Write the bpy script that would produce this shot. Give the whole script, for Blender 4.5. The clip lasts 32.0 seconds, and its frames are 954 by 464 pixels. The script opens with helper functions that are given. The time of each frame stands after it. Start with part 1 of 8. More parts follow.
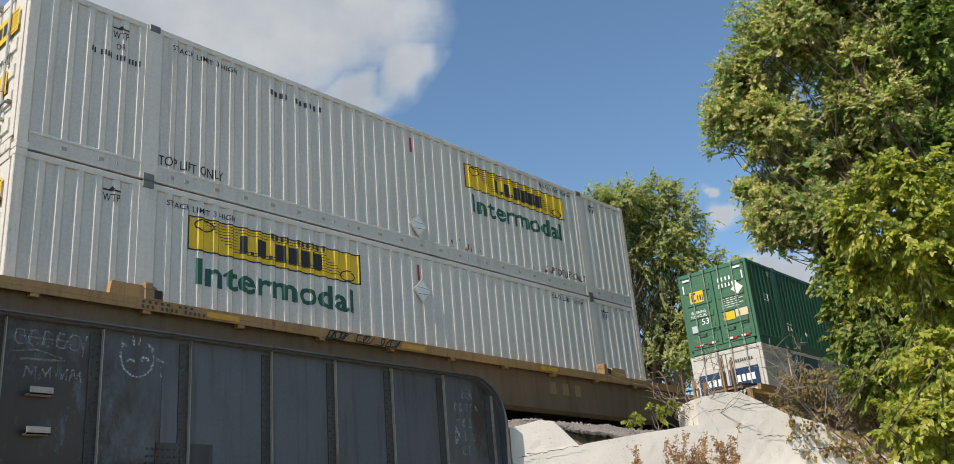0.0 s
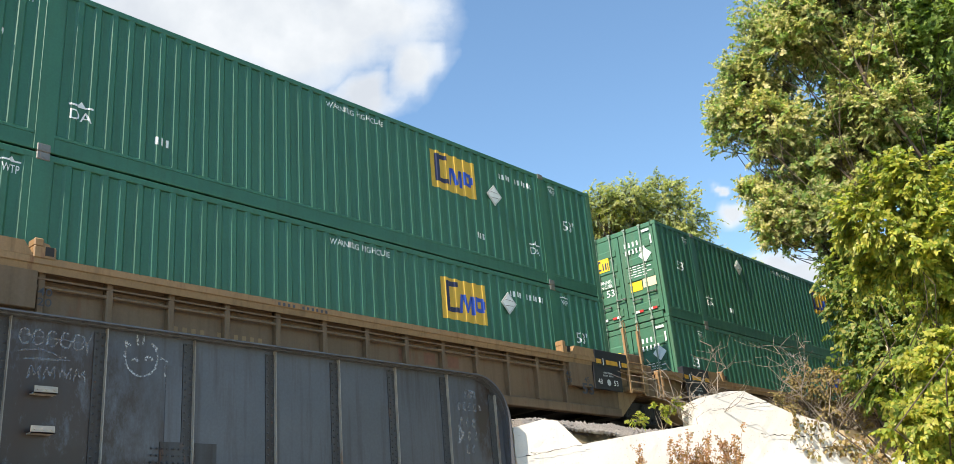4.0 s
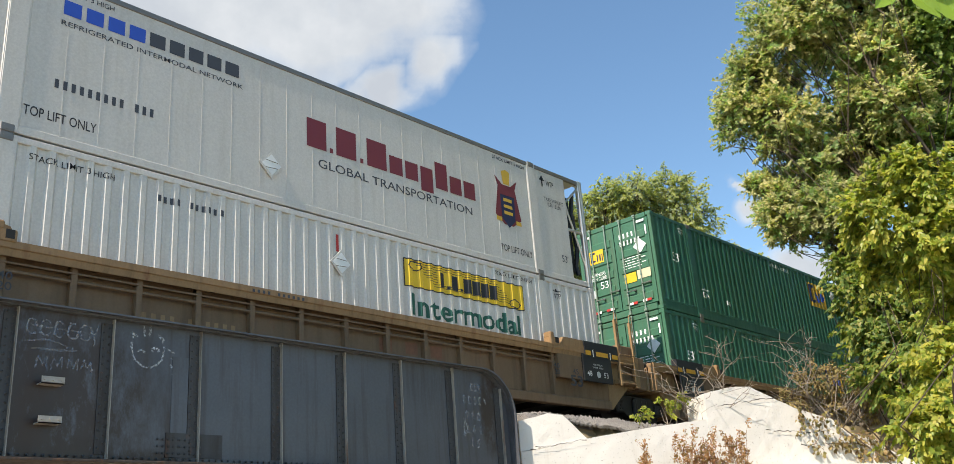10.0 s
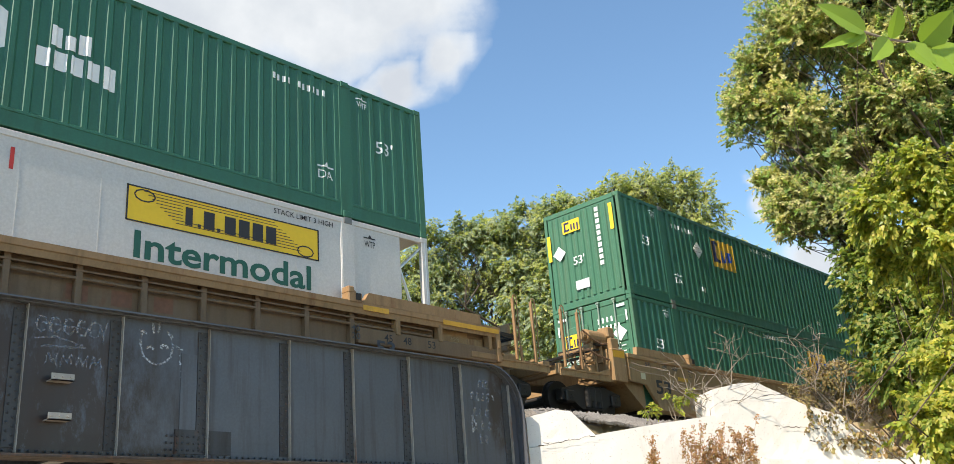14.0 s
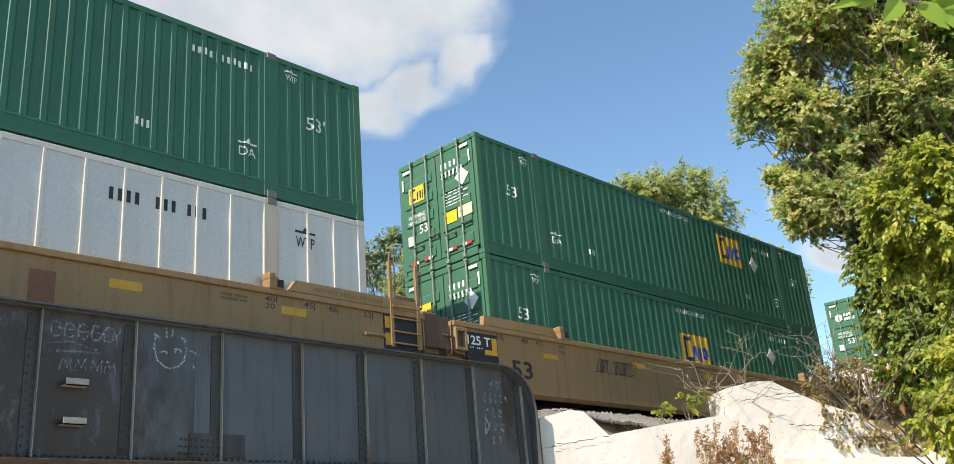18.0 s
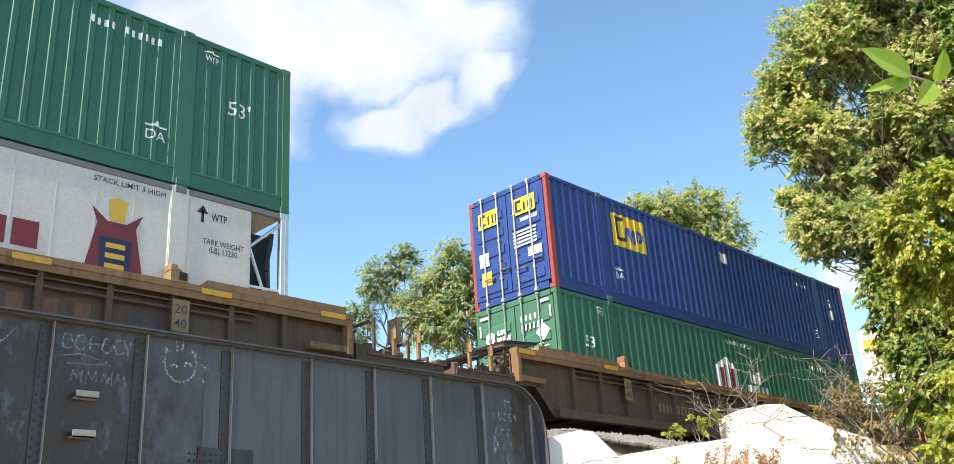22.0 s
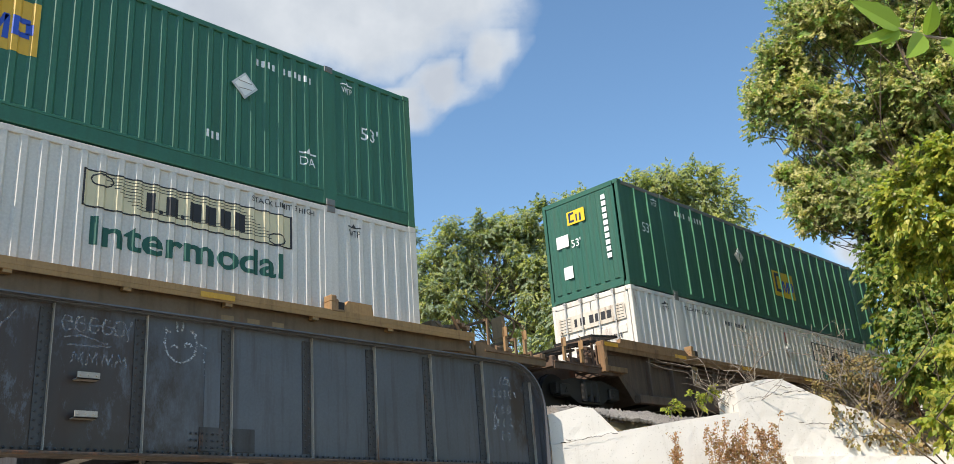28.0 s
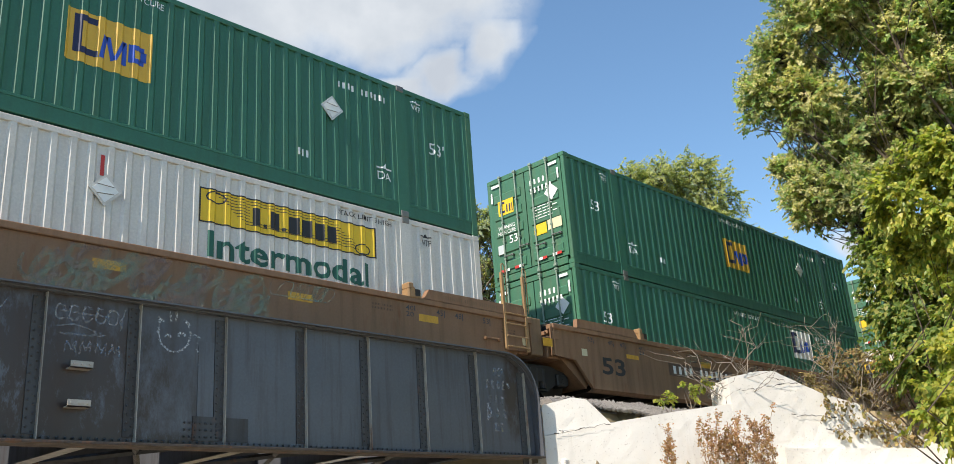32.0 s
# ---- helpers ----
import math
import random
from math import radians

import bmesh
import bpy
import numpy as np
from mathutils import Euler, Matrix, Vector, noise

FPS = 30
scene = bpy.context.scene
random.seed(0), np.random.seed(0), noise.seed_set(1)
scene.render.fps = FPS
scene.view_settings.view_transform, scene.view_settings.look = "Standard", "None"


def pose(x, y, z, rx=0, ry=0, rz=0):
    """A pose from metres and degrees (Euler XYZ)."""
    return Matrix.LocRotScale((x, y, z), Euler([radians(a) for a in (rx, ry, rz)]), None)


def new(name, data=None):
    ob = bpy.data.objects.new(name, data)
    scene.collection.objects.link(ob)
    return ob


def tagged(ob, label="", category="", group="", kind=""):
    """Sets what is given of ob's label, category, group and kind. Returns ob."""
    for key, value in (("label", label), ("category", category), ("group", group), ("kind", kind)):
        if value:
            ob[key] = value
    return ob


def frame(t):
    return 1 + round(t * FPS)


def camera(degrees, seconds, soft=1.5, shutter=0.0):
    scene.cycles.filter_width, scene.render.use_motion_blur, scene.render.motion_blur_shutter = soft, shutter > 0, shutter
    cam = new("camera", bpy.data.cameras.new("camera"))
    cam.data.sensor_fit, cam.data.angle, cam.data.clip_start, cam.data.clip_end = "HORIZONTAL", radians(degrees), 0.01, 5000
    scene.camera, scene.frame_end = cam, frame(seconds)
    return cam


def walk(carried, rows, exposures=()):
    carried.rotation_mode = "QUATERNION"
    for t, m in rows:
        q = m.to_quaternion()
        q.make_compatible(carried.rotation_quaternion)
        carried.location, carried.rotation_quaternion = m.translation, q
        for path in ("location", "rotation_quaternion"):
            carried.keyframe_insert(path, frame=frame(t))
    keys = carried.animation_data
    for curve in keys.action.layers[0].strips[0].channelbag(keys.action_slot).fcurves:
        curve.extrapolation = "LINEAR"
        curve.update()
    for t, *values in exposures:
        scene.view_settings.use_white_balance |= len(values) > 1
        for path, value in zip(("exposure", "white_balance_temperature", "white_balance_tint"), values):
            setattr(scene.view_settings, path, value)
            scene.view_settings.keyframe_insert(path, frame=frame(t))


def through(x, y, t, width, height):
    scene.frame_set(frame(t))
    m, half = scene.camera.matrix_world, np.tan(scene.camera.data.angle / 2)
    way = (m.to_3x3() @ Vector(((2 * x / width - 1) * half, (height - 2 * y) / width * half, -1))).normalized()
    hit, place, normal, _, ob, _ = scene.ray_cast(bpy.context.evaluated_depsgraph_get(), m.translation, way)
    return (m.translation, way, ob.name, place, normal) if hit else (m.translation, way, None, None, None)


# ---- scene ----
cam = camera(54.68, 32.0, 0.7)

EYE = (0.0, -13.976, -3.432)


def aim(yaw, pitch, roll):
    """The camera's pose from its heading, tilt and roll in degrees."""
    return Matrix.Translation(EYE) @ pose(0, 0, 0, 0, 0, -yaw) @ pose(0, 0, 0, 90 + pitch) @ pose(0, 0, 0, 0, 0, roll)


TURNS = [
    (0.0, 49.06, 20.35, -5.02), (0.5, 48.97, 20.33, -4.86), (1.0, 48.98, 20.38, -4.78), (1.5, 48.94, 20.4, -4.87),
    (2.0, 49.06, 20.35, -4.92), (2.5, 49.03, 20.43, -5.02), (3.0, 48.97, 20.3, -5.19), (3.5, 48.88, 20.32, -5.04),
    (5.5, 48.73, 20.26, -4.97), (6.0, 48.66, 20.17, -4.89), (6.5, 48.61, 20.26, -4.83), (7.0, 48.68, 20.29, -4.98),
    (7.5, 48.79, 20.09, -5.29), (8.0, 48.73, 20.13, -5.0), (8.5, 48.6, 20.12, -4.79), (9.0, 48.46, 20.03, -4.68),
    (9.5, 48.37, 20.02, -4.67), (10.0, 48.38, 19.97, -4.47), (10.5, 48.36, 19.89, -4.43), (11.0, 48.35, 19.84, -4.5),
    (11.5, 48.18, 19.82, -4.45), (12.0, 48.15, 19.81, -4.51), (12.5, 48.07, 19.86, -4.46), (13.0, 48.06, 19.81, -4.46),
    (13.5, 47.91, 19.88, -4.43), (14.0, 47.87, 19.79, -4.44), (14.5, 47.82, 19.83, -4.56), (16.5, 47.78, 19.99, -4.96),
    (17.0, 47.75, 19.94, -5.1), (17.5, 47.47, 19.92, -4.95), (18.0, 47.15, 19.91, -4.83), (18.5, 47.11, 19.95, -5.01),
    (19.0, 47.03, 19.97, -5.0), (19.5, 46.96, 20.08, -4.63), (20.0, 46.74, 20.08, -4.15), (20.5, 46.54, 20.29, -4.03),
    (21.0, 46.59, 20.56, -4.0), (21.5, 46.48, 20.83, -3.91), (22.0, 46.49, 21.07, -3.85), (22.5, 46.43, 21.16, -3.97),
    (23.0, 46.47, 20.91, -4.07), (23.5, 46.25, 20.4, -3.92), (24.0, 46.12, 20.54, -3.84), (24.5, 46.08, 20.65, -4.1),
    (25.0, 46.02, 20.81, -4.32), (25.5, 46.06, 20.67, -4.3), (27.5, 46.27, 20.19, -4.36), (28.0, 46.49, 19.72, -4.36),
    (28.5, 46.69, 19.71, -4.48), (29.0, 46.83, 19.94, -4.57), (29.5, 46.91, 20.1, -4.51), (30.0, 47.02, 19.75, -4.38),
    (30.5, 46.91, 18.95, -4.42), (31.0, 46.8, 19.0, -4.4), (31.5, 46.84, 18.96, -4.29), (32.0, 46.81, 19.13, -4.15)]
EXPOSURE = [(t, e, k + 40, 14) for t, e, k in ((0.0, 0.20, 6600), (1.0, 0.90, 6600), (2.0, 0.65, 6600), (3.0, 1.04, 6700), (6.0, 0.45, 6600), (7.0, 0.36, 6500), (8.0, 0.34, 6650), (9.0, 0.58, 6650), (10.0, 0.64, 6650), (11.0, 0.52, 6600), (12.0, 0.74, 6600), (13.0, 0.56, 6700), (14.0, 0.82, 6700), (17.0, 0.52, 6650), (18.0, 0.68, 6700), (19.0, 0.18, 6350), (20.0, 0.78, 6700), (21.0, 0.30, 6350), (22.0, 1.10, 6650), (23.0, 0.0, 6000), (24.0, 0.90, 6650), (25.0, 0.10, 6350), (28.0, 0.56, 6450), (29.0, 0.26, 6250), (30.0, 0.56, 6450), (31.0, 0.36, 6400), (32.0, 0.62, 6500))]
walk(cam, [(t, aim(a, b, c)) for t, a, b, c in TURNS], EXPOSURE)

# ---- light ----
SUN_AZ, SUN_EL = 183.1, 48.5   # degrees, counted from +x
to_sun = Vector((math.cos(radians(SUN_AZ)) * math.cos(radians(SUN_EL)), math.sin(radians(SUN_AZ)) * math.cos(radians(SUN_EL)), math.sin(radians(SUN_EL))))
lamp = bpy.data.lights.new("sun", "SUN")
lamp.energy, lamp.angle, lamp.color = 4.8, radians(0.53), (1.0, 0.91, 0.77)
sun = new("sun", lamp)
sun.rotation_mode = "QUATERNION"
sun.rotation_quaternion = to_sun.to_track_quat("Z", "Y")
world = bpy.data.worlds.new("sky")
world.use_nodes = True
scene.world = world
wn = world.node_tree.nodes
sky = wn.new("ShaderNodeTexSky")
sky.sky_type, sky.sun_disc = "NISHITA", False
sky.sun_elevation, sky.sun_rotation = radians(SUN_EL), radians(90 - SUN_AZ)
sky.altitude, sky.air_density, sky.dust_density, sky.ozone_density = 100, 1.0, 0.05, 0.3
clear = wn.new("ShaderNodeMix")
clear.data_type, clear.blend_type = "RGBA", "MULTIPLY"
clear.inputs[0].default_value = 1.0
clear.inputs[7].default_value = (0.79, 0.985, 1.025, 1)
world.node_tree.links.new(sky.outputs[0], clear.inputs[6])
world.node_tree.links.new(clear.outputs[2], wn["Background"].inputs[0])
wn["Background"].inputs[1].default_value = 0.128


# ---- materials ----
def ramp(nt, fac, stops):
    n = nt.nodes.new("ShaderNodeValToRGB")
    el = n.color_ramp.elements
    while len(el) < len(stops):
        el.new(0.5)
    for e, (p, c) in zip(el, stops):
        e.position, e.color = p, (*c, 1) if len(c) == 3 else c
    nt.links.new(fac, n.inputs[0])
    return n.outputs[0]


def mix(nt, fac, a, b, mode="MIX"):
    n = nt.nodes.new("ShaderNodeMix")
    n.data_type, n.blend_type = "RGBA", mode
    for sock, v in ((n.inputs[0], fac), (n.inputs[6], a), (n.inputs[7], b)):
        if hasattr(v, "is_output"):
            nt.links.new(v, sock)
        elif isinstance(v, (int, float)):
            sock.default_value = v
        else:
            sock.default_value = (*v, 1)
    return n.outputs[2]


def noise_tex(nt, scale, detail=4, rough=0.55, stretch=(1, 1, 1), shift=None):
    co = nt.nodes.new("ShaderNodeTexCoord")
    mp = nt.nodes.new("ShaderNodeMapping")
    mp.inputs["Scale"].default_value = stretch
    nt.links.new(co.outputs["Object"], mp.inputs[0])
    if shift is not None:
        nt.links.new(shift, mp.inputs["Location"])
    n = nt.nodes.new("ShaderNodeTexNoise")
    n.inputs["Scale"].default_value, n.inputs["Detail"].default_value, n.inputs["Roughness"].default_value = scale, detail, rough
    nt.links.new(mp.outputs[0], n.inputs["Vector"])
    return n.outputs["Fac"]


def base(name, rough=0.5, metal=0.0, spec=0.5):
    m = bpy.data.materials.new(name)
    m.use_nodes = True
    b = m.node_tree.nodes["Principled BSDF"]
    b.inputs["Roughness"].default_value, b.inputs["Metallic"].default_value = rough, metal
    b.inputs["Specular IOR Level"].default_value = spec
    return m, m.node_tree, b


def bump(nt, b, height, strength, dist=0.02):
    n = nt.nodes.new("ShaderNodeBump")
    n.inputs["Strength"].default_value, n.inputs["Distance"].default_value = strength, dist
    nt.links.new(height, n.inputs["Height"])
    nt.links.new(n.outputs[0], b.inputs["Normal"])


def paint(name, col, rough=0.45, dirt=(0.12, 0.09, 0.06), amount=0.35, rust=0.0, metal=0.0, fade=0.12):
    """Weathered paint on steel: broad fading, rain streaks and optional rust spots."""
    m, nt, b = base(name, rough, metal)
    info = nt.nodes.new("ShaderNodeObjectInfo")
    sh = nt.nodes.new("ShaderNodeVectorMath")
    sh.operation = "SCALE"
    sh.inputs[0].default_value = (37, 11, 5)
    nt.links.new(info.outputs["Random"], sh.inputs["Scale"])
    wide = noise_tex(nt, 0.9, 3, 0.5, (1, 1, 1), sh.outputs[0])
    streak = noise_tex(nt, 3.2, 5, 0.62, (2.2, 2.2, 0.16), sh.outputs[0])
    fine = noise_tex(nt, 26, 3, 0.6)
    light = tuple(min(1, c * (1 + fade) + fade * 0.05) for c in col)
    dark = tuple(c * (1 - fade) for c in col)
    c1 = mix(nt, wide, dark, light)
    f = ramp(nt, streak, [(0.50, (0, 0, 0)), (0.80, (amount,) * 3)])
    c2 = mix(nt, f, c1, dirt)
    g = ramp(nt, fine, [(0.35, (0.90,) * 3), (0.7, (1.04,) * 3)])
    c3 = mix(nt, 1.0, c2, g, "MULTIPLY")
    if rust > 0:
        r = noise_tex(nt, 2.4, 6, 0.7, (1.4, 1.4, 0.35), sh.outputs[0])
        fr = ramp(nt, r, [(0.62 - 0.16 * rust, (0, 0, 0)), (0.74 - 0.1 * rust, (0.9,) * 3)])
        c3 = mix(nt, fr, c3, (0.17, 0.065, 0.025))
    nt.links.new(c3, b.inputs["Base Color"])
    rr = ramp(nt, streak, [(0.3, (rough * 0.85,) * 3), (0.8, (min(1, rough * 1.5),) * 3)])
    nt.links.new(rr, b.inputs["Roughness"])
    bump(nt, b, wide, 0.12, 0.02)
    return m


def flat(name, col, rough=0.55, metal=0.0, grain=0.1):
    """A plain worn coat for lettering and small parts."""
    m, nt, b = base(name, rough, metal)
    f = noise_tex(nt, 14, 4, 0.65)
    c = mix(nt, f, tuple(x * (1 - grain) for x in col), tuple(min(1, x * (1 + grain)) for x in col))
    nt.links.new(c, b.inputs["Base Color"])
    return m


GREEN = paint("green_paint", (0.024, 0.128, 0.073), 0.42, (0.03, 0.05, 0.03), 0.30, 0.0, 0.0, 0.10)
GREEN_OLD = paint("green_paint_flat", (0.021, 0.098, 0.060), 0.42, (0.05, 0.05, 0.03), 0.30, 0.0, 0.0, 0.12)
# Lighter green for the ribs: their thin highlights are put into the colour.
GREEN_EDGE = flat("highlit_green_rib", (0.06, 0.19, 0.11), 0.45)
BLUE = paint("blue_paint", (0.015, 0.048, 0.205), 0.40, (0.02, 0.03, 0.09), 0.30)
WHITE = paint("white_paint", (0.58, 0.565, 0.515), 0.40, (0.30, 0.26, 0.20), 0.35, 0.0, 0.0, 0.08)
WHITE_OLD = paint("old_white_paint", (0.58, 0.53, 0.435), 0.50, (0.25, 0.16, 0.085), 0.80, 0.42, 0.0, 0.12)
WHITE_DOOR = paint("cream_white_door_paint", (0.64, 0.61, 0.54), 0.45, (0.30, 0.20, 0.12), 0.45, 0.12, 0.0, 0.06)
PLATE = paint("white_sheet", (0.53, 0.518, 0.485), 0.34, (0.42, 0.40, 0.36), 0.28, 0.0, 0.0, 0.05)
SILVER = paint("silver_sheet", (0.60, 0.588, 0.55), 0.36, (0.36, 0.34, 0.30), 0.30, 0.0, 0.25, 0.06)
REEFER = paint("reefer_white", (0.565, 0.545, 0.495), 0.40, (0.36, 0.33, 0.27), 0.30, 0.0, 0.0, 0.06)
BRACKET = flat("dirty_galvanised_bracket", (0.34, 0.325, 0.29), 0.6, 0.2, 0.25)
SLOT = flat("slot_shadow", (0.30, 0.285, 0.25), 0.6)
RUST = flat("rust_bloom", (0.20, 0.085, 0.04), 0.9, 0.0, 0.5)
RED = paint("red_post_paint", (0.30, 0.045, 0.03), 0.5)
ALU = flat("aluminium", (0.60, 0.60, 0.58), 0.38, 0.7)
TANRIB = flat("tan_rib", (0.42, 0.34, 0.22), 0.5)
POST_CREAM = paint("cream_post_paint", (0.50, 0.455, 0.36), 0.5, (0.25, 0.19, 0.12), 0.5)
GREEN_DOOR = paint("dusty_green_door_paint", (0.038, 0.142, 0.076), 0.5, (0.10, 0.11, 0.07), 0.5, 0.0, 0.0, 0.12)
STEEL = flat("grey_steel", (0.20, 0.19, 0.17), 0.45, 0.6)
GALV = flat("galvanised_bar", (0.44, 0.43, 0.40), 0.5, 0.3)
BAR_GREEN = flat("dusty_green_bar", (0.20, 0.27, 0.21), 0.5, 0.1)
BLACK = flat("black_paint", (0.012, 0.012, 0.014), 0.5)
RUBBER = flat("black_unit", (0.015, 0.016, 0.018), 0.6)
INK = flat("black_lettering", (0.02, 0.02, 0.022), 0.6)
GREY_INK = flat("dark_grey_lettering", (0.045, 0.05, 0.06), 0.6)
WHITE_INK = flat("white_lettering", (0.72, 0.74, 0.72), 0.55)
DKGREEN_INK = flat("dark_green_lettering", (0.008, 0.085, 0.055), 0.5)
YELLOW = flat("yellow_panel", (0.70, 0.47, 0.015), 0.5)
GOLD = flat("gold_yellow_panel", (0.58, 0.36, 0.035), 0.5)
CREAM = flat("faded_cream_panel", (0.62, 0.56, 0.36), 0.5)
NAVY = flat("navy_shape", (0.012, 0.016, 0.06), 0.5)
BLUE_INK = flat("bright_blue_shape", (0.02, 0.075, 0.42), 0.5)
SKY_INK = flat("sky_blue_lettering", (0.05, 0.30, 0.55), 0.5)
MAROON = flat("maroon_lettering", (0.16, 0.018, 0.025), 0.5)
REDTAPE = flat("red_tape", (0.45, 0.03, 0.02), 0.5)
SILVER_CARD = flat("placard", (0.52, 0.55, 0.53), 0.4, 0.2)
NIGHT = paint("night_blue_panel", (0.010, 0.030, 0.085), 0.35, (0.02, 0.10, 0.18), 0.6)


def fade_mat():
    """Dark blue printed film that fades to the white box at one edge."""
    m = NIGHT.copy()
    m.name = "fading_blue_print"
    nt = m.node_tree
    b = nt.nodes["Principled BSDF"]
    c = b.inputs["Base Color"].links[0].from_socket
    co = nt.nodes.new("ShaderNodeTexCoord")
    sp = nt.nodes.new("ShaderNodeSeparateXYZ")
    nt.links.new(co.outputs["Object"], sp.inputs[0])
    dv = nt.nodes.new("ShaderNodeMath")
    dv.operation = "DIVIDE"
    dv.inputs[1].default_value = 16.0
    nt.links.new(sp.outputs[0], dv.inputs[0])
    f = ramp(nt, dv.outputs[0], [(4.30 / 16, (0, 0, 0)), (4.95 / 16, (1, 1, 1)), (10.7 / 16, (1, 1, 1)), (11.6 / 16, (0, 0, 0))])
    glow = noise_tex(nt, 0.8, 3, 0.5, (0.6, 1, 1.6))
    c = mix(nt, ramp(nt, glow, [(0.45, (0, 0, 0)), (0.75, (0.8,) * 3)]), c, (0.02, 0.16, 0.30))
    nt.links.new(mix(nt, f, c, (0.60, 0.60, 0.58)), b.inputs["Base Color"])
    return m


PRINT = fade_mat()
WELL_TAN = paint("tan_car_paint", (0.30, 0.185, 0.080), 0.55, (0.13, 0.09, 0.05), 0.55, 0.10)
WELL_BROWN = paint("brown_car_paint", (0.175, 0.108, 0.055), 0.6, (0.09, 0.07, 0.045), 0.65, 0.12)
# Brown deepened to carry the shade under the dark car's sill.
WELL_DARK = paint("dark_brown_car_paint", (0.105, 0.064, 0.040), 0.65, (0.060, 0.044, 0.03), 0.7, 0.25)
WELL_RUST = paint("rusty_brown_car_paint", (0.225, 0.122, 0.061), 0.6, (0.11, 0.075, 0.045), 0.6, 0.2)
WELL_TEAL = paint("teal_car_paint", (0.055, 0.120, 0.130), 0.55, (0.10, 0.06, 0.04), 0.75, 0.45)
WELL_RED = flat("faded_red_stencil", (0.19, 0.085, 0.045), 0.7, 0.0, 0.4)
SILL = paint("ochre_sill_paint", (0.28, 0.165, 0.070), 0.55, (0.13, 0.085, 0.045), 0.7, 0.18)
SILL_BRIGHT = paint("bright_ochre_sill_paint", (0.40, 0.225, 0.082), 0.55, (0.16, 0.10, 0.05), 0.6, 0.12)
SILL_DIM = paint("sooty_ochre_sill_paint", (0.235, 0.130, 0.055), 0.6, (0.075, 0.052, 0.034), 0.85, 0.3)
AMBER = paint("amber_reflector", (0.60, 0.32, 0.02), 0.4, (0.24, 0.15, 0.05), 0.5, 0.1)
GRIME = flat("greasy_iron", (0.03, 0.026, 0.022), 0.6, 0.4)
GIRDER = paint("slate_girder_paint", (0.077, 0.084, 0.098), 0.36, (0.042, 0.033, 0.026), 0.85, 0.0, 0.0, 0.25)
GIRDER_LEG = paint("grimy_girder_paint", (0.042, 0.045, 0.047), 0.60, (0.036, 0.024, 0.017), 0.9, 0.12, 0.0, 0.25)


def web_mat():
    """Girder paint with ragged brown grease and rust stains, one round the step brackets, others along the foot; the
    widest patch darkens the left of the web.
    """
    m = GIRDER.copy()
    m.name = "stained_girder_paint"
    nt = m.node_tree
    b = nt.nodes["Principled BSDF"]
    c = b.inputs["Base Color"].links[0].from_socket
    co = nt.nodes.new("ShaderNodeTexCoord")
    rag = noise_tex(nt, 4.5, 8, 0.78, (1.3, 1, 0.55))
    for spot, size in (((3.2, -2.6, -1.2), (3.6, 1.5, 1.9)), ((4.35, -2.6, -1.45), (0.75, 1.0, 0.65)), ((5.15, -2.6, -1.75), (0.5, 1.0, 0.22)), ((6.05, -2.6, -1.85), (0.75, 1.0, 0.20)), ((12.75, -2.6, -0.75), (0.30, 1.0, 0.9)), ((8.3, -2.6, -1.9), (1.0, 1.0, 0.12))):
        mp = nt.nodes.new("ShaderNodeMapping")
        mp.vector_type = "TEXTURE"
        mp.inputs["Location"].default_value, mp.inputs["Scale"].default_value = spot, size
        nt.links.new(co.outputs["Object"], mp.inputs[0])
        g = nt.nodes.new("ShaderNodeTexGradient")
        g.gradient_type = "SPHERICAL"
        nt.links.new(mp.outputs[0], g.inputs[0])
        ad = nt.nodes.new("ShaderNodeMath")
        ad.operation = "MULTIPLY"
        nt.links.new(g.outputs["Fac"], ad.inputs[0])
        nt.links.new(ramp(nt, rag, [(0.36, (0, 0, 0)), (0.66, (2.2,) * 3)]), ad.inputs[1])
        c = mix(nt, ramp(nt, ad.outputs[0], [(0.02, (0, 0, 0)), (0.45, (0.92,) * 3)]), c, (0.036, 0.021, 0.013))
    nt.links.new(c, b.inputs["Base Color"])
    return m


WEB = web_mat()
# Much paler than the web: the fins' edge highlight is painted in, under dirt and rust.
GIRDER_EDGE = paint("highlit_stiffener_paint", (0.32, 0.30, 0.265), 0.5, (0.07, 0.05, 0.035), 0.8, 0.25)
FLANGE = paint("stained_flange_paint", (0.060, 0.046, 0.036), 0.7, (0.05, 0.03, 0.018), 0.8, 0.4)


def chalk_mat(name, col, cover):
    """Chalk rubbed thin: specks of it over the paint."""
    m, nt, b = base(name, 0.9)
    b.inputs["Base Color"].default_value = (*col, 1)
    f = ramp(nt, noise_tex(nt, 34, 6, 0.75), [(0.40, (0, 0, 0)), (0.66, (cover,) * 3)])
    tr = nt.nodes.new("ShaderNodeBsdfTransparent")
    mx = nt.nodes.new("ShaderNodeMixShader")
    nt.links.new(f, mx.inputs[0])
    nt.links.new(tr.outputs[0], mx.inputs[1])
    nt.links.new(b.outputs[0], mx.inputs[2])
    nt.links.new(mx.outputs[0], nt.nodes["Material Output"].inputs[0])
    return m


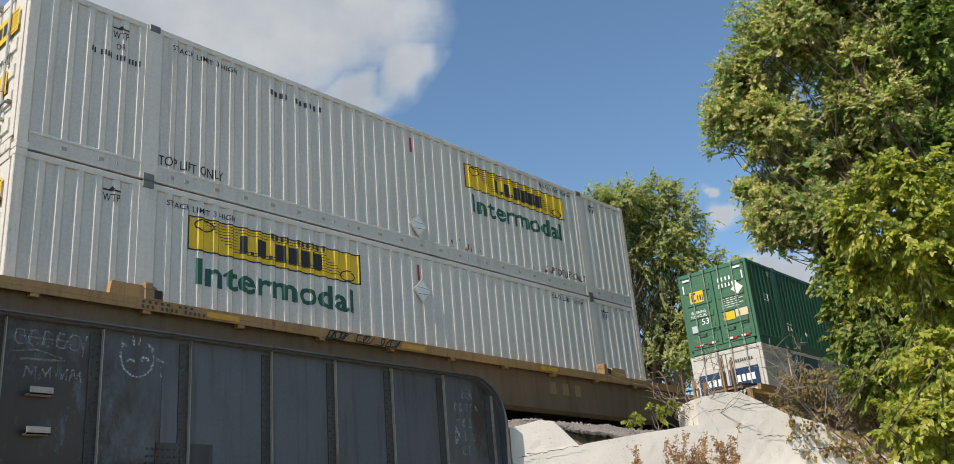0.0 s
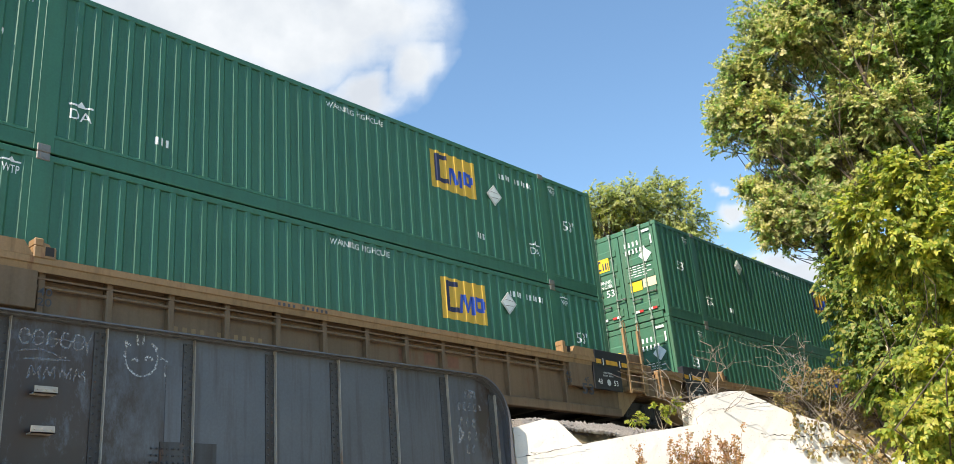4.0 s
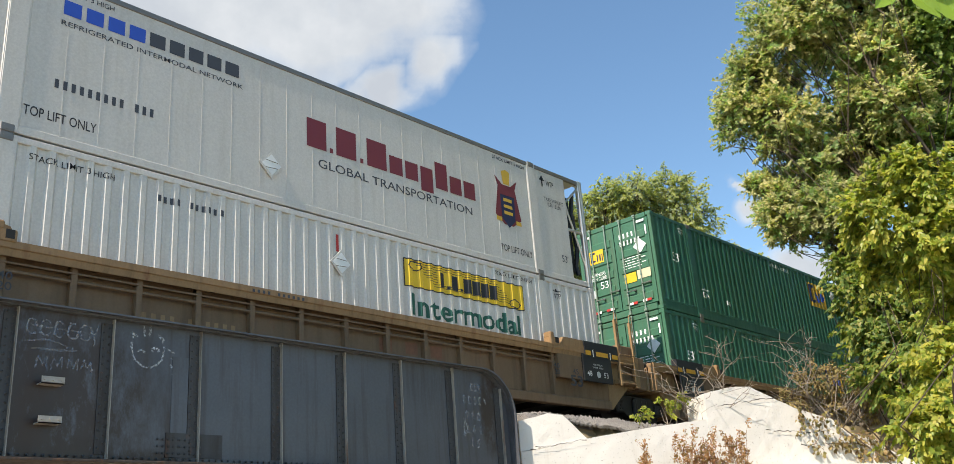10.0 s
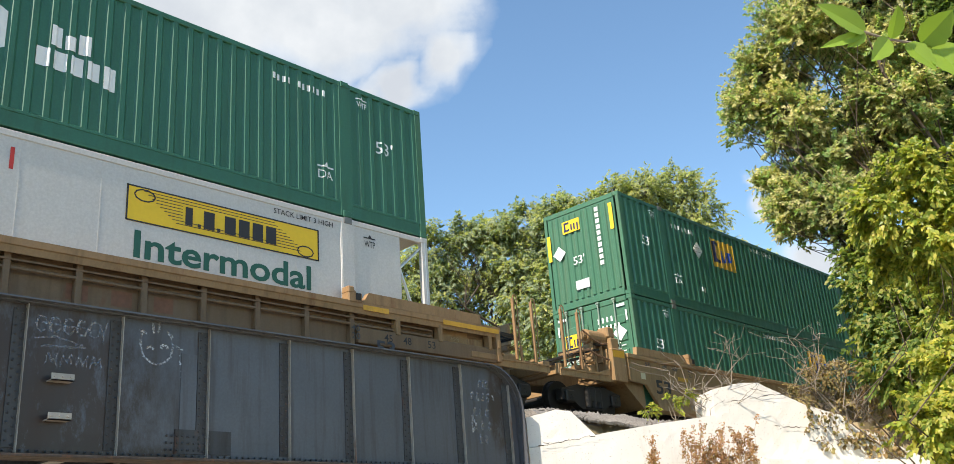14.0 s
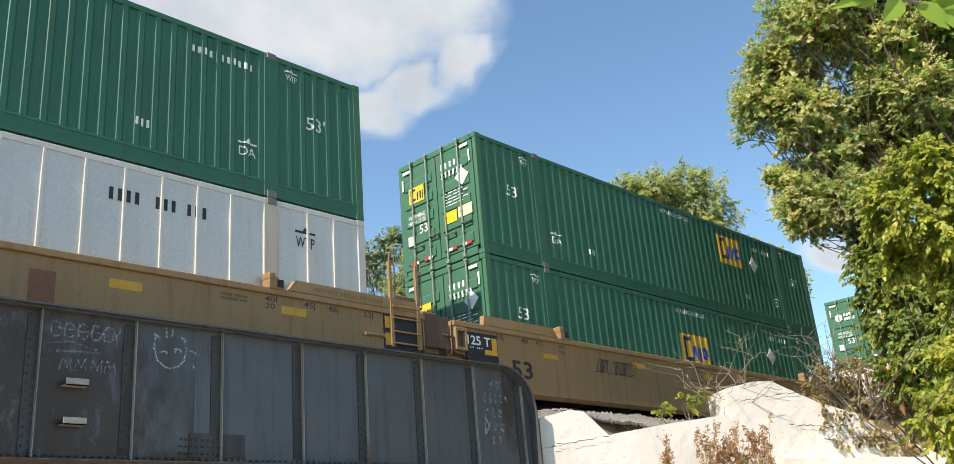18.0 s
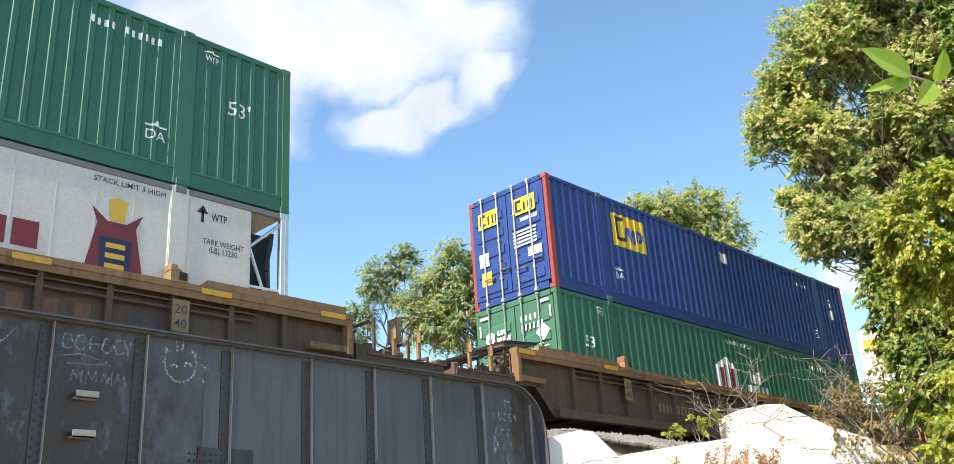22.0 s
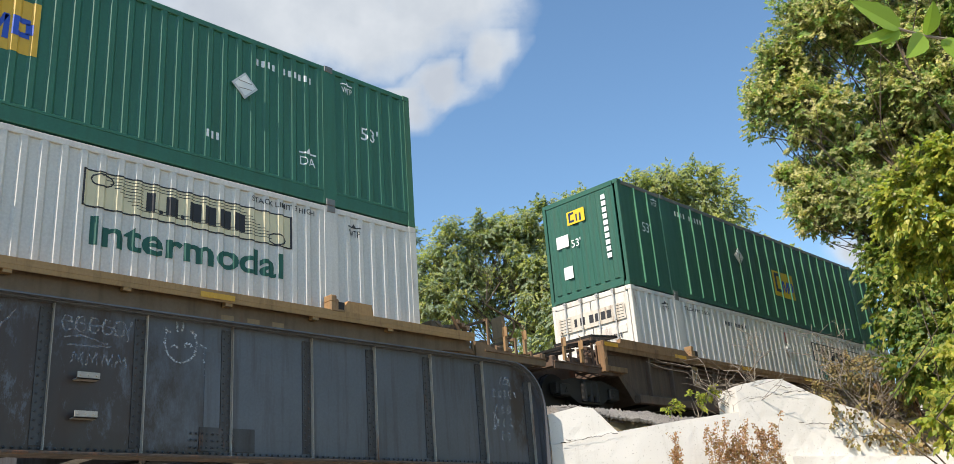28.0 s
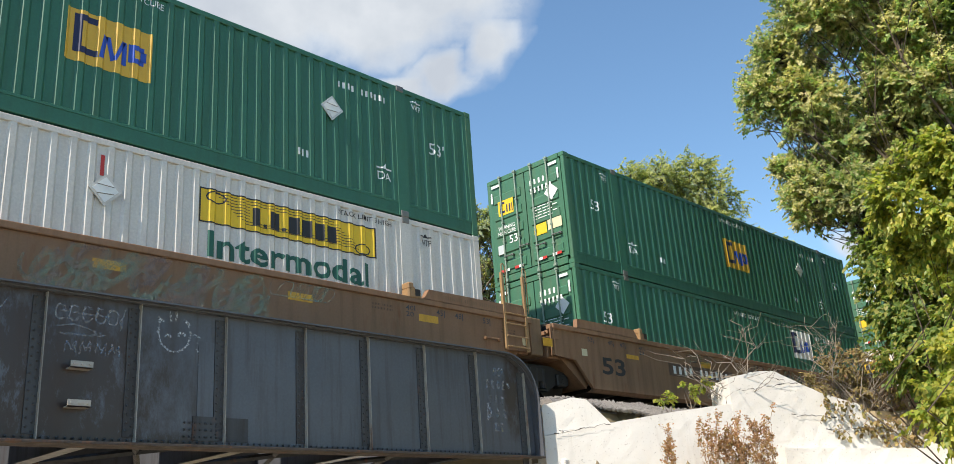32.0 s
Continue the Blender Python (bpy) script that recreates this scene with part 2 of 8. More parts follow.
CHALK = chalk_mat("chalk_white", (0.50, 0.54, 0.58), 1.0)
CHALK_DIM = chalk_mat("worn_chalk", (0.34, 0.38, 0.43), 0.6)
GRAF_PINK = chalk_mat("pink_spray", (0.32, 0.23, 0.19), 0.75)
GRAF_MINT = chalk_mat("mint_spray", (0.30, 0.36, 0.27), 0.7)
RAIL = flat("rail_steel", (0.12, 0.09, 0.07), 0.4, 0.7)
TIE = flat("creosoted_wood", (0.045, 0.035, 0.028), 0.85)


def concrete_mat():
    m, nt, b = base("whitewashed_concrete", 0.85)
    a = noise_tex(nt, 0.8, 5, 0.6)
    f = noise_tex(nt, 7, 6, 0.65)
    st = noise_tex(nt, 2.2, 5, 0.65, (1.5, 1.5, 0.2))
    c = mix(nt, a, (0.60, 0.58, 0.53), (0.74, 0.715, 0.66))
    c = mix(nt, ramp(nt, st, [(0.58, (0, 0, 0)), (0.82, (0.42,) * 3)]), c, (0.36, 0.31, 0.25))
    c = mix(nt, ramp(nt, f, [(0.66, (0, 0, 0)), (0.74, (0.7,) * 3)]), c, (0.30, 0.27, 0.23))
    pit = noise_tex(nt, 30, 3, 0.6)
    c = mix(nt, ramp(nt, pit, [(0.64, (0, 0, 0)), (0.70, (0.7,) * 3)]), c, (0.22, 0.19, 0.15))
    nt.links.new(c, b.inputs["Base Color"])
    both = mix(nt, 0.35, f, pit)
    bump(nt, b, both, 0.35, 0.02)
    return m


def ground_mat(name, c1, c2, scale, b_strength=0.5):
    m, nt, b = base(name, 0.95, 0, 0.2)
    a = noise_tex(nt, scale * 0.06, 4)
    f = noise_tex(nt, scale, 6, 0.7)
    c = mix(nt, f, c1, c2)
    c = mix(nt, ramp(nt, a, [(0.4, (0, 0, 0)), (0.65, (0.5,) * 3)]), c, tuple(x * 0.6 for x in c1))
    nt.links.new(c, b.inputs["Base Color"])
    bump(nt, b, f, b_strength, 0.05)
    return m


def leaf_mat(name, cols, gloss=0.4, through=0.35, blue=0.5):
    """Leaves: each one its own tint, some light shining through."""
    m, nt, b = base(name, gloss, 0, 0.35)
    geo = nt.nodes.new("ShaderNodeNewGeometry")
    c = ramp(nt, geo.outputs["Random Per Island"], [(i / max(1, len(cols) - 1), c) for i, c in enumerate(cols)])
    f = noise_tex(nt, 0.55, 3)
    c = mix(nt, 1.0, c, ramp(nt, f, [(0.3, (0.80, 0.84, 0.8)), (0.7, (1.18, 1.12, 1.05))]), "MULTIPLY")
    f = noise_tex(nt, 2.6, 2)
    c = mix(nt, 1.0, c, ramp(nt, f, [(0.32, (0.84,) * 3), (0.68, (1.14,) * 3)]), "MULTIPLY")
    nt.links.new(c, b.inputs["Base Color"])
    t = nt.nodes.new("ShaderNodeBsdfTranslucent")
    nt.links.new(mix(nt, 1.0, c, (1.25, 1.35, blue), "MULTIPLY"), t.inputs[0])
    mx = nt.nodes.new("ShaderNodeMixShader")
    mx.inputs[0].default_value = through
    nt.links.new(b.outputs[0], mx.inputs[1])
    nt.links.new(t.outputs[0], mx.inputs[2])
    nt.links.new(mx.outputs[0], nt.nodes["Material Output"].inputs[0])
    return m


CONCRETE = concrete_mat()
# Earth and the unseen road are pale and warm to bounce light onto the girder.
EARTH = ground_mat("dry_earth", (0.22, 0.175, 0.10), (0.34, 0.275, 0.17), 3.0)
GRAVEL = ground_mat("ballast_stone", (0.16, 0.15, 0.14), (0.34, 0.32, 0.29), 18.0, 1.0)
PALE_ROAD = ground_mat("pale_bounce_road", (0.33, 0.285, 0.215), (0.43, 0.375, 0.29), 30.0, 0.4)
LEAF_TAN = leaf_mat("seeding_tree_leaves", [(0.27, 0.31, 0.125), (0.42, 0.415, 0.195), (0.56, 0.51, 0.275), (0.68, 0.61, 0.38)], 0.5, 0.56, 0.8)
LEAF_OLIVE = leaf_mat("olive_green_leaves", [(0.165, 0.28, 0.10), (0.285, 0.385, 0.145), (0.42, 0.49, 0.20)], 0.45, 0.56, 0.7)
LEAF_DARK = leaf_mat("dark_green_leaves", [(0.12, 0.2, 0.058), (0.2, 0.29, 0.078), (0.33, 0.4, 0.11)], 0.45, 0.48)
LEAF_BANK = leaf_mat("bank_bush_leaves", [(0.066, 0.132, 0.028), (0.132, 0.209, 0.044), (0.242, 0.286, 0.066), (0.352, 0.319, 0.088)], 0.5, 0.42)
LEAF_LIME = leaf_mat("yellow_green_leaves", [(0.15, 0.225, 0.042), (0.25, 0.32, 0.058), (0.345, 0.375, 0.078), (0.45, 0.44, 0.096), (0.53, 0.475, 0.11)], 0.4, 0.50, 0.6)
LEAF_MID = leaf_mat("far_green_leaves", [(0.294, 0.347, 0.147), (0.399, 0.428, 0.189), (0.504, 0.49, 0.242)], 0.6, 0.55)
# Greyer and bluer green: the haze of distance is mixed into these leaves.
LEAF_FAR = leaf_mat("hazed_green_leaves", [(0.17, 0.235, 0.165), (0.255, 0.31, 0.22), (0.36, 0.41, 0.29)], 0.6, 0.45)
LEAF_DRY = leaf_mat("dry_brown_leaves", [(0.15, 0.10, 0.045), (0.26, 0.18, 0.085), (0.22, 0.20, 0.07), (0.40, 0.30, 0.15)], 0.8, 0.25)
LEAF_WEED = leaf_mat("rusty_weed_seeds", [(0.25, 0.11, 0.05), (0.38, 0.19, 0.10), (0.50, 0.31, 0.18), (0.24, 0.20, 0.07)], 0.8, 0.3)
LEAF_NEAR = leaf_mat("fresh_leaf", [(0.15, 0.26, 0.035), (0.21, 0.33, 0.05), (0.27, 0.39, 0.07)], 0.35, 0.4)
BARK = ground_mat("bark", (0.07, 0.055, 0.04), (0.13, 0.10, 0.075), 9.0)
TWIG = flat("grey_twig", (0.22, 0.185, 0.145), 0.9)
STALK = flat("rusty_stalk", (0.30, 0.19, 0.11), 0.9)


# ---- building helpers ----
def box(bm, x0, y0, z0, x1, y1, z1, bevel=0.0):
    ret = bmesh.ops.create_cube(bm, size=1)
    vs = ret["verts"]
    for v in vs:
        v.co = Vector(((x0 + x1) / 2 + v.co.x * (x1 - x0), (y0 + y1) / 2 + v.co.y * (y1 - y0), (z0 + z1) / 2 + v.co.z * (z1 - z0)))
    if bevel > 0:
        es = list({e for v in vs for e in v.link_edges})
        bmesh.ops.bevel(bm, geom=es, offset=bevel, segments=1, affect="EDGES", profile=0.5)


def rod(bm, a, b, r, n=8, r2=None):
    a, b = Vector(a), Vector(b)
    q = (b - a).to_track_quat("Z", "Y").to_matrix().to_4x4()
    ret = bmesh.ops.create_cone(bm, cap_ends=True, segments=n, radius1=r, radius2=r if r2 is None else r2, depth=(b - a).length)
    bmesh.ops.transform(bm, matrix=Matrix.Translation((a + b) / 2) @ q, verts=ret["verts"])


def tube(bm, pts, r, n=6):
    for a, b in zip(pts, pts[1:]):
        rod(bm, a, b, r, n)


def prism(bm, outline, axis, a, b):
    """A closed outline of 2D points pushed along x, y or z from a to b."""
    def at(p, v):
        return {"x": (v, p[0], p[1]), "y": (p[0], v, p[1]), "z": (p[0], p[1], v)}[axis]
    lo, hi = [bm.verts.new(at(p, a)) for p in outline], [bm.verts.new(at(p, b)) for p in outline]
    n = len(outline)
    fs = [bm.faces.new(lo), bm.faces.new(hi[::-1])]
    fs += [bm.faces.new((lo[i], hi[i], hi[(i + 1) % n], lo[(i + 1) % n])) for i in range(n)]
    bmesh.ops.recalc_face_normals(bm, faces=fs)


def mesh_of(name, bm, material):
    me = bpy.data.meshes.new(name)
    bm.to_mesh(me)
    bm.free()
    me.materials.append(material)
    return me


def part(name, bm, material, parent, label=""):
    """One mesh object under a thing or a part; bm may be a bmesh or a finished mesh."""
    me = bm if isinstance(bm, bpy.types.Mesh) else mesh_of(name, bm, material)
    ob = new(name, me)
    ob.parent = parent
    if label:
        ob["label"] = label
    return ob


MESHES = {}


def shared(key, make, material):
    """A mesh that alike parts share."""
    if (key, material.name) not in MESHES:
        bm = bmesh.new()
        make(bm)
        MESHES[key, material.name] = mesh_of(str(key[0]), bm, material)
    return MESHES[key, material.name]


def grid_mesh(name, verts, faces, material):
    me = bpy.data.meshes.new(name)
    me.from_pydata([tuple(v) for v in verts], [], [tuple(f) for f in faces])
    me.materials.append(material)
    return me


# ---- lettering ----
GLYPHS = {}


def glyphs(text, bold):
    """The filled outline of a word, in a unit box."""
    if (text, bold) not in GLYPHS:
        cu = bpy.data.curves.new("word", "FONT")
        cu.body, cu.size, cu.offset = text, 1.0, 0.022 if bold else 0.004
        cu.resolution_u, cu.space_line = 3, 0.9
        cu.align_x = "CENTER" if "\n" in text else "LEFT"
        ob = bpy.data.objects.new("word", cu)
        me = bpy.data.meshes.new_from_object(ob)
        xs, ys = [v.co.x for v in me.vertices], [v.co.y for v in me.vertices]
        x0, y0, w, h = min(xs), min(ys), max(xs) - min(xs), max(ys) - min(ys)
        vs = [((v.co.x - x0) / w, (v.co.y - y0) / h) for v in me.vertices]
        fs = [tuple(p.vertices) for p in me.polygons]
        bpy.data.objects.remove(ob)
        bpy.data.curves.remove(cu)
        bpy.data.meshes.remove(me)
        GLYPHS[text, bold] = (vs, fs)
    return GLYPHS[text, bold]


LONG, WIDE, HIGH = 16.154, 2.591, 2.896
NEAR = -WIDE / 2
PITCH, DEPTH = 0.285, 0.036
BAYS = ((0.16, 1.90), (2.22, LONG - 2.22), (LONG - 1.90, LONG - 0.16))


def side_knots(kind):
    """Corners of the side wall's section: (x, depth behind the outer face)."""
    out = [(0.0, 0.0)]
    for a, b in BAYS:
        out.append((a, 0.0))
        if kind == "corr":
            n = max(1, round((b - a) / PITCH))
            p = (b - a) / n
            for i in range(n):
                x = a + i * p
                out += [(x + p * 0.10, DEPTH), (x + p * 0.54, DEPTH), (x + p * 0.68, 0.0), (x + p * 0.96, 0.0)]
        else:
            out += [(a + 0.012, 0.014), (b - 0.012, 0.014)]
        out.append((b, 0.0))
    out.append((LONG, 0.0))
    return out


KNOTS = {k: side_knots(k) for k in ("corr", "sheet")}


def depth_at(kind, x):
    ks = KNOTS[kind]
    return float(np.interp(x, [k[0] for k in ks], [k[1] for k in ks]))


def drape(verts2, faces, kind, lift):
    """Flat shapes in (x, z) laid on the near side wall, broken along its folds."""
    bm = bmesh.new()
    vs = [bm.verts.new((x, 0, z)) for x, z in verts2]
    for f in faces:
        try:
            bm.faces.new([vs[i] for i in f])
        except ValueError:
            pass
    x0, x1 = min(v[0] for v in verts2), max(v[0] for v in verts2)
    for k, _ in KNOTS[kind]:
        if x0 + 1e-3 < k < x1 - 1e-3:
            bmesh.ops.bisect_plane(bm, geom=bm.verts[:] + bm.edges[:] + bm.faces[:], dist=1e-5, plane_co=(k, 0, 0), plane_no=(1, 0, 0))
    for v in bm.verts:
        v.co.y = NEAR + depth_at(kind, v.co.x) - lift
    bmesh.ops.recalc_face_normals(bm, faces=bm.faces[:])
    for f in bm.faces:
        if f.normal.y > 0:
            f.normal_flip()
    return bm


def words(owner, name, text, x0, x1, z0, z1, mat, kind, bold=False, lift=0.008):
    vs, fs = glyphs(text, bold)
    o = part(name, drape([(x0 + (x1 - x0) * u, z0 + (z1 - z0) * v) for u, v in vs], fs, kind, lift), mat, owner)
    o["kind"] = "stuff"


def shapes(owner, name, quads, mat, kind, lift=0.008, label=""):
    """Plain blocks: each a list of (x, z) corners on the near side."""
    vs, fs = [], []
    for q in quads:
        fs.append(tuple(range(len(vs), len(vs) + len(q))))
        vs += list(q)
    o = part(name, drape(vs, fs, kind, lift), mat, owner, label)
    if len(quads) > 1:
        o["kind"] = "stuff"
    return o


def rect(x0, z0, x1, z1):
    return [(x0, z0), (x1, z0), (x1, z1), (x0, z1)]


def bars(x0, x1, z0, z1, groups):
    """Bars in place of writing: groups of marks with gaps."""
    n = sum(groups) + len(groups) - 1
    w, out, i = (x1 - x0) / n, [], 0
    for g in groups:
        for _ in range(g):
            out.append(rect(x0 + w * (i + 0.12), z0, x0 + w * (i + 0.60), z1))
            i += 1
        i += 1
    return out


def end_flat(owner, name, polys, mat, x=-0.058, label=""):
    """Blocks on the leading end; corners as (left-to-right, up), 0 at the middle."""
    bm = bmesh.new()
    for q in polys:
        bm.faces.new([bm.verts.new((x, -u, v)) for u, v in q])
    bmesh.ops.recalc_face_normals(bm, faces=bm.faces[:])
    for f in bm.faces:
        if f.normal.x > 0:
            f.normal_flip()
    o = part(name, bm, mat, owner, label)
    if len(polys) > 1:
        o["kind"] = "stuff"
    return o


def end_words(owner, name, text, u0, u1, v0, v1, mat, bold=False, x=-0.058):
    vs, fs = glyphs(text, bold)
    end_flat(owner, name, [[(u0 + (u1 - u0) * vs[i][0], v0 + (v1 - v0) * vs[i][1]) for i in f] for f in fs], mat, x)


# ---- containers ----
def side_mesh(kind, z0, z1, mat, stop=LONG):
    ks = [k for k in KNOTS[kind] if k[0] < stop] + [(stop, depth_at(kind, stop))]
    vs = [(x, NEAR + d, z) for x, d in ks for z in (z0, z1)]
    fs = [(2 * i, 2 * i + 2, 2 * i + 3, 2 * i + 1) for i in range(len(ks) - 1)]
    return grid_mesh("side_wall", vs, fs, mat)


def door_leaf(bm, u0, u1):
    """A door leaf with pressed horizontal ribs, u across and x outwards."""
    box(bm, -0.022, -u1, 0.22, 0.02, -u0, HIGH - 0.16, 0.006)


def lock_bar(bm):
    rod(bm, (-0.082, 0, 0.06), (-0.082, 0, HIGH - 0.06), 0.020, 8)
    for z in (0.10, 0.62, 1.10, 1.60, 2.10, HIGH - 0.10):
        box(bm, -0.104, -0.030, z - 0.022, -0.03, 0.030, z + 0.022)
    for z in (0.05, HIGH - 0.05):
        box(bm, -0.115, -0.045, z - 0.03, -0.03, 0.045, z + 0.03, 0.008)


def lock_handle(bm):
    box(bm, -0.118, -0.25, 0.752, -0.092, 0.02, 0.776, 0.004)
    box(bm, -0.105, -0.28, 0.735, -0.03, -0.22, 0.79, 0.006)


def casting(bm):
    box(bm, -0.006, -0.008, 0, 0.178, 0.162, 0.118, 0.012)
    box(bm, 0.05, -0.004, 0.03, 0.13, 0.01, 0.09)


def reefer_unit(bm):
    box(bm, LONG - 0.62, -0.95, 0.45, LONG - 0.12, 0.95, 2.55, 0.05)


def hose_bundle(bm):
    tube(bm, [(LONG - 0.30 - 0.04 * math.sin(k * 1.3), NEAR + 0.17 + 0.03 * math.sin(k * 1.9), 0.35 + 0.24 * k) for k in range(10)], 0.055, 8)


def open_frame(bm, y):
    rod(bm, (LONG - 0.07, y, 0.05), (LONG - 0.07, y, HIGH - 0.05), 0.06, 8)
    rod(bm, (LONG - 0.75, y, HIGH - 0.75), (LONG - 0.07, y, HIGH - 0.15), 0.03, 6)
    rod(bm, (LONG - 0.75, y, HIGH - 0.75), (LONG - 0.07, y, 0.4), 0.03, 6)
    for z in (0.06, 1.45, HIGH - 0.08):
        rod(bm, (LONG - 0.75, y, z), (LONG - 0.07, y, z), 0.04, 6)


FORMS = {
    # wall, side section, bottom band height, body material, door material, post material
    "emp": ("corr", 0.30, GREEN, GREEN_DOOR, GREEN), "emp_front": ("corr", 0.30, GREEN, GREEN_DOOR, GREEN),
    "flat": ("sheet", 0.12, GREEN_OLD, GREEN_OLD, GREEN_OLD), "jbh": ("corr", 0.30, WHITE, WHITE_DOOR, WHITE),
    "jbh_old": ("corr", 0.30, WHITE_OLD, WHITE_DOOR, WHITE_OLD), "plate": ("sheet", 0.16, PLATE, PLATE, PLATE),
    "silver": ("sheet", 0.16, SILVER, PLATE, POST_CREAM), "hub": ("corr", 0.30, GREEN, GREEN_DOOR, GREEN),
    "blue": ("corr", 0.30, BLUE, BLUE, BLUE), "cre": ("sheet", 0.14, REEFER, WHITE_DOOR, REEFER), "kllm": ("sheet", 0.14, REEFER, PLATE, REEFER)}

LABELS = {
    "emp": "green corrugated steel shipping container with yellow square emblem", "emp_front": "green corrugated container with ribbed closed end and emblem",
    "flat": "dark green flat-panelled container with thin vertical seams", "jbh": "silvery white corrugated container with yellow banner on the side",
    "jbh_old": "rust-streaked dirty white corrugated container with faded banner", "plate": "smooth white sheet-sided container with yellow banner",
    "silver": "silver sheet container with upright ribs and gold emblem", "hub": "green corrugated container with white hexagon emblem",
    "blue": "blue corrugated container with red end posts", "cre": "white refrigerated container with maroon lettering and a crest",
    "kllm": "white refrigerated container with dark blue picture panels"}


def shell(kind, top):
    """The bare container: walls, rails, posts, castings and its leading end."""
    sect, band, body, door, post = FORMS[kind]
    box_ = new("shipping_container")
    tagged(box_, LABELS[kind], "container", "stacked containers on the train")
    reefer = kind in ("cre", "kllm", "plate")
    wall = side_mesh(sect, band, HIGH - 0.11, body, LONG - 0.76 if reefer else LONG)
    part("side_wall", wall, body, box_)
    part("side_wall", wall, body, box_).matrix_basis = Matrix.Diagonal((1, -1, 1, 1))

    def rail_low(bm):
        box(bm, 0.17, NEAR + 0.006, 0.02, LONG - 0.17, NEAR + 0.10, band + 0.012, 0.008)
        if band > 0.2:
            prism(bm, [(NEAR + 0.05, band + 0.06), (NEAR - 0.004, band + 0.012), (NEAR - 0.004, band - 0.03), (NEAR + 0.05, band - 0.03)], "x", 0.17, LONG - 0.17)

    def rail_top(bm):
        box(bm, 0.17, NEAR - 0.004, HIGH - 0.125, LONG - 0.17, NEAR + 0.07, HIGH - 0.02, 0.01)
    for nm, fn in (("bottom_rail", rail_low), ("top_rail", rail_top)):
        # Dark top rail: on the reefer it paints the shadow line along the roof edge.
        coat = STEEL if nm == "top_rail" and kind in ("cre", "flat") else body
        me = shared((nm, kind), fn, coat)
        part(nm, me, coat, box_)
        part(nm, me, coat, box_).matrix_basis = pose(LONG, 0, 0, 0, 0, 180)
    part("roof", shared(("roof",), lambda bm: box(bm, 0.05, NEAR + 0.05, HIGH - 0.05, LONG - 0.05, -NEAR - 0.05, HIGH - 0.022), body), body, box_)
    part("floor", shared(("floor",), lambda bm: box(bm, 0.05, NEAR + 0.05, 0.05, LONG - 0.05, -NEAR - 0.05, 0.16), GRIME), GRIME, box_)
    if not reefer:
        part("end_wall", shared(("end_wall",), lambda bm: box(bm, LONG - 0.06, NEAR + 0.05, 0.1, LONG - 0.02, -NEAR - 0.05, HIGH - 0.06), body), body, box_)
    else:
        part("end_wall", shared(("inset_end_wall",), lambda bm: box(bm, LONG - 0.80, NEAR + 0.02, 0.1, LONG - 0.74, -NEAR - 0.02, HIGH - 0.06), body), body, box_)
        for y in (NEAR + 0.05, -NEAR - 0.05):
            part("end_frame", shared(("end_frame", y), lambda bm: open_frame(bm, y), ALU), ALU, box_, "open white tube frame")
        if kind == "cre":
            part("cooling_unit", shared(("cooling_unit",), reefer_unit, RUBBER), RUBBER, box_, "black cooling unit")
            part("hose", shared(("hose",), hose_bundle, RUBBER), RUBBER, box_, "black cooling hose")
    # corner posts and the two pairs of lift posts
    corner = RED if kind == "blue" else (door if kind != "cre" else ALU)
    cp = shared(("corner_post",), lambda bm: box(bm, -0.004, -0.005, 0.11, 0.165, 0.10, HIGH - 0.11, 0.012), corner)
    lp = shared(("lift_post",), lambda bm: box(bm, -0.15, -0.006, 0.02, 0.15, 0.06, HIGH - 0.02, 0.008), post)
    cs = shared(("corner_casting",), casting, corner)
    ls = shared(("lift_casting",), lambda bm: (box(bm, -0.10, -0.02, 0, 0.10, 0.10, 0.13, 0.012), box(bm, -0.045, -0.024, 0.035, 0.045, -0.01, 0.095)), STEEL if kind[0:3] != "hub" else post)
    for sx in (0, 1):
        for sy in (0, 1):
            m = pose(LONG if sx else 0, -NEAR if sy else NEAR, 0)
            m = m @ Matrix.Diagonal((-1 if sx else 1, -1 if sy else 1, 1, 1))
            part("corner_post", cp, corner, box_).matrix_basis = m
            part("lift_post", lp, post, box_).matrix_basis = Matrix.Translation((LONG - 2.06 if sx else 2.06, -NEAR if sy else NEAR, 0)) @ Matrix.Diagonal((1, -1 if sy else 1, 1, 1))
            for z in (0, HIGH - 0.118):
                part("corner_casting", cs, corner, box_).matrix_basis = Matrix.Translation((0, 0, z)) @ m
                part("lift_casting", ls, STEEL, box_).matrix_basis = Matrix.Translation((LONG - 2.06 if sx else 2.06, -NEAR if sy else NEAR, z if z == 0 else HIGH - 0.13)) @ Matrix.Diagonal((1, -1 if sy else 1, 1, 1))
    # leading end
    part("end_header", shared(("end_header",), lambda bm: box(bm, -0.03, NEAR + 0.16, HIGH - 0.15, 0.05, -NEAR - 0.16, HIGH - 0.01, 0.01), door), door, box_)
    part("end_sill", shared(("end_sill",), lambda bm: box(bm, -0.03, NEAR + 0.16, 0.02, 0.05, -NEAR - 0.16, 0.20, 0.01), door), door, box_)
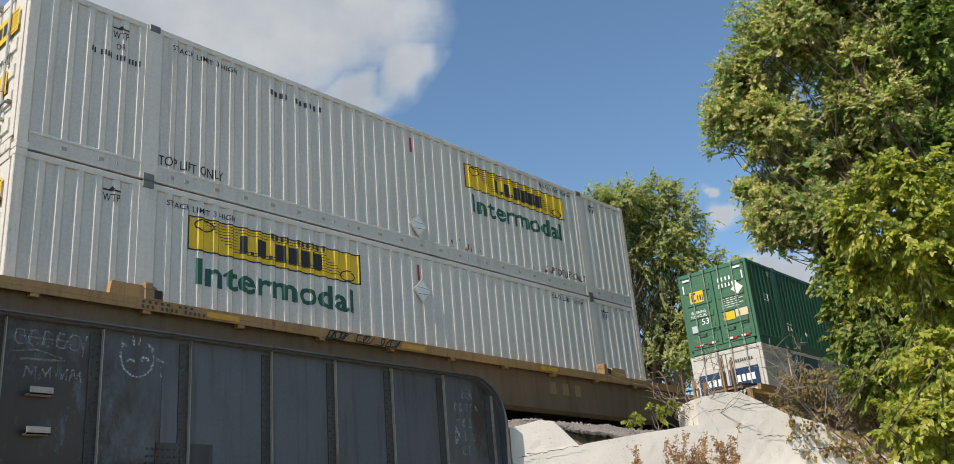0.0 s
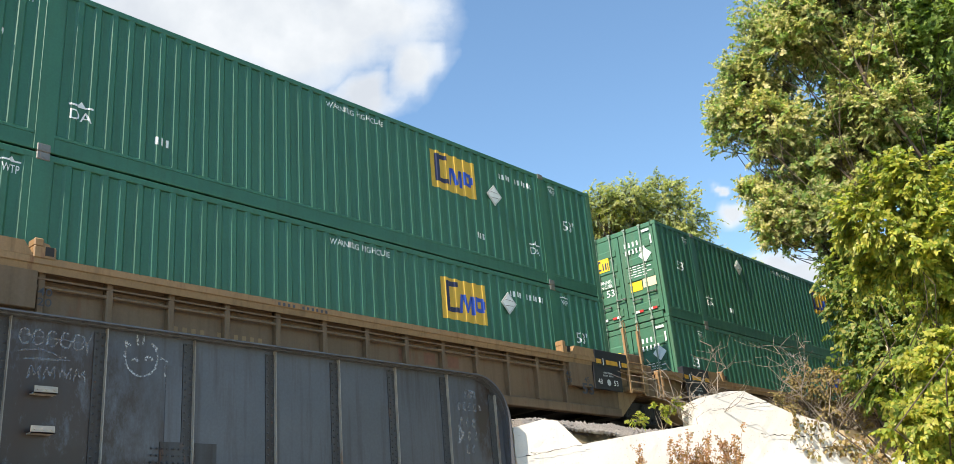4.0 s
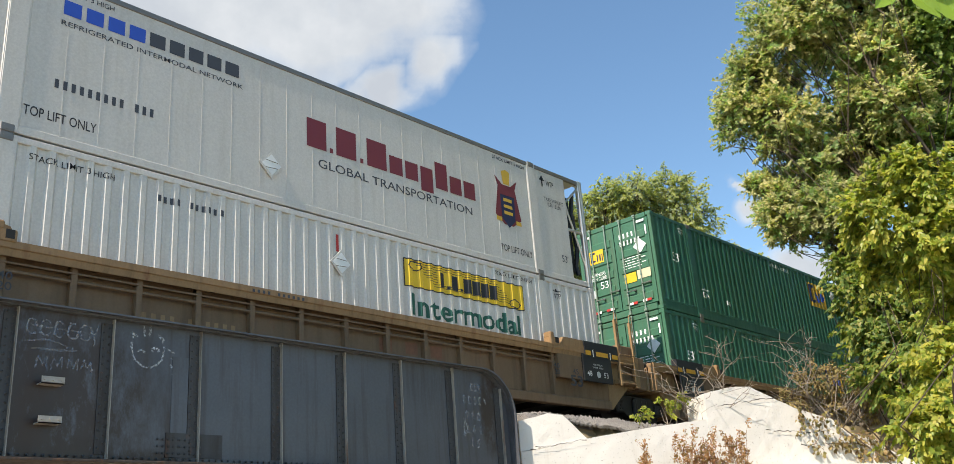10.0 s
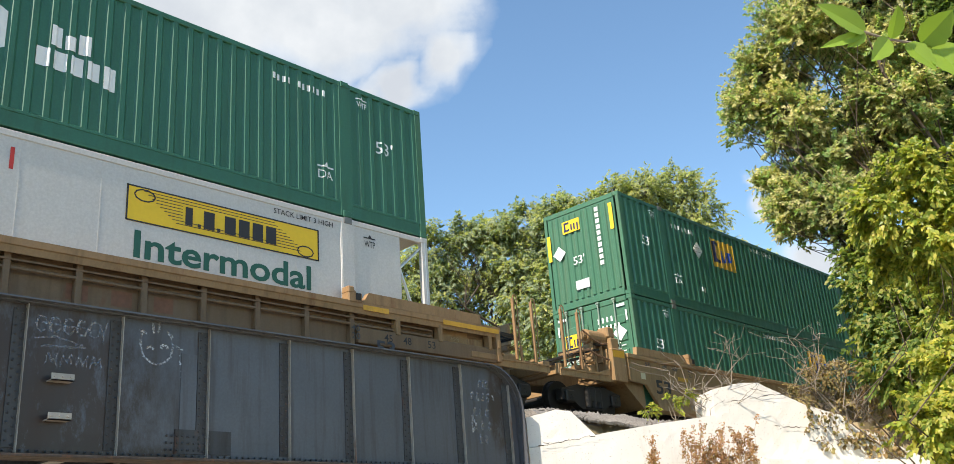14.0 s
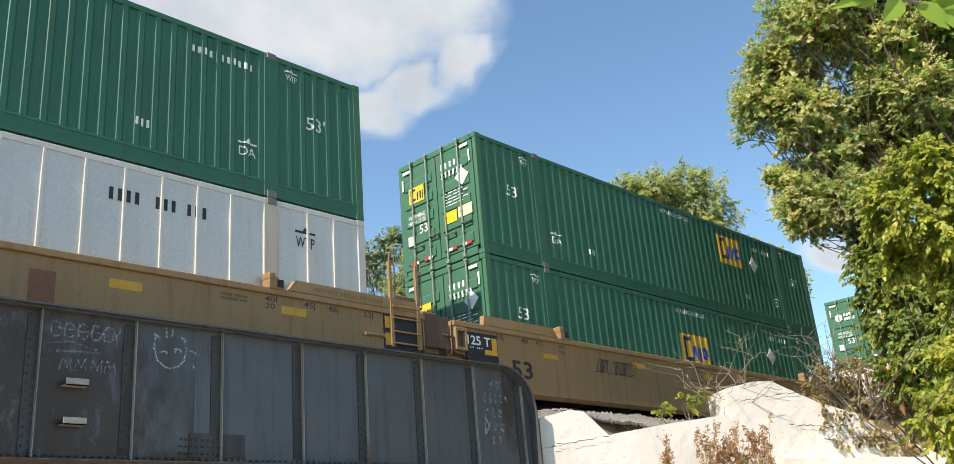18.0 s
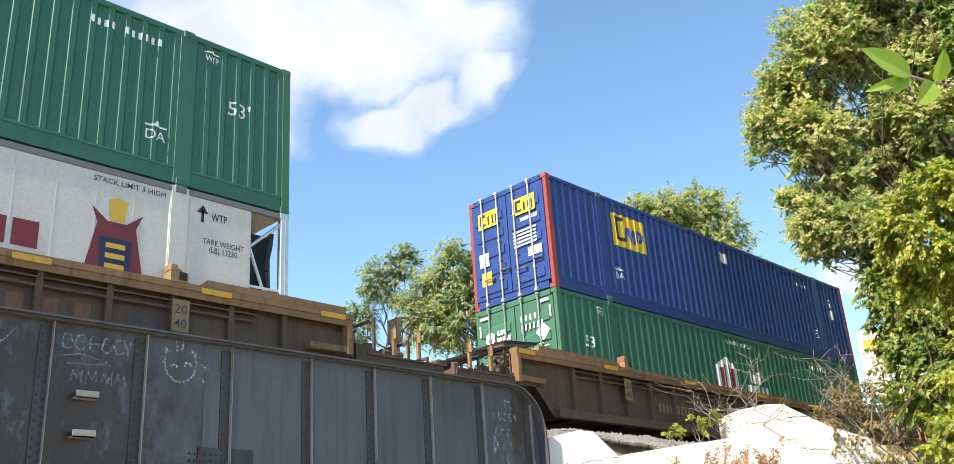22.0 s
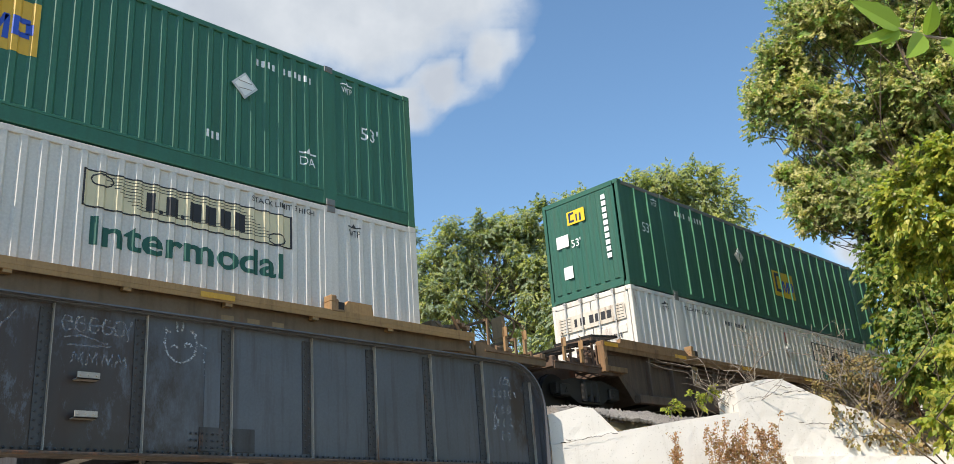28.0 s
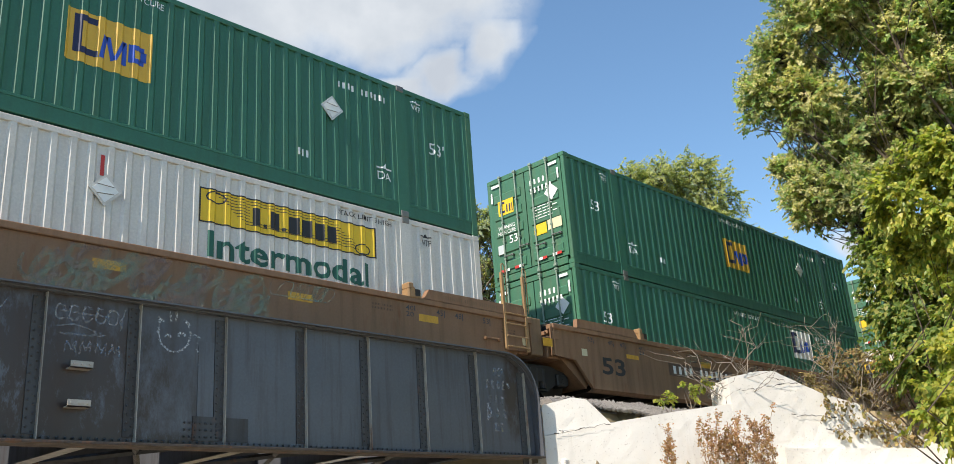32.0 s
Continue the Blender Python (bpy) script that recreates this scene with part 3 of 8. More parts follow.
    if kind in ("emp_front", "flat"):
        def ribbed(bm):
            box(bm, -0.012, NEAR + 0.15, 0.2, 0.03, -NEAR - 0.15, HIGH - 0.15)
        fw = part("front_wall", shared(("front_wall",), ribbed, door), door, box_)
        n, step = (7, 0.32) if kind == "flat" else (11, 0.205)
        rb = shared(("front_rib", step), lambda bm: prism(bm, [(-0.010, -step * 0.30), (-0.045, -step * 0.16), (-0.045, step * 0.16), (-0.010, step * 0.30)], "z", 0.24, HIGH - 0.2), door)
        for i in range(n):
            part("front_rib", rb, door, fw).matrix_basis = pose(0, (i - (n - 1) / 2) * step, 0)
    else:
        for nm, (u0, u1) in (("door", (-1.19, -0.012)), ("door", (0.012, 1.19))):
            leaf = part("door", shared(("door", u0), lambda bm: door_leaf(bm, u0, u1), door), door, box_)
            rb = shared(("door_rib", u0), lambda bm: prism(bm, [(-0.020, -0.13), (-0.050, -0.095), (-0.050, 0.095), (-0.020, 0.13)], "y", -u1 + 0.13, -u0 - 0.13), door)
            for z in (0.44, 0.90, 1.36, 1.82, 2.28):
                part("door_rib", rb, door, leaf).matrix_basis = pose(0, 0, z)
            for k, u in enumerate((u0 + 0.40, u1 - 0.26) if u0 < 0 else (u0 + 0.26, u1 - 0.40)):
                br = part("lock_bar", shared(("lock_bar",), lock_bar, GALV if kind not in ("emp", "hub") else BAR_GREEN), GALV, leaf, "galvanised lock bar")
                br.matrix_basis = pose(0, -u, 0)
                hd = part("lock_handle", shared(("lock_handle",), lock_handle, STEEL), STEEL, leaf)
                hd.matrix_basis = pose(0, -u, 0.05 if k else -0.08)
    return box_


def emblem(owner, x, z, kind, w=1.38, h=0.9, panel=GOLD):
    """A yellow square with three dark marks; x at its left edge, z at its top."""
    shapes(owner, "emblem_panel", [rect(x, z - h, x + w, z)], panel, kind, 0.005, "golden yellow emblem square")
    e = [rect(x + 0.12, z - 0.82 * h, x + 0.24, z - 0.08 * h), rect(x + 0.24, z - 0.20 * h, x + 0.48, z - 0.08 * h),
         rect(x + 0.24, z - 0.82 * h, x + 0.50, z - 0.70 * h)]
    shapes(owner, "emblem_mark", e, NAVY, kind, 0.009)
    b = [[(x + 0.52, z - 0.80 * h), (x + 0.60, z - 0.80 * h), (x + 0.66, z - 0.34 * h), (x + 0.58, z - 0.34 * h)],
         [(x + 0.62, z - 0.34 * h), (x + 0.70, z - 0.34 * h), (x + 0.78, z - 0.74 * h), (x + 0.72, z - 0.80 * h)],
         [(x + 0.74, z - 0.78 * h), (x + 0.88, z - 0.34 * h), (x + 0.96, z - 0.34 * h), (x + 0.80, z - 0.76 * h)],
         [(x + 0.88, z - 0.80 * h), (x + 0.97, z - 0.80 * h), (x + 0.97, z - 0.36 * h), (x + 0.90, z - 0.36 * h)],
         rect(x + 1.00, z - 0.70 * h, x + 1.09, z - 0.34 * h), rect(x + 1.09, z - 0.44 * h, x + 1.26, z - 0.34 * h),
         rect(x + 1.09, z - 0.70 * h, x + 1.26, z - 0.60 * h), rect(x + 1.20, z - 0.62 * h, x + 1.30, z - 0.42 * h)]
    shapes(owner, "emblem_mark", b, BLUE_INK, kind, 0.009)


def placard(owner, x, z, kind, mat=SILVER_CARD, r=0.26):
    """A flat diamond plate in a folded holder, standing off the wall."""
    bm = bmesh.new()
    prism(bm, [(x - r, z), (x, z - r), (x + r, z), (x, z + r)], "y", NEAR - 0.022, NEAR - 0.006)
    h = part("placard_holder", bm, mat, owner, "metal diamond placard holder")
    q = r * 0.78
    bm = bmesh.new()
    prism(bm, [(x - q, z), (x, z - q), (x + q, z), (x, z + q)], "y", NEAR - 0.027, NEAR - 0.021)
    part("placard", bm, WHITE_INK, h)
    bm = bmesh.new()
    for s in (-1, 1):
        rod(bm, (x - r * 0.5, NEAR - 0.030, z + s * r * 0.28), (x + r * 0.5, NEAR - 0.030, z + s * r * 0.22), 0.006, 4)
    part("clip", bm, STEEL, h)


def banner(owner, x, z, kind, panel=YELLOW, w=3.66, h=0.60):
    """The long yellow scroll with dark marks, and the word below it."""
    shapes(owner, "banner", [rect(x, z - h, x + w, z)], panel, kind, 0.005, "yellow scroll banner")
    edge = [rect(x, z - 0.025, x + w, z), rect(x, z - h, x + w, z - h + 0.025), rect(x, z - h, x + 0.03, z), rect(x + w - 0.03, z - h, x + w, z)]
    for i in range(9):
        zz = z - 0.07 - i * 0.052
        a = 0.28 + 0.07 * i
        if i < 2 or i > 6:
            edge.append(rect(x + a, zz, x + w - 0.95 + 0.07 * i, zz + 0.012))
        else:
            edge += [rect(x + a, zz, x + 0.95, zz + 0.012), rect(x + w - 0.95, zz, x + w - 0.95 + 0.08 * i, zz + 0.012)]
    for c, s in ((x + 0.30, 1), (x + w - 0.30, -1)):
        for k in range(10):
            a0, a1 = k * math.tau / 10, (k + 1) * math.tau / 10
            cz = z - 0.14 if s > 0 else z - h + 0.13
            edge.append([(c + 0.16 * math.cos(a0), cz + 0.085 * math.sin(a0)), (c + 0.16 * math.cos(a1), cz + 0.085 * math.sin(a1)),
                         (c + 0.185 * math.cos(a1), cz + 0.11 * math.sin(a1)), (c + 0.185 * math.cos(a0), cz + 0.11 * math.sin(a0))])
    shapes(owner, "banner_line", edge, INK, kind, 0.009)
    shapes(owner, "banner_mark", [rect(x + 1.0, z - 0.47, x + 1.13, z - 0.16), rect(x + 1.22, z - 0.47, x + 1.28, z - 0.41), rect(x + 1.33, z - 0.47, x + 1.53, z - 0.16),
                                   rect(x + 1.58, z - 0.47, x + 1.64, z - 0.41)] + [rect(x + 1.72 + 0.27 * i, z - 0.47, x + 1.93 + 0.27 * i, z - 0.16) for i in range(4)], INK, kind, 0.010)
    words(owner, "lettering", "Intermodal", x + 0.16, x + w - 0.18, z - h - 0.58, z - h - 0.13, DKGREEN_INK, kind, True)


def hexagon(owner, x, z, kind):
    """White hexagon with maroon bars, and white marks beside it."""
    pts = [(x + 0.545 + 0.655 * math.sin(a), z - 0.53 + 0.60 * math.cos(a)) for a in [i * math.tau / 6 for i in range(6)]]
    shapes(owner, "emblem_hexagon", [pts], WHITE_INK, kind, 0.005, "white hexagon emblem")
    c = x + 0.545
    hb = [rect(c - 0.34, z - 0.80, c - 0.22, z - 0.26), rect(c - 0.18, z - 0.90, c - 0.06, z - 0.17), rect(c + 0.06, z - 0.90, c + 0.18, z - 0.17),
          rect(c + 0.22, z - 0.80, c + 0.34, z - 0.26)]
    shapes(owner, "emblem_mark", hb, MAROON, kind, 0.009)
    g = [rect(x + 1.75, z - 0.55, x + 1.92, z - 0.20), rect(x + 1.97, z - 0.55, x + 2.13, z - 0.30), rect(x + 2.18, z - 0.55, x + 2.36, z - 0.20)]
    g += [rect(x + 1.55 + 0.26 * i, z - (0.94 if i < 4 else 1.02), x + 1.75 + 0.26 * i, z - 0.62) for i in range(5)]
    shapes(owner, "brand_mark", g, WHITE_INK, kind, 0.009)


def id_row(owner, x, z, kind, mat, h=0.13, w=1.25):
    shapes(owner, "serial_stencil", bars(x, x + w, z, z + h, (4, 6)), mat, kind, 0.008)


def lift_tip(owner, x, z, kind, mat, text="WTP", h=0.13):
    words(owner, "lettering", text, x, x + h * 2.0, z, z + h, mat, kind)
    shapes(owner, "arrow_mark", [rect(x - 0.02, z + h * 1.35, x + h * 2.1, z + h * 1.55), [(x + h * 0.7, z + h * 1.55), (x + h * 1.4, z + h * 1.55), (x + h * 1.05, z + h * 2.0)]], mat, kind)


def door_marks_green(b, hub=False):
    """Lettering, plates and reflective tape on a green door end."""
    end_flat(b, "reflective_tape", [rect(-1.10, 2.62, -0.84, 2.69), rect(-1.14, 2.22, -1.09, 2.50), rect(0.84, 2.62, 1.10, 2.69), rect(1.09, 2.22, 1.14, 2.50)], WHITE_INK)
    end_flat(b, "red_white_tape", [rect(u, 0.30, u + 0.14, 0.37) for u in (-0.98, -0.52, 0.40, 0.86)], REDTAPE)
    end_flat(b, "white_tape", [rect(u, 0.30, u + 0.14, 0.37) for u in (-0.84, -0.38, 0.26, 0.72)], WHITE_INK)
    if hub:
        end_flat(b, "emblem_hexagon", [[(-0.80 + 0.17 * math.sin(i * math.tau / 6), 2.12 + 0.17 * math.cos(i * math.tau / 6)) for i in range(6)]], WHITE_INK)
        end_flat(b, "brand_mark", [rect(-0.58 + 0.11 * i, 2.14, -0.50 + 0.11 * i, 2.26) for i in range(3)] + [rect(-0.58 + 0.09 * i, 1.97, -0.51 + 0.09 * i, 2.09) for i in range(5)], WHITE_INK)
    else:
        end_flat(b, "emblem_panel", [rect(-0.92, 1.80, -0.40, 2.20)], YELLOW, -0.058, "yellow emblem square")
        end_flat(b, "emblem_mark", [rect(-0.86, 1.86, -0.80, 2.16), rect(-0.80, 2.10, -0.69, 2.16), rect(-0.80, 1.86, -0.69, 1.92), rect(-0.64, 1.86, -0.60, 2.06), rect(-0.55, 1.86, -0.50, 2.06), rect(-0.46, 1.84, -0.43, 2.06)], NAVY, -0.061)
    end_flat(b, "serial_stencil", [rect(0.20 + 0.14 * i, 2.29, 0.255 + 0.14 * i, 2.43) for i in range(4)] + [rect(0.20 + 0.125 * i, 2.07, 0.25 + 0.125 * i, 2.21) for i in range(6)], WHITE_INK)
    end_flat(b, "placard", [[(0.86, 1.72), (1.08, 1.94), (0.86, 2.16), (0.64, 1.94)]], WHITE_INK, -0.066)
    end_flat(b, "data_stencil", [rect(0.22 + 0.16 * k, 1.66 - 0.075 * i, 0.33 + 0.16 * k + 0.03 * ((i + k) % 2), 1.683 - 0.075 * i) for i in range(5) for k in range(4 + i % 2)], WHITE_INK)
    end_words(b, "lettering", "WARNING\nHIGH CUBE", -0.98, -0.38, 1.28, 1.52, WHITE_INK)
    end_words(b, "lettering", "53'", -0.62, -0.28, 1.00, 1.22, WHITE_INK)
    end_flat(b, "weight_plate", [rect(0.66, 0.98, 1.10, 1.24)], CREAM, -0.062)
    end_flat(b, "warning_plate", [rect(0.22, 0.94, 0.62, 1.22)], YELLOW, -0.062)
    end_flat(b, "maker_plate", [rect(-1.02, 0.78, -0.82, 1.02)], SILVER_CARD, -0.062)


def door_marks_white(b, panel=YELLOW):
    end_flat(b, "banner", [rect(-1.08, 2.06, 1.08, 2.48)], panel, -0.058, "yellow banner across the doors")
    end_flat(b, "banner_mark", [rect(-0.55, 2.17, -0.46, 2.38), rect(-0.36, 2.17, -0.20, 2.38)] + [rect(-0.06 + 0.19 * i, 2.17, 0.08 + 0.19 * i, 2.38) for i in range(4)], INK, -0.061)
    end_flat(b, "banner_line", [rect(-1.04, 2.10 + 0.08 * i, -0.66, 2.115 + 0.08 * i) for i in range(5)] + [rect(0.78, 2.10 + 0.08 * i, 1.04, 2.115 + 0.08 * i) for i in range(5)], INK, -0.061)
    end_flat(b, "serial_stencil", [rect(0.35 + 0.10 * i, 1.62, 0.39 + 0.10 * i, 1.73) for i in range(6)], GREY_INK)
    end_flat(b, "warning_plate", [rect(0.52, 1.02, 0.86, 1.42)], YELLOW, -0.062)
    end_flat(b, "data_stencil", [rect(-0.86 + 0.14 * k, 1.20 - 0.08 * i, -0.76 + 0.14 * k, 1.222 - 0.08 * i) for i in range(4) for k in range(4)], GREY_INK)


def green_box(top, logo, dia, front=False, logo_panel=GOLD, lift_only=False):
    b = shell("emp_front" if front else "emp", top)
    k, ink = "corr", WHITE_INK
    emblem(b, logo[0], logo[1], k, panel=logo_panel)
    if dia:
        placard(b, dia[0], dia[1], k)
    words(b, "lettering", "WARNING HIGH CUBE", 7.4, 8.9, 2.58, 2.70, ink, k)
    for x, z in ((0.92, 1.55), (14.88, 1.58)):
        words(b, "lettering", "53'", x, x + 0.42, z, z + 0.28, ink, k)
    lift_tip(b, 1.50, 2.46, k, ink)
    lift_tip(b, 14.42, 2.46, k, ink)
    lift_tip(b, 2.40, 0.68, k, ink, "DA", 0.17)
    lift_tip(b, 13.45, 0.68, k, ink, "DA", 0.17)
    if lift_only:
        words(b, "lettering", "TOP LIFT ONLY", 12.8, 13.9, 0.70, 0.86, ink, k)
    shapes(b, "data_stencil", bars(11.55, 11.85, 0.68, 0.82, (3,)) + bars(3.8, 4.1, 0.66, 0.80, (3,)), ink, k)
    id_row(b, 12.5 if logo[0] > 6 else 2.6, 2.38, k, ink)
    if front:
        x = -0.062
        end_flat(b, "emblem_panel", [rect(-0.62, 2.16, -0.02, 2.52)], YELLOW, x)
        end_flat(b, "emblem_mark", [rect(-0.56, 2.21, -0.50, 2.48), rect(-0.50, 2.42, -0.38, 2.48), rect(-0.50, 2.21, -0.38, 2.27), rect(-0.33, 2.21, -0.28, 2.40), rect(-0.23, 2.21, -0.18, 2.40), rect(-0.12, 2.18, -0.07, 2.40)], NAVY, x - 0.003)
        end_flat(b, "warning_strip", [rect(-1.20, 1.5, -1.08, 2.25), rect(0.98, 1.85, 1.10, 2.60)], YELLOW, x)
        end_words(b, "lettering", "53'", -0.36, 0.02, 1.20, 1.44, WHITE_INK, False, x)
        end_flat(b, "placard", [[(-0.80, 1.42), (-0.58, 1.64), (-0.80, 1.86), (-1.02, 1.64)]], WHITE_INK, x - 0.01)
        end_flat(b, "serial_stencil", [rect(0.52, 2.5 - 0.17 * i, 0.64, 2.62 - 0.17 * i) for i in range(10)], WHITE_INK, x)
        end_flat(b, "data_plate", [rect(-0.36, 0.48, 0.10, 0.74)], SILVER_CARD, x)
    else:
        door_marks_green(b)
    return b


def rust_spots(owner, seed, kind):
    """Ragged rust blooms with short runs, along the foot of the side."""
    rng = random.Random(seed)
    blots = []
    for x in [rng.uniform(8.6, 13.4) for _ in range(2)]:
        for _ in range(9):
            cx, cz, r = x + rng.gauss(0, 0.30), 0.34 + abs(rng.gauss(0, 0.09)), rng.uniform(0.012, 0.038)
            blots.append([(cx + r * rng.uniform(0.5, 1.2) * math.cos(a * math.tau / 9), cz + r * rng.uniform(0.7, 2.4) * math.sin(a * math.tau / 9)) for a in range(9)])
    shapes(owner, "rust_stain", blots, RUST, kind, 0.005, "rust stains")


def white_box(top, kind="jbh", x=9.72, panel=YELLOW, dia=True):
    b = shell(kind, top)
    sect = FORMS[kind][0]
    banner(b, x, 2.50, sect, panel)
    if top:
        words(b, "lettering", "TOP LIFT ONLY", 2.24, 3.45, 0.36, 0.53, INK, sect)
        words(b, "lettering", "TOP LIFT ONLY", 12.75, 13.95, 0.36, 0.53, INK, sect)
        shapes(b, "slotted_strip", [rect(0.6 + 0.62 * i, 0.13, 0.92 + 0.62 * i, 0.19) for i in range(25) if not 1.7 < 0.6 + 0.62 * i < 2.3 and not 13.6 < 0.6 + 0.62 * i < 14.2], SLOT, sect, 0.006)
        rust_spots(b, int(x * 10) + len(RIDERS), sect)
    words(b, "lettering", "STACK LIMIT 3 HIGH", 2.40, 3.70, 2.56, 2.66, INK, sect)
    words(b, "lettering", "STACK LIMIT 3 HIGH", 12.45, 13.75, 2.62, 2.72, INK, sect)
    lift_tip(b, 1.35, 2.40, sect, INK)
    lift_tip(b, 14.5, 2.40, sect, INK)
    if top:
        words(b, "lettering", "OR", 1.42, 1.56, 2.20, 2.31, INK, sect)
        shapes(b, "lift_stencil", bars(1.0, 1.85, 2.00, 2.10, (2, 4, 3, 4)), INK, sect)
    id_row(b, 4.4, 2.40, sect, GREY_INK, 0.11)
    if dia and sect == "corr":
        placard(b, 8.1, 2.05 if not top else 0.58, sect, WHITE if kind == "jbh" else CREAM)
    shapes(b, "red_flash", [rect(8.02, 2.28, 8.08, 2.62)], REDTAPE, sect)
    door_marks_white(b, panel if panel is not CREAM else CREAM)
    if sect == "sheet":
        for i in range(10):
            xx = 2.22 + 1.19 * i
            part("seam", shared(("seam", i), lambda bm: box(bm, xx - 0.006, NEAR + 0.011, 0.17, xx + 0.006, NEAR + 0.02, HIGH - 0.13), PLATE), PLATE, b)
    return b


def rib_positions():
    out = []
    for a, n in ((0.14, 3), (2.24, 19), (LONG - 1.88, 3)):
        span = {0.14: 1.74, 2.24: LONG - 4.48}.get(a, 1.74)
        out += [a + span * i / n for i in range(1, n)]
    return out


def ribs(b, mat, r=0.018, w=0.025):
    me = shared(("rib", w), lambda bm: box(bm, -w, NEAR - r, 0.14, w, NEAR + 0.02, HIGH - 0.12, 0.006), mat)
    for x in rib_positions():
        part("rib", me, mat, b).matrix_basis = pose(x, 0, 0)


def silver_box(top, rib_mat):
    b = shell("silver", top)
    ribs(b, rib_mat)
    emblem(b, 3.20, 2.66, "sheet", 1.4, 1.0)
    lift_tip(b, 1.36, 2.10, "sheet", INK, "WTP", 0.2)
    lift_tip(b, 14.6, 2.10, "sheet", INK, "WTP", 0.2)
    words(b, "lettering", "53/102", 8.05, 8.45, 2.20, 2.34, INK, "sheet")
    shapes(b, "serial_stencil", bars(11.2, 11.75, 2.22, 2.42, (4,)) + bars(11.95, 12.9, 2.22, 2.42, (3, 3)), INK, "sheet")
    placard(b, 7.72, 1.36, "sheet", CREAM)
    end_flat(b, "serial_stencil", [rect(0.30 + 0.14 * i, 2.30, 0.36 + 0.14 * i, 2.46) for i in range(4)] + [rect(0.30 + 0.12 * i, 2.04, 0.35 + 0.12 * i, 2.18) for i in range(6)], GREY_INK)
    end_flat(b, "emblem_panel", [rect(-1.05, 1.9, -0.6, 2.3)], GOLD)
    return b


def flat_box():
    b = shell("flat", True)
    ribs(b, GREEN_EDGE, 0.03, 0.02)
    emblem(b, 7.92, 1.74, "sheet", 1.35, 0.84, YELLOW)
    placard(b, 5.91, 1.80, "sheet")
    for x in (0.92, 15.0):
        words(b, "lettering", "53'", x, x + 0.38, 1.60, 1.88, WHITE_INK, "sheet")
    id_row(b, 2.6, 2.40, "sheet", WHITE_INK, 0.15, 1.6)
    lift_tip(b, 1.5, 2.45, "sheet", WHITE_INK)
    lift_tip(b, 14.4, 2.45, "sheet", WHITE_INK)
    x = -0.062
    end_flat(b, "emblem_panel", [rect(-0.42, 2.06, 0.18, 2.44)], YELLOW, x)
    end_flat(b, "emblem_mark", [rect(-0.36, 2.12, -0.30, 2.40), rect(-0.30, 2.34, -0.18, 2.40), rect(-0.30, 2.12, -0.18, 2.18), rect(-0.12, 2.12, -0.07, 2.32), rect(0.0, 2.10, 0.06, 2.32)], NAVY, x - 0.003)
    end_words(b, "lettering", "53'", -0.36, -0.04, 1.42, 1.64, WHITE_INK, False, x)
    end_flat(b, "data_plate", [rect(-0.86, 1.50, -0.44, 1.84), rect(-0.70, 0.60, -0.40, 0.94)], WHITE_INK, x)
    end_flat(b, "serial_stencil", [rect(0.76, 2.44 - 0.18 * i, 0.90, 2.57 - 0.18 * i) for i in range(10)], WHITE_INK, x)
    return b


def crest(b, x, z, k):
    """A heraldic shield with supporters, in plain shapes."""
    shapes(b, "crest_mantle", [[(x, z - 1.2), (x + 0.15, z - 0.45), (x + 0.05, z - 0.2), (x + 0.3, z - 0.4), (x + 0.6, z - 0.4), (x + 0.85, z - 0.2), (x + 0.75, z - 0.45), (x + 0.9, z - 1.2), (x + 0.6, z - 1.4), (x + 0.3, z - 1.4)]], MAROON, k, 0.006, "maroon crest")
    shapes(b, "crest_shield", [[(x + 0.2, z - 0.66), (x + 0.7, z - 0.66), (x + 0.68, z - 1.25), (x + 0.45, z - 1.46), (x + 0.22, z - 1.25)]], NAVY, k, 0.010)
    shapes(b, "crest_gold", [[(x + 0.34, z - 0.38), (x + 0.56, z - 0.38), (x + 0.6, z - 0.05), (x + 0.45, z), (x + 0.3, z - 0.06)]] + [rect(x + 0.30, z - 0.82 - 0.16 * i, x + 0.60, z - 0.74 - 0.16 * i) for i in range(3)] + [rect(x + 0.02, z - 1.34, x + 0.2, z - 1.24), rect(x + 0.7, z - 1.34, x + 0.88, z - 1.24)], GOLD, k, 0.013)


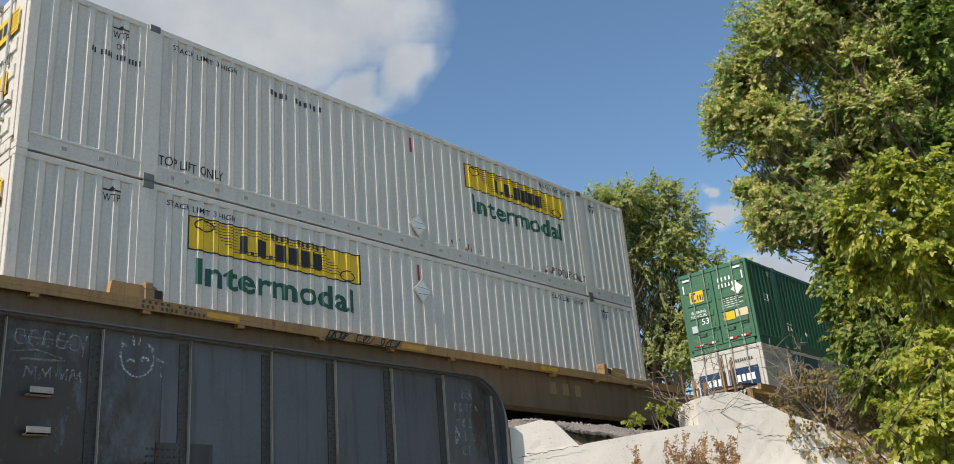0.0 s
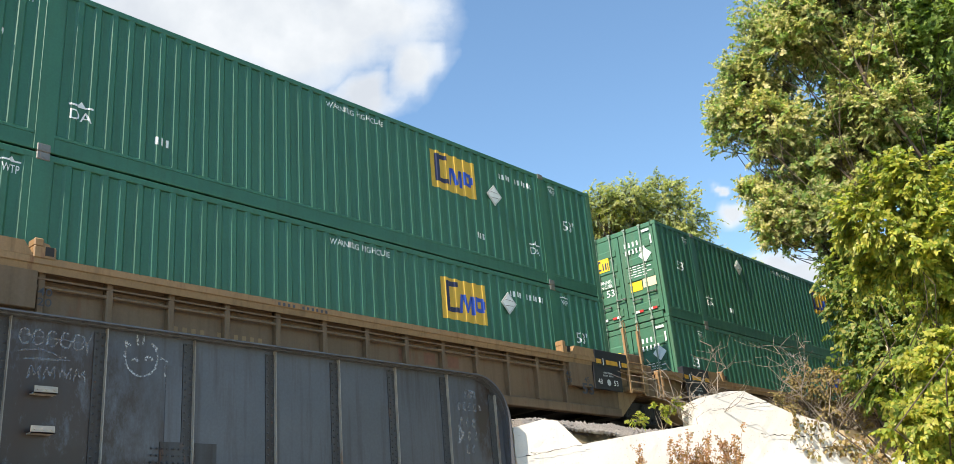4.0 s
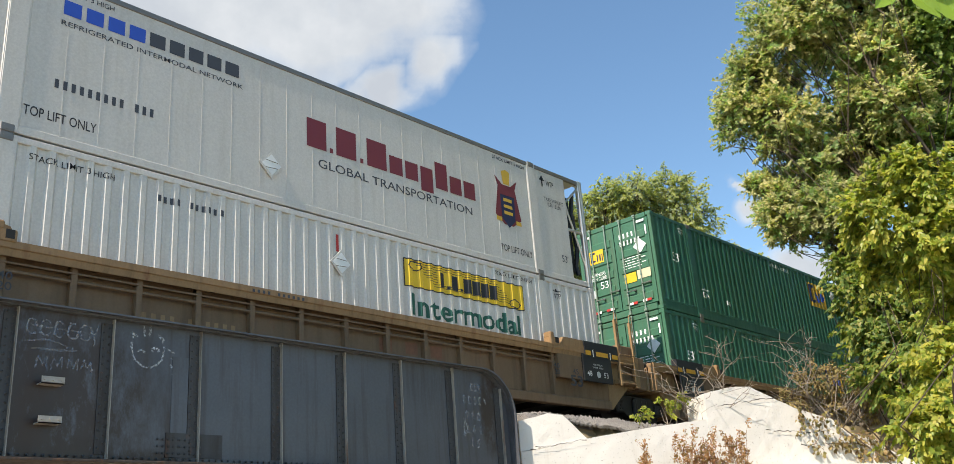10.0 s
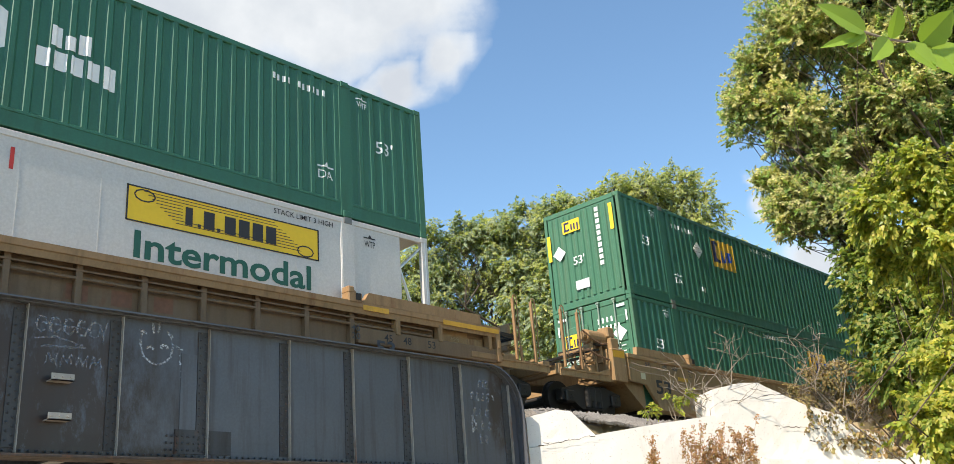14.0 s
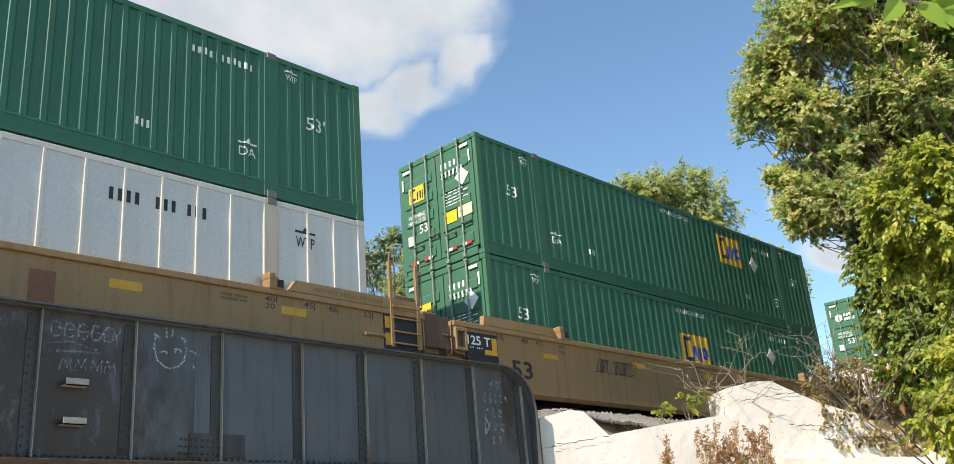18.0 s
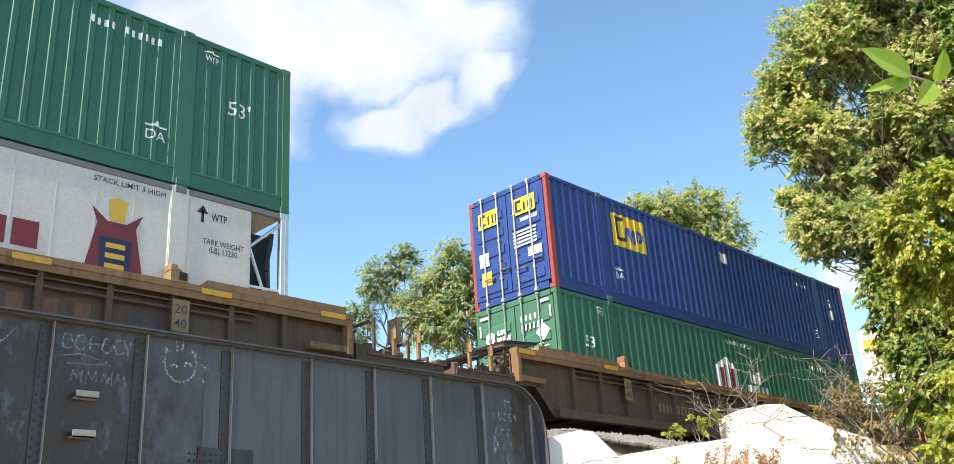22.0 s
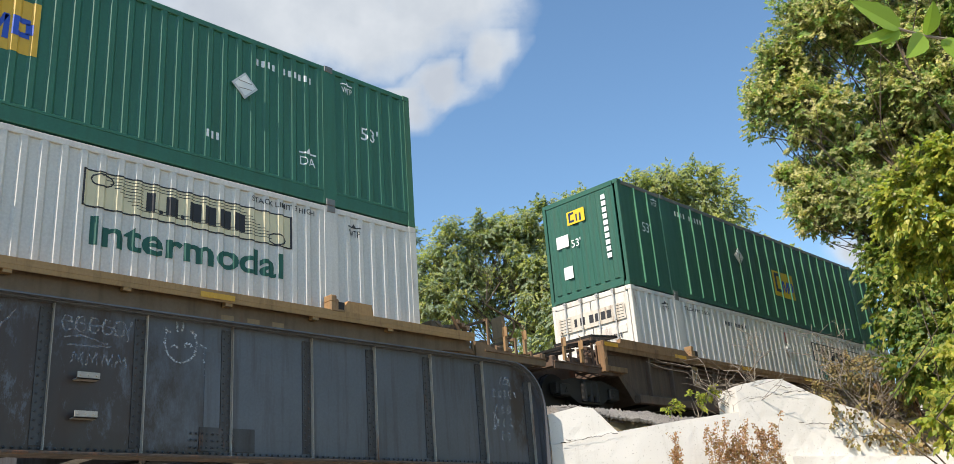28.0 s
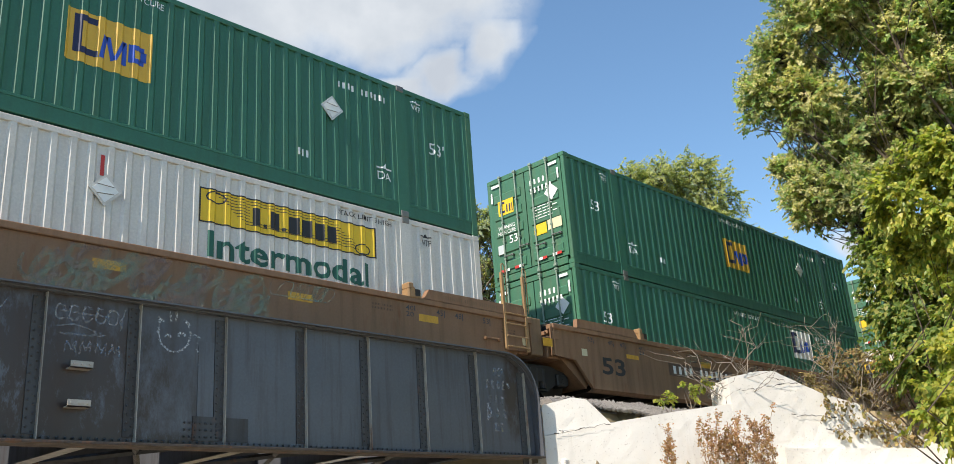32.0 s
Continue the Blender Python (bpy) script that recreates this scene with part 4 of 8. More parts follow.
def reefer_box(top):
    b = shell("cre", top)
    k = "sheet"
    me = shared(("seam_rib",), lambda bm: box(bm, -0.006, NEAR + 0.011, 0.15, 0.006, NEAR + 0.02, HIGH - 0.13), REEFER)
    for i in range(1, 20):
        part("seam", me, REEFER, b).matrix_basis = pose(2.22 + (LONG - 4.44) * i / 20, 0, 0)
    shapes(b, "brand_mark", [rect(2.7 + 0.36 * i, 2.24, 2.98 + 0.36 * i, 2.50) for i in range(4)], BLUE_INK, k)
    shapes(b, "brand_mark", [rect(2.7 + 0.36 * i, 2.24, 2.98 + 0.36 * i, 2.50) for i in range(4, 9)], GREY_INK, k)
    words(b, "lettering", "REFRIGERATED INTERMODAL NETWORK", 2.68, 5.95, 2.04, 2.13, GREY_INK, k)
    shapes(b, "address_stencil", bars(2.65, 4.32, 0.93, 1.08, (9, 3)), GREY_INK, k)
    words(b, "lettering", "GLOBAL TRANSPORTATION", 7.62, 11.86, 0.98, 1.16, GREY_INK, k)
    w = [rect(7.36, 1.36, 7.82, 1.96), rect(7.90, 1.36, 7.98, 1.46), rect(8.06, 1.36, 8.56, 1.96), rect(8.66, 1.36, 8.74, 1.46), rect(8.84, 1.36, 9.36, 1.96)]
    w += [rect(9.44 + 0.44 * i, 1.36 if i != 2 else 1.2, 9.80 + 0.44 * i, 1.76 if i not in (3, 6) else 1.98) for i in range(6)]
    shapes(b, "brand_mark", w, MAROON, k, 0.008, "maroon brand marks")
    crest(b, 12.66, 2.42, k)
    for x in (2.35, 12.7):
        words(b, "lettering", "STACK LIMIT 3 HIGH", x, x + 1.15, 2.62, 2.71, GREY_INK, k)
    words(b, "lettering", "WTP", 1.25, 1.55, 2.42, 2.56, INK, k)
    shapes(b, "arrow_mark", [rect(1.70, 2.36, 1.75, 2.58), [(1.62, 2.52), (1.83, 2.52), (1.725, 2.66)], rect(14.48, 2.36, 14.53, 2.58), [(14.40, 2.52), (14.61, 2.52), (14.505, 2.66)]], INK, k)
    words(b, "lettering", "WTP", 14.66, 14.95, 2.42, 2.56, INK, k)
    words(b, "lettering", "TARE WEIGHT\n(LB) 13230", 14.52, 15.28, 1.84, 2.10, GREY_INK, k)
    words(b, "lettering", "53'", 15.0, 15.25, 0.5, 0.68, GREY_INK, k)
    id_row(b, 0.42, 2.36, k, GREY_INK, 0.13, 0.8)
    if top:
        for x in (2.25, 12.75):
            words(b, "lettering", "TOP LIFT ONLY", x, x + 1.1, 0.36, 0.52, INK, k)
    placard(b, 6.55, 0.72, k, REEFER)
    end_flat(b, "red_sign", [rect(-1.05, 2.02, -0.62, 2.50)], MAROON, -0.062, "maroon square sign")
    end_words(b, "lettering", "TRAIN\nDRIVE\nTEAM", -1.0, -0.67, 2.08, 2.44, WHITE_INK, True, -0.066)
    end_flat(b, "brand_mark", [rect(-1.05 + 0.17 * i, 1.72, -0.92 + 0.17 * i, 1.88) for i in range(7)], MAROON)
    end_flat(b, "serial_stencil", [rect(-1.05 + 0.115 * i, 1.44, -0.97 + 0.115 * i, 1.56) for i in range(10)], GREY_INK)
    end_flat(b, "brand_mark", [rect(-1.0 + 0.23 * i, 1.10, -0.83 + 0.23 * i, 1.26) for i in range(9)], NAVY)
    end_flat(b, "crest_shield", [[(0.45, 2.38), (0.95, 2.38), (0.92, 1.95), (0.70, 1.78), (0.48, 1.95)]], NAVY)
    end_flat(b, "crest_mantle", [[(0.38, 1.9), (0.40, 2.4), (0.46, 2.4), (0.46, 1.9)], [(0.95, 1.9), (0.95, 2.4), (1.02, 2.4), (1.02, 1.9)], rect(0.55, 2.42, 0.85, 2.55)], MAROON)
    end_flat(b, "crest_gold", [rect(0.58, 2.06, 0.82, 2.12), rect(0.58, 2.2, 0.82, 2.26), rect(0.62, 2.56, 0.78, 2.66)], GOLD, -0.062)
    return b


def food_box():
    b = shell("kllm", False)
    k = "sheet"
    shapes(b, "picture_panel", [rect(2.24, 0.2, 4.96, 2.77)], PRINT, k, 0.005, "dark blue picture panel")
    shapes(b, "picture_panel", [rect(10.7, 0.2, 13.9, 2.72)], PRINT, k, 0.005, "dark blue picture panel")
    ring = []
    for i in range(20):
        a0, a1 = i * math.tau / 20, (i + 1) * math.tau / 20
        ring.append([(3.5 + 0.52 * math.cos(a0), 2.18 + 0.36 * math.sin(a0)), (3.5 + 0.52 * math.cos(a1), 2.18 + 0.36 * math.sin(a1)),
                     (3.5 + 0.45 * math.cos(a1), 2.18 + 0.30 * math.sin(a1)), (3.5 + 0.45 * math.cos(a0), 2.18 + 0.30 * math.sin(a0))])
    shapes(b, "emblem_ring", ring + [rect(3.22 + 0.2 * i, 2.05, 3.36 + 0.2 * i, 2.33) for i in range(3)], WHITE_INK, k)
    shapes(b, "brand_mark", bars(2.75, 4.4, 1.60, 1.76, (6, 4)) + bars(3.05, 4.15, 1.36, 1.52, (7,)), WHITE_INK, k)
    words(b, "lettering", "DELIVERING", 5.72, 8.98, 1.80, 2.12, SKY_INK, k, True)
    words(b, "lettering", "THE FUTURE", 7.14, 10.4, 1.26, 1.62, NAVY, k, True)
    shapes(b, "brand_mark", [rect(12.1 + 0.36 * i, 1.46, 12.38 + 0.36 * i, 1.86) for i in range(4)], WHITE_INK, k)
    shapes(b, "emblem_hound", [[(12.1, 2.35), (12.5, 2.18), (13.2, 2.10), (13.5, 1.98), (13.3, 2.22), (12.8, 2.32), (12.4, 2.30)], [(12.1, 2.06), (12.6, 2.12), (13.0, 2.06), (12.7, 2.16)]], WHITE_INK, k)
    words(b, "lettering", "TRANSPORT SERVICES", 12.0, 13.6, 1.30, 1.38, WHITE_INK, k)
    words(b, "lettering", "53 ft\nXHC", 0.55, 0.92, 1.82, 2.18, GREY_INK, k)
    words(b, "lettering", "STACK LIMIT 3 HIGH", 0.62, 1.80, 2.36, 2.48, GREY_INK, k)
    words(b, "lettering", "STACK LIMIT 3 HIGH", 14.4, 15.3, 2.50, 2.60, GREY_INK, k)
    shapes(b, "warning_stripe", [[(1.5 + 0.08 * i, 2.52), (1.54 + 0.08 * i, 2.52), (1.58 + 0.08 * i, 2.6), (1.54 + 0.08 * i, 2.6)] for i in range(5)], YELLOW, k)
    words(b, "lettering", "WTP", 1.95, 2.15, 2.48, 2.60, INK, k, False, 0.012)
    shapes(b, "serial_stencil", bars(14.55, 15.05, 1.84, 2.02, (4,)) + bars(14.55, 15.2, 1.52, 1.70, (6,)), GREY_INK, k)
    end_flat(b, "picture_panel", [rect(-1.08, 1.55, -0.10, 2.20), rect(0.05, 1.55, 1.08, 2.20)], NIGHT)
    end_flat(b, "brand_mark", [rect(-0.8 + 0.2 * i, 1.75, -0.66 + 0.2 * i, 1.98) for i in range(3)] + [rect(0.3 + 0.17 * i, 1.75, 0.42 + 0.17 * i, 1.98) for i in range(4)], WHITE_INK, -0.062)
    end_flat(b, "serial_stencil", [rect(0.25 + 0.08 * i, 2.40, 0.30 + 0.08 * i, 2.5) for i in range(9)], GREY_INK)
    return b


def hub_box(top):
    b = shell("hub", top)
    k, ink = "corr", WHITE_INK
    hexagon(b, 6.68, 2.10, k)
    words(b, "lettering", "WARNING HIGH CUBE", 7.4, 8.9, 2.56, 2.68, ink, k)
    for x, z in ((0.92, 1.62), (14.9, 1.58)):
        words(b, "lettering", "53'", x, x + 0.42, z, z + 0.28, ink, k)
    lift_tip(b, 1.50, 2.46, k, ink)
    lift_tip(b, 14.42, 2.46, k, ink)
    lift_tip(b, 2.40, 0.68, k, ink, "DA", 0.17)
    lift_tip(b, 13.45, 0.68, k, ink, "DA", 0.17)
    id_row(b, 12.4, 2.40, k, ink)
    door_marks_green(b, True)
    return b


def blue_box():
    b = shell("blue", True)
    k, ink = "corr", WHITE_INK
    emblem(b, 2.57, 2.50, k, 1.45, 0.9, YELLOW)
    words(b, "lettering", "53", 14.9, 15.22, 1.94, 2.24, ink, k)
    shapes(b, "blank_plate", [rect(7.85, 2.2, 8.3, 2.5), rect(14.85, 1.52, 15.2, 1.86)], WHITE_INK, k)
    lift_tip(b, 2.45, 0.68, k, ink, "DA", 0.17)
    lift_tip(b, 13.45, 0.68, k, ink, "DA", 0.17)
    id_row(b, 12.6, 2.34, k, ink, 0.1, 0.9)
    for u in (-0.95, 0.25):
        end_flat(b, "emblem_panel", [rect(u, 2.05, u + 0.7, 2.48)], YELLOW)
        end_flat(b, "emblem_mark", [rect(u + 0.07, 2.12, u + 0.14, 2.42), rect(u + 0.14, 2.35, u + 0.26, 2.42), rect(u + 0.14, 2.12, u + 0.26, 2.18), rect(u + 0.33, 2.12, u + 0.39, 2.34), rect(u + 0.47, 2.12, u + 0.53, 2.34), rect(u + 0.58, 2.10, u + 0.63, 2.34)], NAVY, -0.062)
    end_flat(b, "serial_stencil", [rect(0.45 + 0.07 * i, 1.86, 0.50 + 0.07 * i, 1.95) for i in range(8)], WHITE_INK)
    end_flat(b, "data_stencil", [rect(0.18, 1.60 - 0.09 * i, 0.92, 1.65 - 0.09 * i) for i in range(5)], SILVER_CARD)
    end_flat(b, "blank_plate", [rect(-0.98, 1.05, -0.66, 1.40), rect(0.62, 0.92, 1.05, 1.14)], WHITE_INK, -0.062)
    end_flat(b, "warning_plate", [rect(-0.94, 0.55, -0.6, 0.90)], GOLD, -0.062)
    return b


# ---- railway cars ----
RAIL_Z = -0.40
WHEELS = []
RIDERS = []


def wheelset(bm):
    for y in (-0.76, 0.76):
        rod(bm, (0, y - 0.065, 0), (0, y + 0.065, 0), 0.42, 24)
        s = -1 if y > 0 else 1
        rod(bm, (0, y + s * 0.065, 0), (0, y + s * 0.10, 0), 0.45, 24)
    rod(bm, (0, -1.16, 0), (0, 1.16, 0), 0.085, 10)
    for y in (-1.175, 1.175):
        for k in range(3):
            a = k * math.tau / 3
            rod(bm, (0.05 * math.cos(a), y - 0.02, 0.05 * math.sin(a)), (0.05 * math.cos(a), y + 0.02, 0.05 * math.sin(a)), 0.02, 6)


def side_frame(bm):
    prism(bm, [(-1.15, -0.08), (-1.15, 0.16), (-0.55, 0.30), (0.55, 0.30), (1.15, 0.16), (1.15, -0.08), (0.75, -0.08), (0.42, -0.26), (-0.42, -0.26), (-0.75, -0.08)], "y", -0.09, 0.09)
    for x in (-0.22, 0.0, 0.22):
        rod(bm, (x, -0.12, -0.22), (x, -0.12, 0.20), 0.075, 8)
    for x in (-0.88, 0.88):
        box(bm, x - 0.17, -0.16, -0.14, x + 0.17, 0.12, 0.14, 0.03)


def truck(owner, x):
    bg = part("truck_bolster", shared(("truck_bolster",), lambda bm: box(bm, -0.26, -1.2, 0.36, 0.26, 1.2, 0.72, 0.03), GRIME), GRIME, owner, "greasy iron truck")
    bg.matrix_basis = pose(x, 0, RAIL_Z - 0.02)
    for y in (-1.02, 1.02):
        part("side_frame", shared(("side_frame",), side_frame, GRIME), GRIME, bg).matrix_basis = pose(0, y, 0.46)
    for dx in (-0.88, 0.88):
        w = part("wheelset", shared(("wheelset",), wheelset, GRIME), GRIME, bg, "steel wheels on an axle")
        w.matrix_basis = pose(dx, 0, 0.44)
        WHEELS.append((w, dx))


def hand_rail(bm):
    """A tall steel channel with a hooped grab rod beside it."""
    box(bm, -0.03, -0.03, 0.0, 0.03, 0.03, 1.36, 0.006)
    tube(bm, [(0.0, 0, 1.30), (0.02, 0, 1.42), (0.07, 0, 1.45), (0.12, 0, 1.42), (0.135, 0, 1.30), (0.135, 0, 0.06)], 0.013)


def short_post(bm):
    box(bm, -0.04, -0.03, 0.0, 0.04, 0.03, 0.5, 0.006)
    box(bm, -0.04, -0.10, 0.30, -0.02, 0.03, 0.5, 0.004)
    tube(bm, [(0.02, 0, 0.42), (0.02, 0, 0.60), (-0.03, 0, 0.62)], 0.012)


def air_gear(bm):
    """Brake cylinder, valves and brackets on a car's end."""
    rod(bm, (-1.0, -0.95, 0.92), (-1.0, -0.35, 0.92), 0.13, 12)
    rod(bm, (-1.15, -1.02, 1.05), (-1.15, -0.62, 1.12), 0.09, 10)
    box(bm, -1.34, -1.1, 0.62, -1.06, -0.7, 0.86, 0.02)
    box(bm, -1.22, -0.62, 0.96, -0.92, -0.30, 1.30, 0.02)
    rod(bm, (-1.3, -1.2, 0.55), (-0.8, -0.9, 1.18), 0.035, 6)
    rod(bm, (-1.25, -1.25, 0.72), (-0.9, -1.25, 1.22), 0.03, 6)
    for k in range(3):
        box(bm, -1.36 + 0.13 * k, -1.28, 0.98 + 0.05 * k, -1.27 + 0.13 * k, -1.16, 1.07 + 0.05 * k, 0.01)


def air_hose(bm, y, s):
    tube(bm, [(-1.05 - 0.6 * t, y + 0.12 * t, 1.0 - 4 * s * t * (1 - t) + 0.10 * t) for t in (0, 0.15, 0.3, 0.45, 0.6, 0.75, 0.9, 1.0)], 0.024, 6)


def grating(bm):
    """A walkway panel of expanded metal: crossing slats in an angle frame."""
    for i in range(-4, 10):
        for sg in (1, -1):
            x0, y0 = 0.105 * i, -0.55
            a, b = max(0.0, (0 - x0) / 0.42), min(1.0, (0.98 - x0) / 0.42)
            if b - a < 0.05:
                continue
            p, q = (x0 + 0.42 * a, sg * (y0 + 1.1 * a)), (x0 + 0.42 * b, sg * (y0 + 1.1 * b))
            prism(bm, [(p[0] - 0.009, p[1]), (p[0] + 0.009, p[1]), (q[0] + 0.009, q[1]), (q[0] - 0.009, q[1])], "z", -0.008, 0.012)
    for y in (-0.55, 0.55):
        box(bm, -0.02, y - 0.02, -0.03, 1.0, y + 0.02, 0.025)
    for x in (-0.02, 0.98):
        box(bm, x - 0.02, -0.55, -0.03, x + 0.02, 0.55, 0.025)


def brake_wheel(bm):
    n, r = 20, 0.27
    ring = [(0, r * math.cos(i * math.tau / n), r * math.sin(i * math.tau / n)) for i in range(n + 1)]
    tube(bm, ring, 0.018, 6)
    for i in range(5):
        a = i * math.tau / 5
        rod(bm, (0, 0, 0), (0.03, r * math.cos(a), r * math.sin(a)), 0.013, 5)
    rod(bm, (-0.12, 0, 0), (0.03, 0, 0), 0.03, 8)


WELLS = {
    # side, sill, end, ribbed, label
    "tan": (WELL_BROWN, SILL, WELL_TAN, True, "brown ribbed double-stack well car with ochre top sill"),
    "smooth": (WELL_TAN, WELL_TAN, WELL_TAN, False, "tan smooth-sided double-stack well car with stencils"),
    "teal": (WELL_TEAL, WELL_TEAL, WELL_DARK, False, "weathered teal double-stack well car with rust"),
    "dark": (WELL_DARK, SILL_DIM, WELL_DARK, True, "grimy dark brown ribbed well car with ochre sill"),
    "low": (WELL_BROWN, SILL_BRIGHT, WELL_BROWN, False, "tan well car with low ochre sill and plain flanks"),
    "brown": (WELL_RUST, WELL_RUST, WELL_RUST, False, "rusty brown smooth-sided well car with sprayed paint")}


def flank(owner, name, polys, mat, y=-1.512, label=""):
    bm = bmesh.new()
    for q in polys:
        bm.faces.new([bm.verts.new((u, y, v)) for u, v in q])
    bmesh.ops.recalc_face_normals(bm, faces=bm.faces[:])
    for f in bm.faces:
        if f.normal.y > 0:
            f.normal_flip()
    o = part(name, bm, mat, owner, label)
    if len(polys) > 1:
        o["kind"] = "stuff"
    return o


def flank_words(owner, text, x0, x1, z0, z1, mat, y=-1.512, bold=False):
    vs, fs = glyphs(text, bold)
    flank(owner, "stencil", [[(x0 + (x1 - x0) * vs[i][0], z0 + (z1 - z0) * vs[i][1]) for i in f] for f in fs], mat, y)


def spray(owner, seed, x0, x1, z0, z1, mat, count, y=-1.516, width=0.035):
    """Looping sprayed strokes, in no letters."""
    rng = random.Random(seed)
    bm = bmesh.new()
    for s in range(count):
        cx, cz = rng.uniform(x0, x1), rng.uniform(z0 + 0.1, z1 - 0.1)
        pts, a = [], rng.uniform(0, 6)
        ph, rx, rz = rng.uniform(0.9, 1.5), rng.uniform(0.10, 0.26), rng.uniform(0.16, 0.30)
        for i in range(16):
            a += 0.42 * ph
            pts.append((cx + rx * math.cos(a) + 0.012 * i, min(z1, max(z0, cz + rz * math.sin(a * 1.1)))))
        for i in range(15):
            (ax, az), (bx, bz) = pts[i], pts[i + 1]
            dx, dz = bx - ax, bz - az
            ln = max(1e-4, math.hypot(dx, dz))
            nx, nz, w = -dz / ln, dx / ln, width * (0.5 + 0.5 * math.sin(i / 15 * math.pi))
            bm.faces.new([bm.verts.new((px, y - 0.0002 * ((s * 15 + i) % 80), pz)) for px, pz in ((ax - nx * w, az - nz * w), (bx - nx * w, bz - nz * w), (bx + nx * w, bz + nz * w), (ax + nx * w, az + nz * w))])
    bmesh.ops.recalc_face_normals(bm, faces=bm.faces[:])
    part("sprayed_scrawl", bm, mat, owner)["kind"] = "stuff"


TOPS = {"low": 0.85, "teal": 0.93, "smooth": 1.17, "brown": 1.20}
# raised guides along the sill: from, to, at the leading and at the trailing end
GUIDES = {"tan": ((1.17, 1.95), (14.20, 15.10)), "smooth": ((-0.50, 1.85), (14.25, 17.15)), "brown": ((-0.50, 1.85), (14.25, 17.15)), "dark": ((-1.12, 1.80), (14.36, 17.2)), "low": ((1.40, 2.05), (14.10, 14.80)), "teal": ((-1.24, 2.03),)}


def open_end(c, back, side, sill):
    """Flank of a tan car's free end: index plate, ribs to the sill, amber patches."""
    def at(a, b):
        return (a, b) if back else (LONG - b, LONG - a)
    a, b = at(14.10, 17.78)
    bm = bmesh.new()
    box(bm, a, -1.50, 0.45, b, -1.38, 0.74, 0.012)
    part("index_plate", bm, side, c)
    for x in (15.06, 16.17, 17.60):
        a, b = at(x - 0.055, x + 0.055)
        bm = bmesh.new()
        box(bm, a, -1.525, 0.70, b, -1.37, 1.09, 0.010)
        part("upright_rib", bm, sill, c)
    for x, n in ((14.72, "45"), (15.19, "48"), (15.82, "53")):
        a, b = at(x, x + 0.20)
        flank_words(c, n, a, b, 0.54, 0.68, INK, -1.504)
    for x, w in ((14.19, 0.62), (16.22, 1.62)):
        a, b = at(x, x + w)
        flank(c, "amber_stripe", [rect(a, 1.05, b, 1.145)], AMBER, -1.560)
    a, b = at(16.62, 16.86)
    flank(c, "sticker", [rect(a, 0.82, b, 0.90)], CREAM, -1.340)


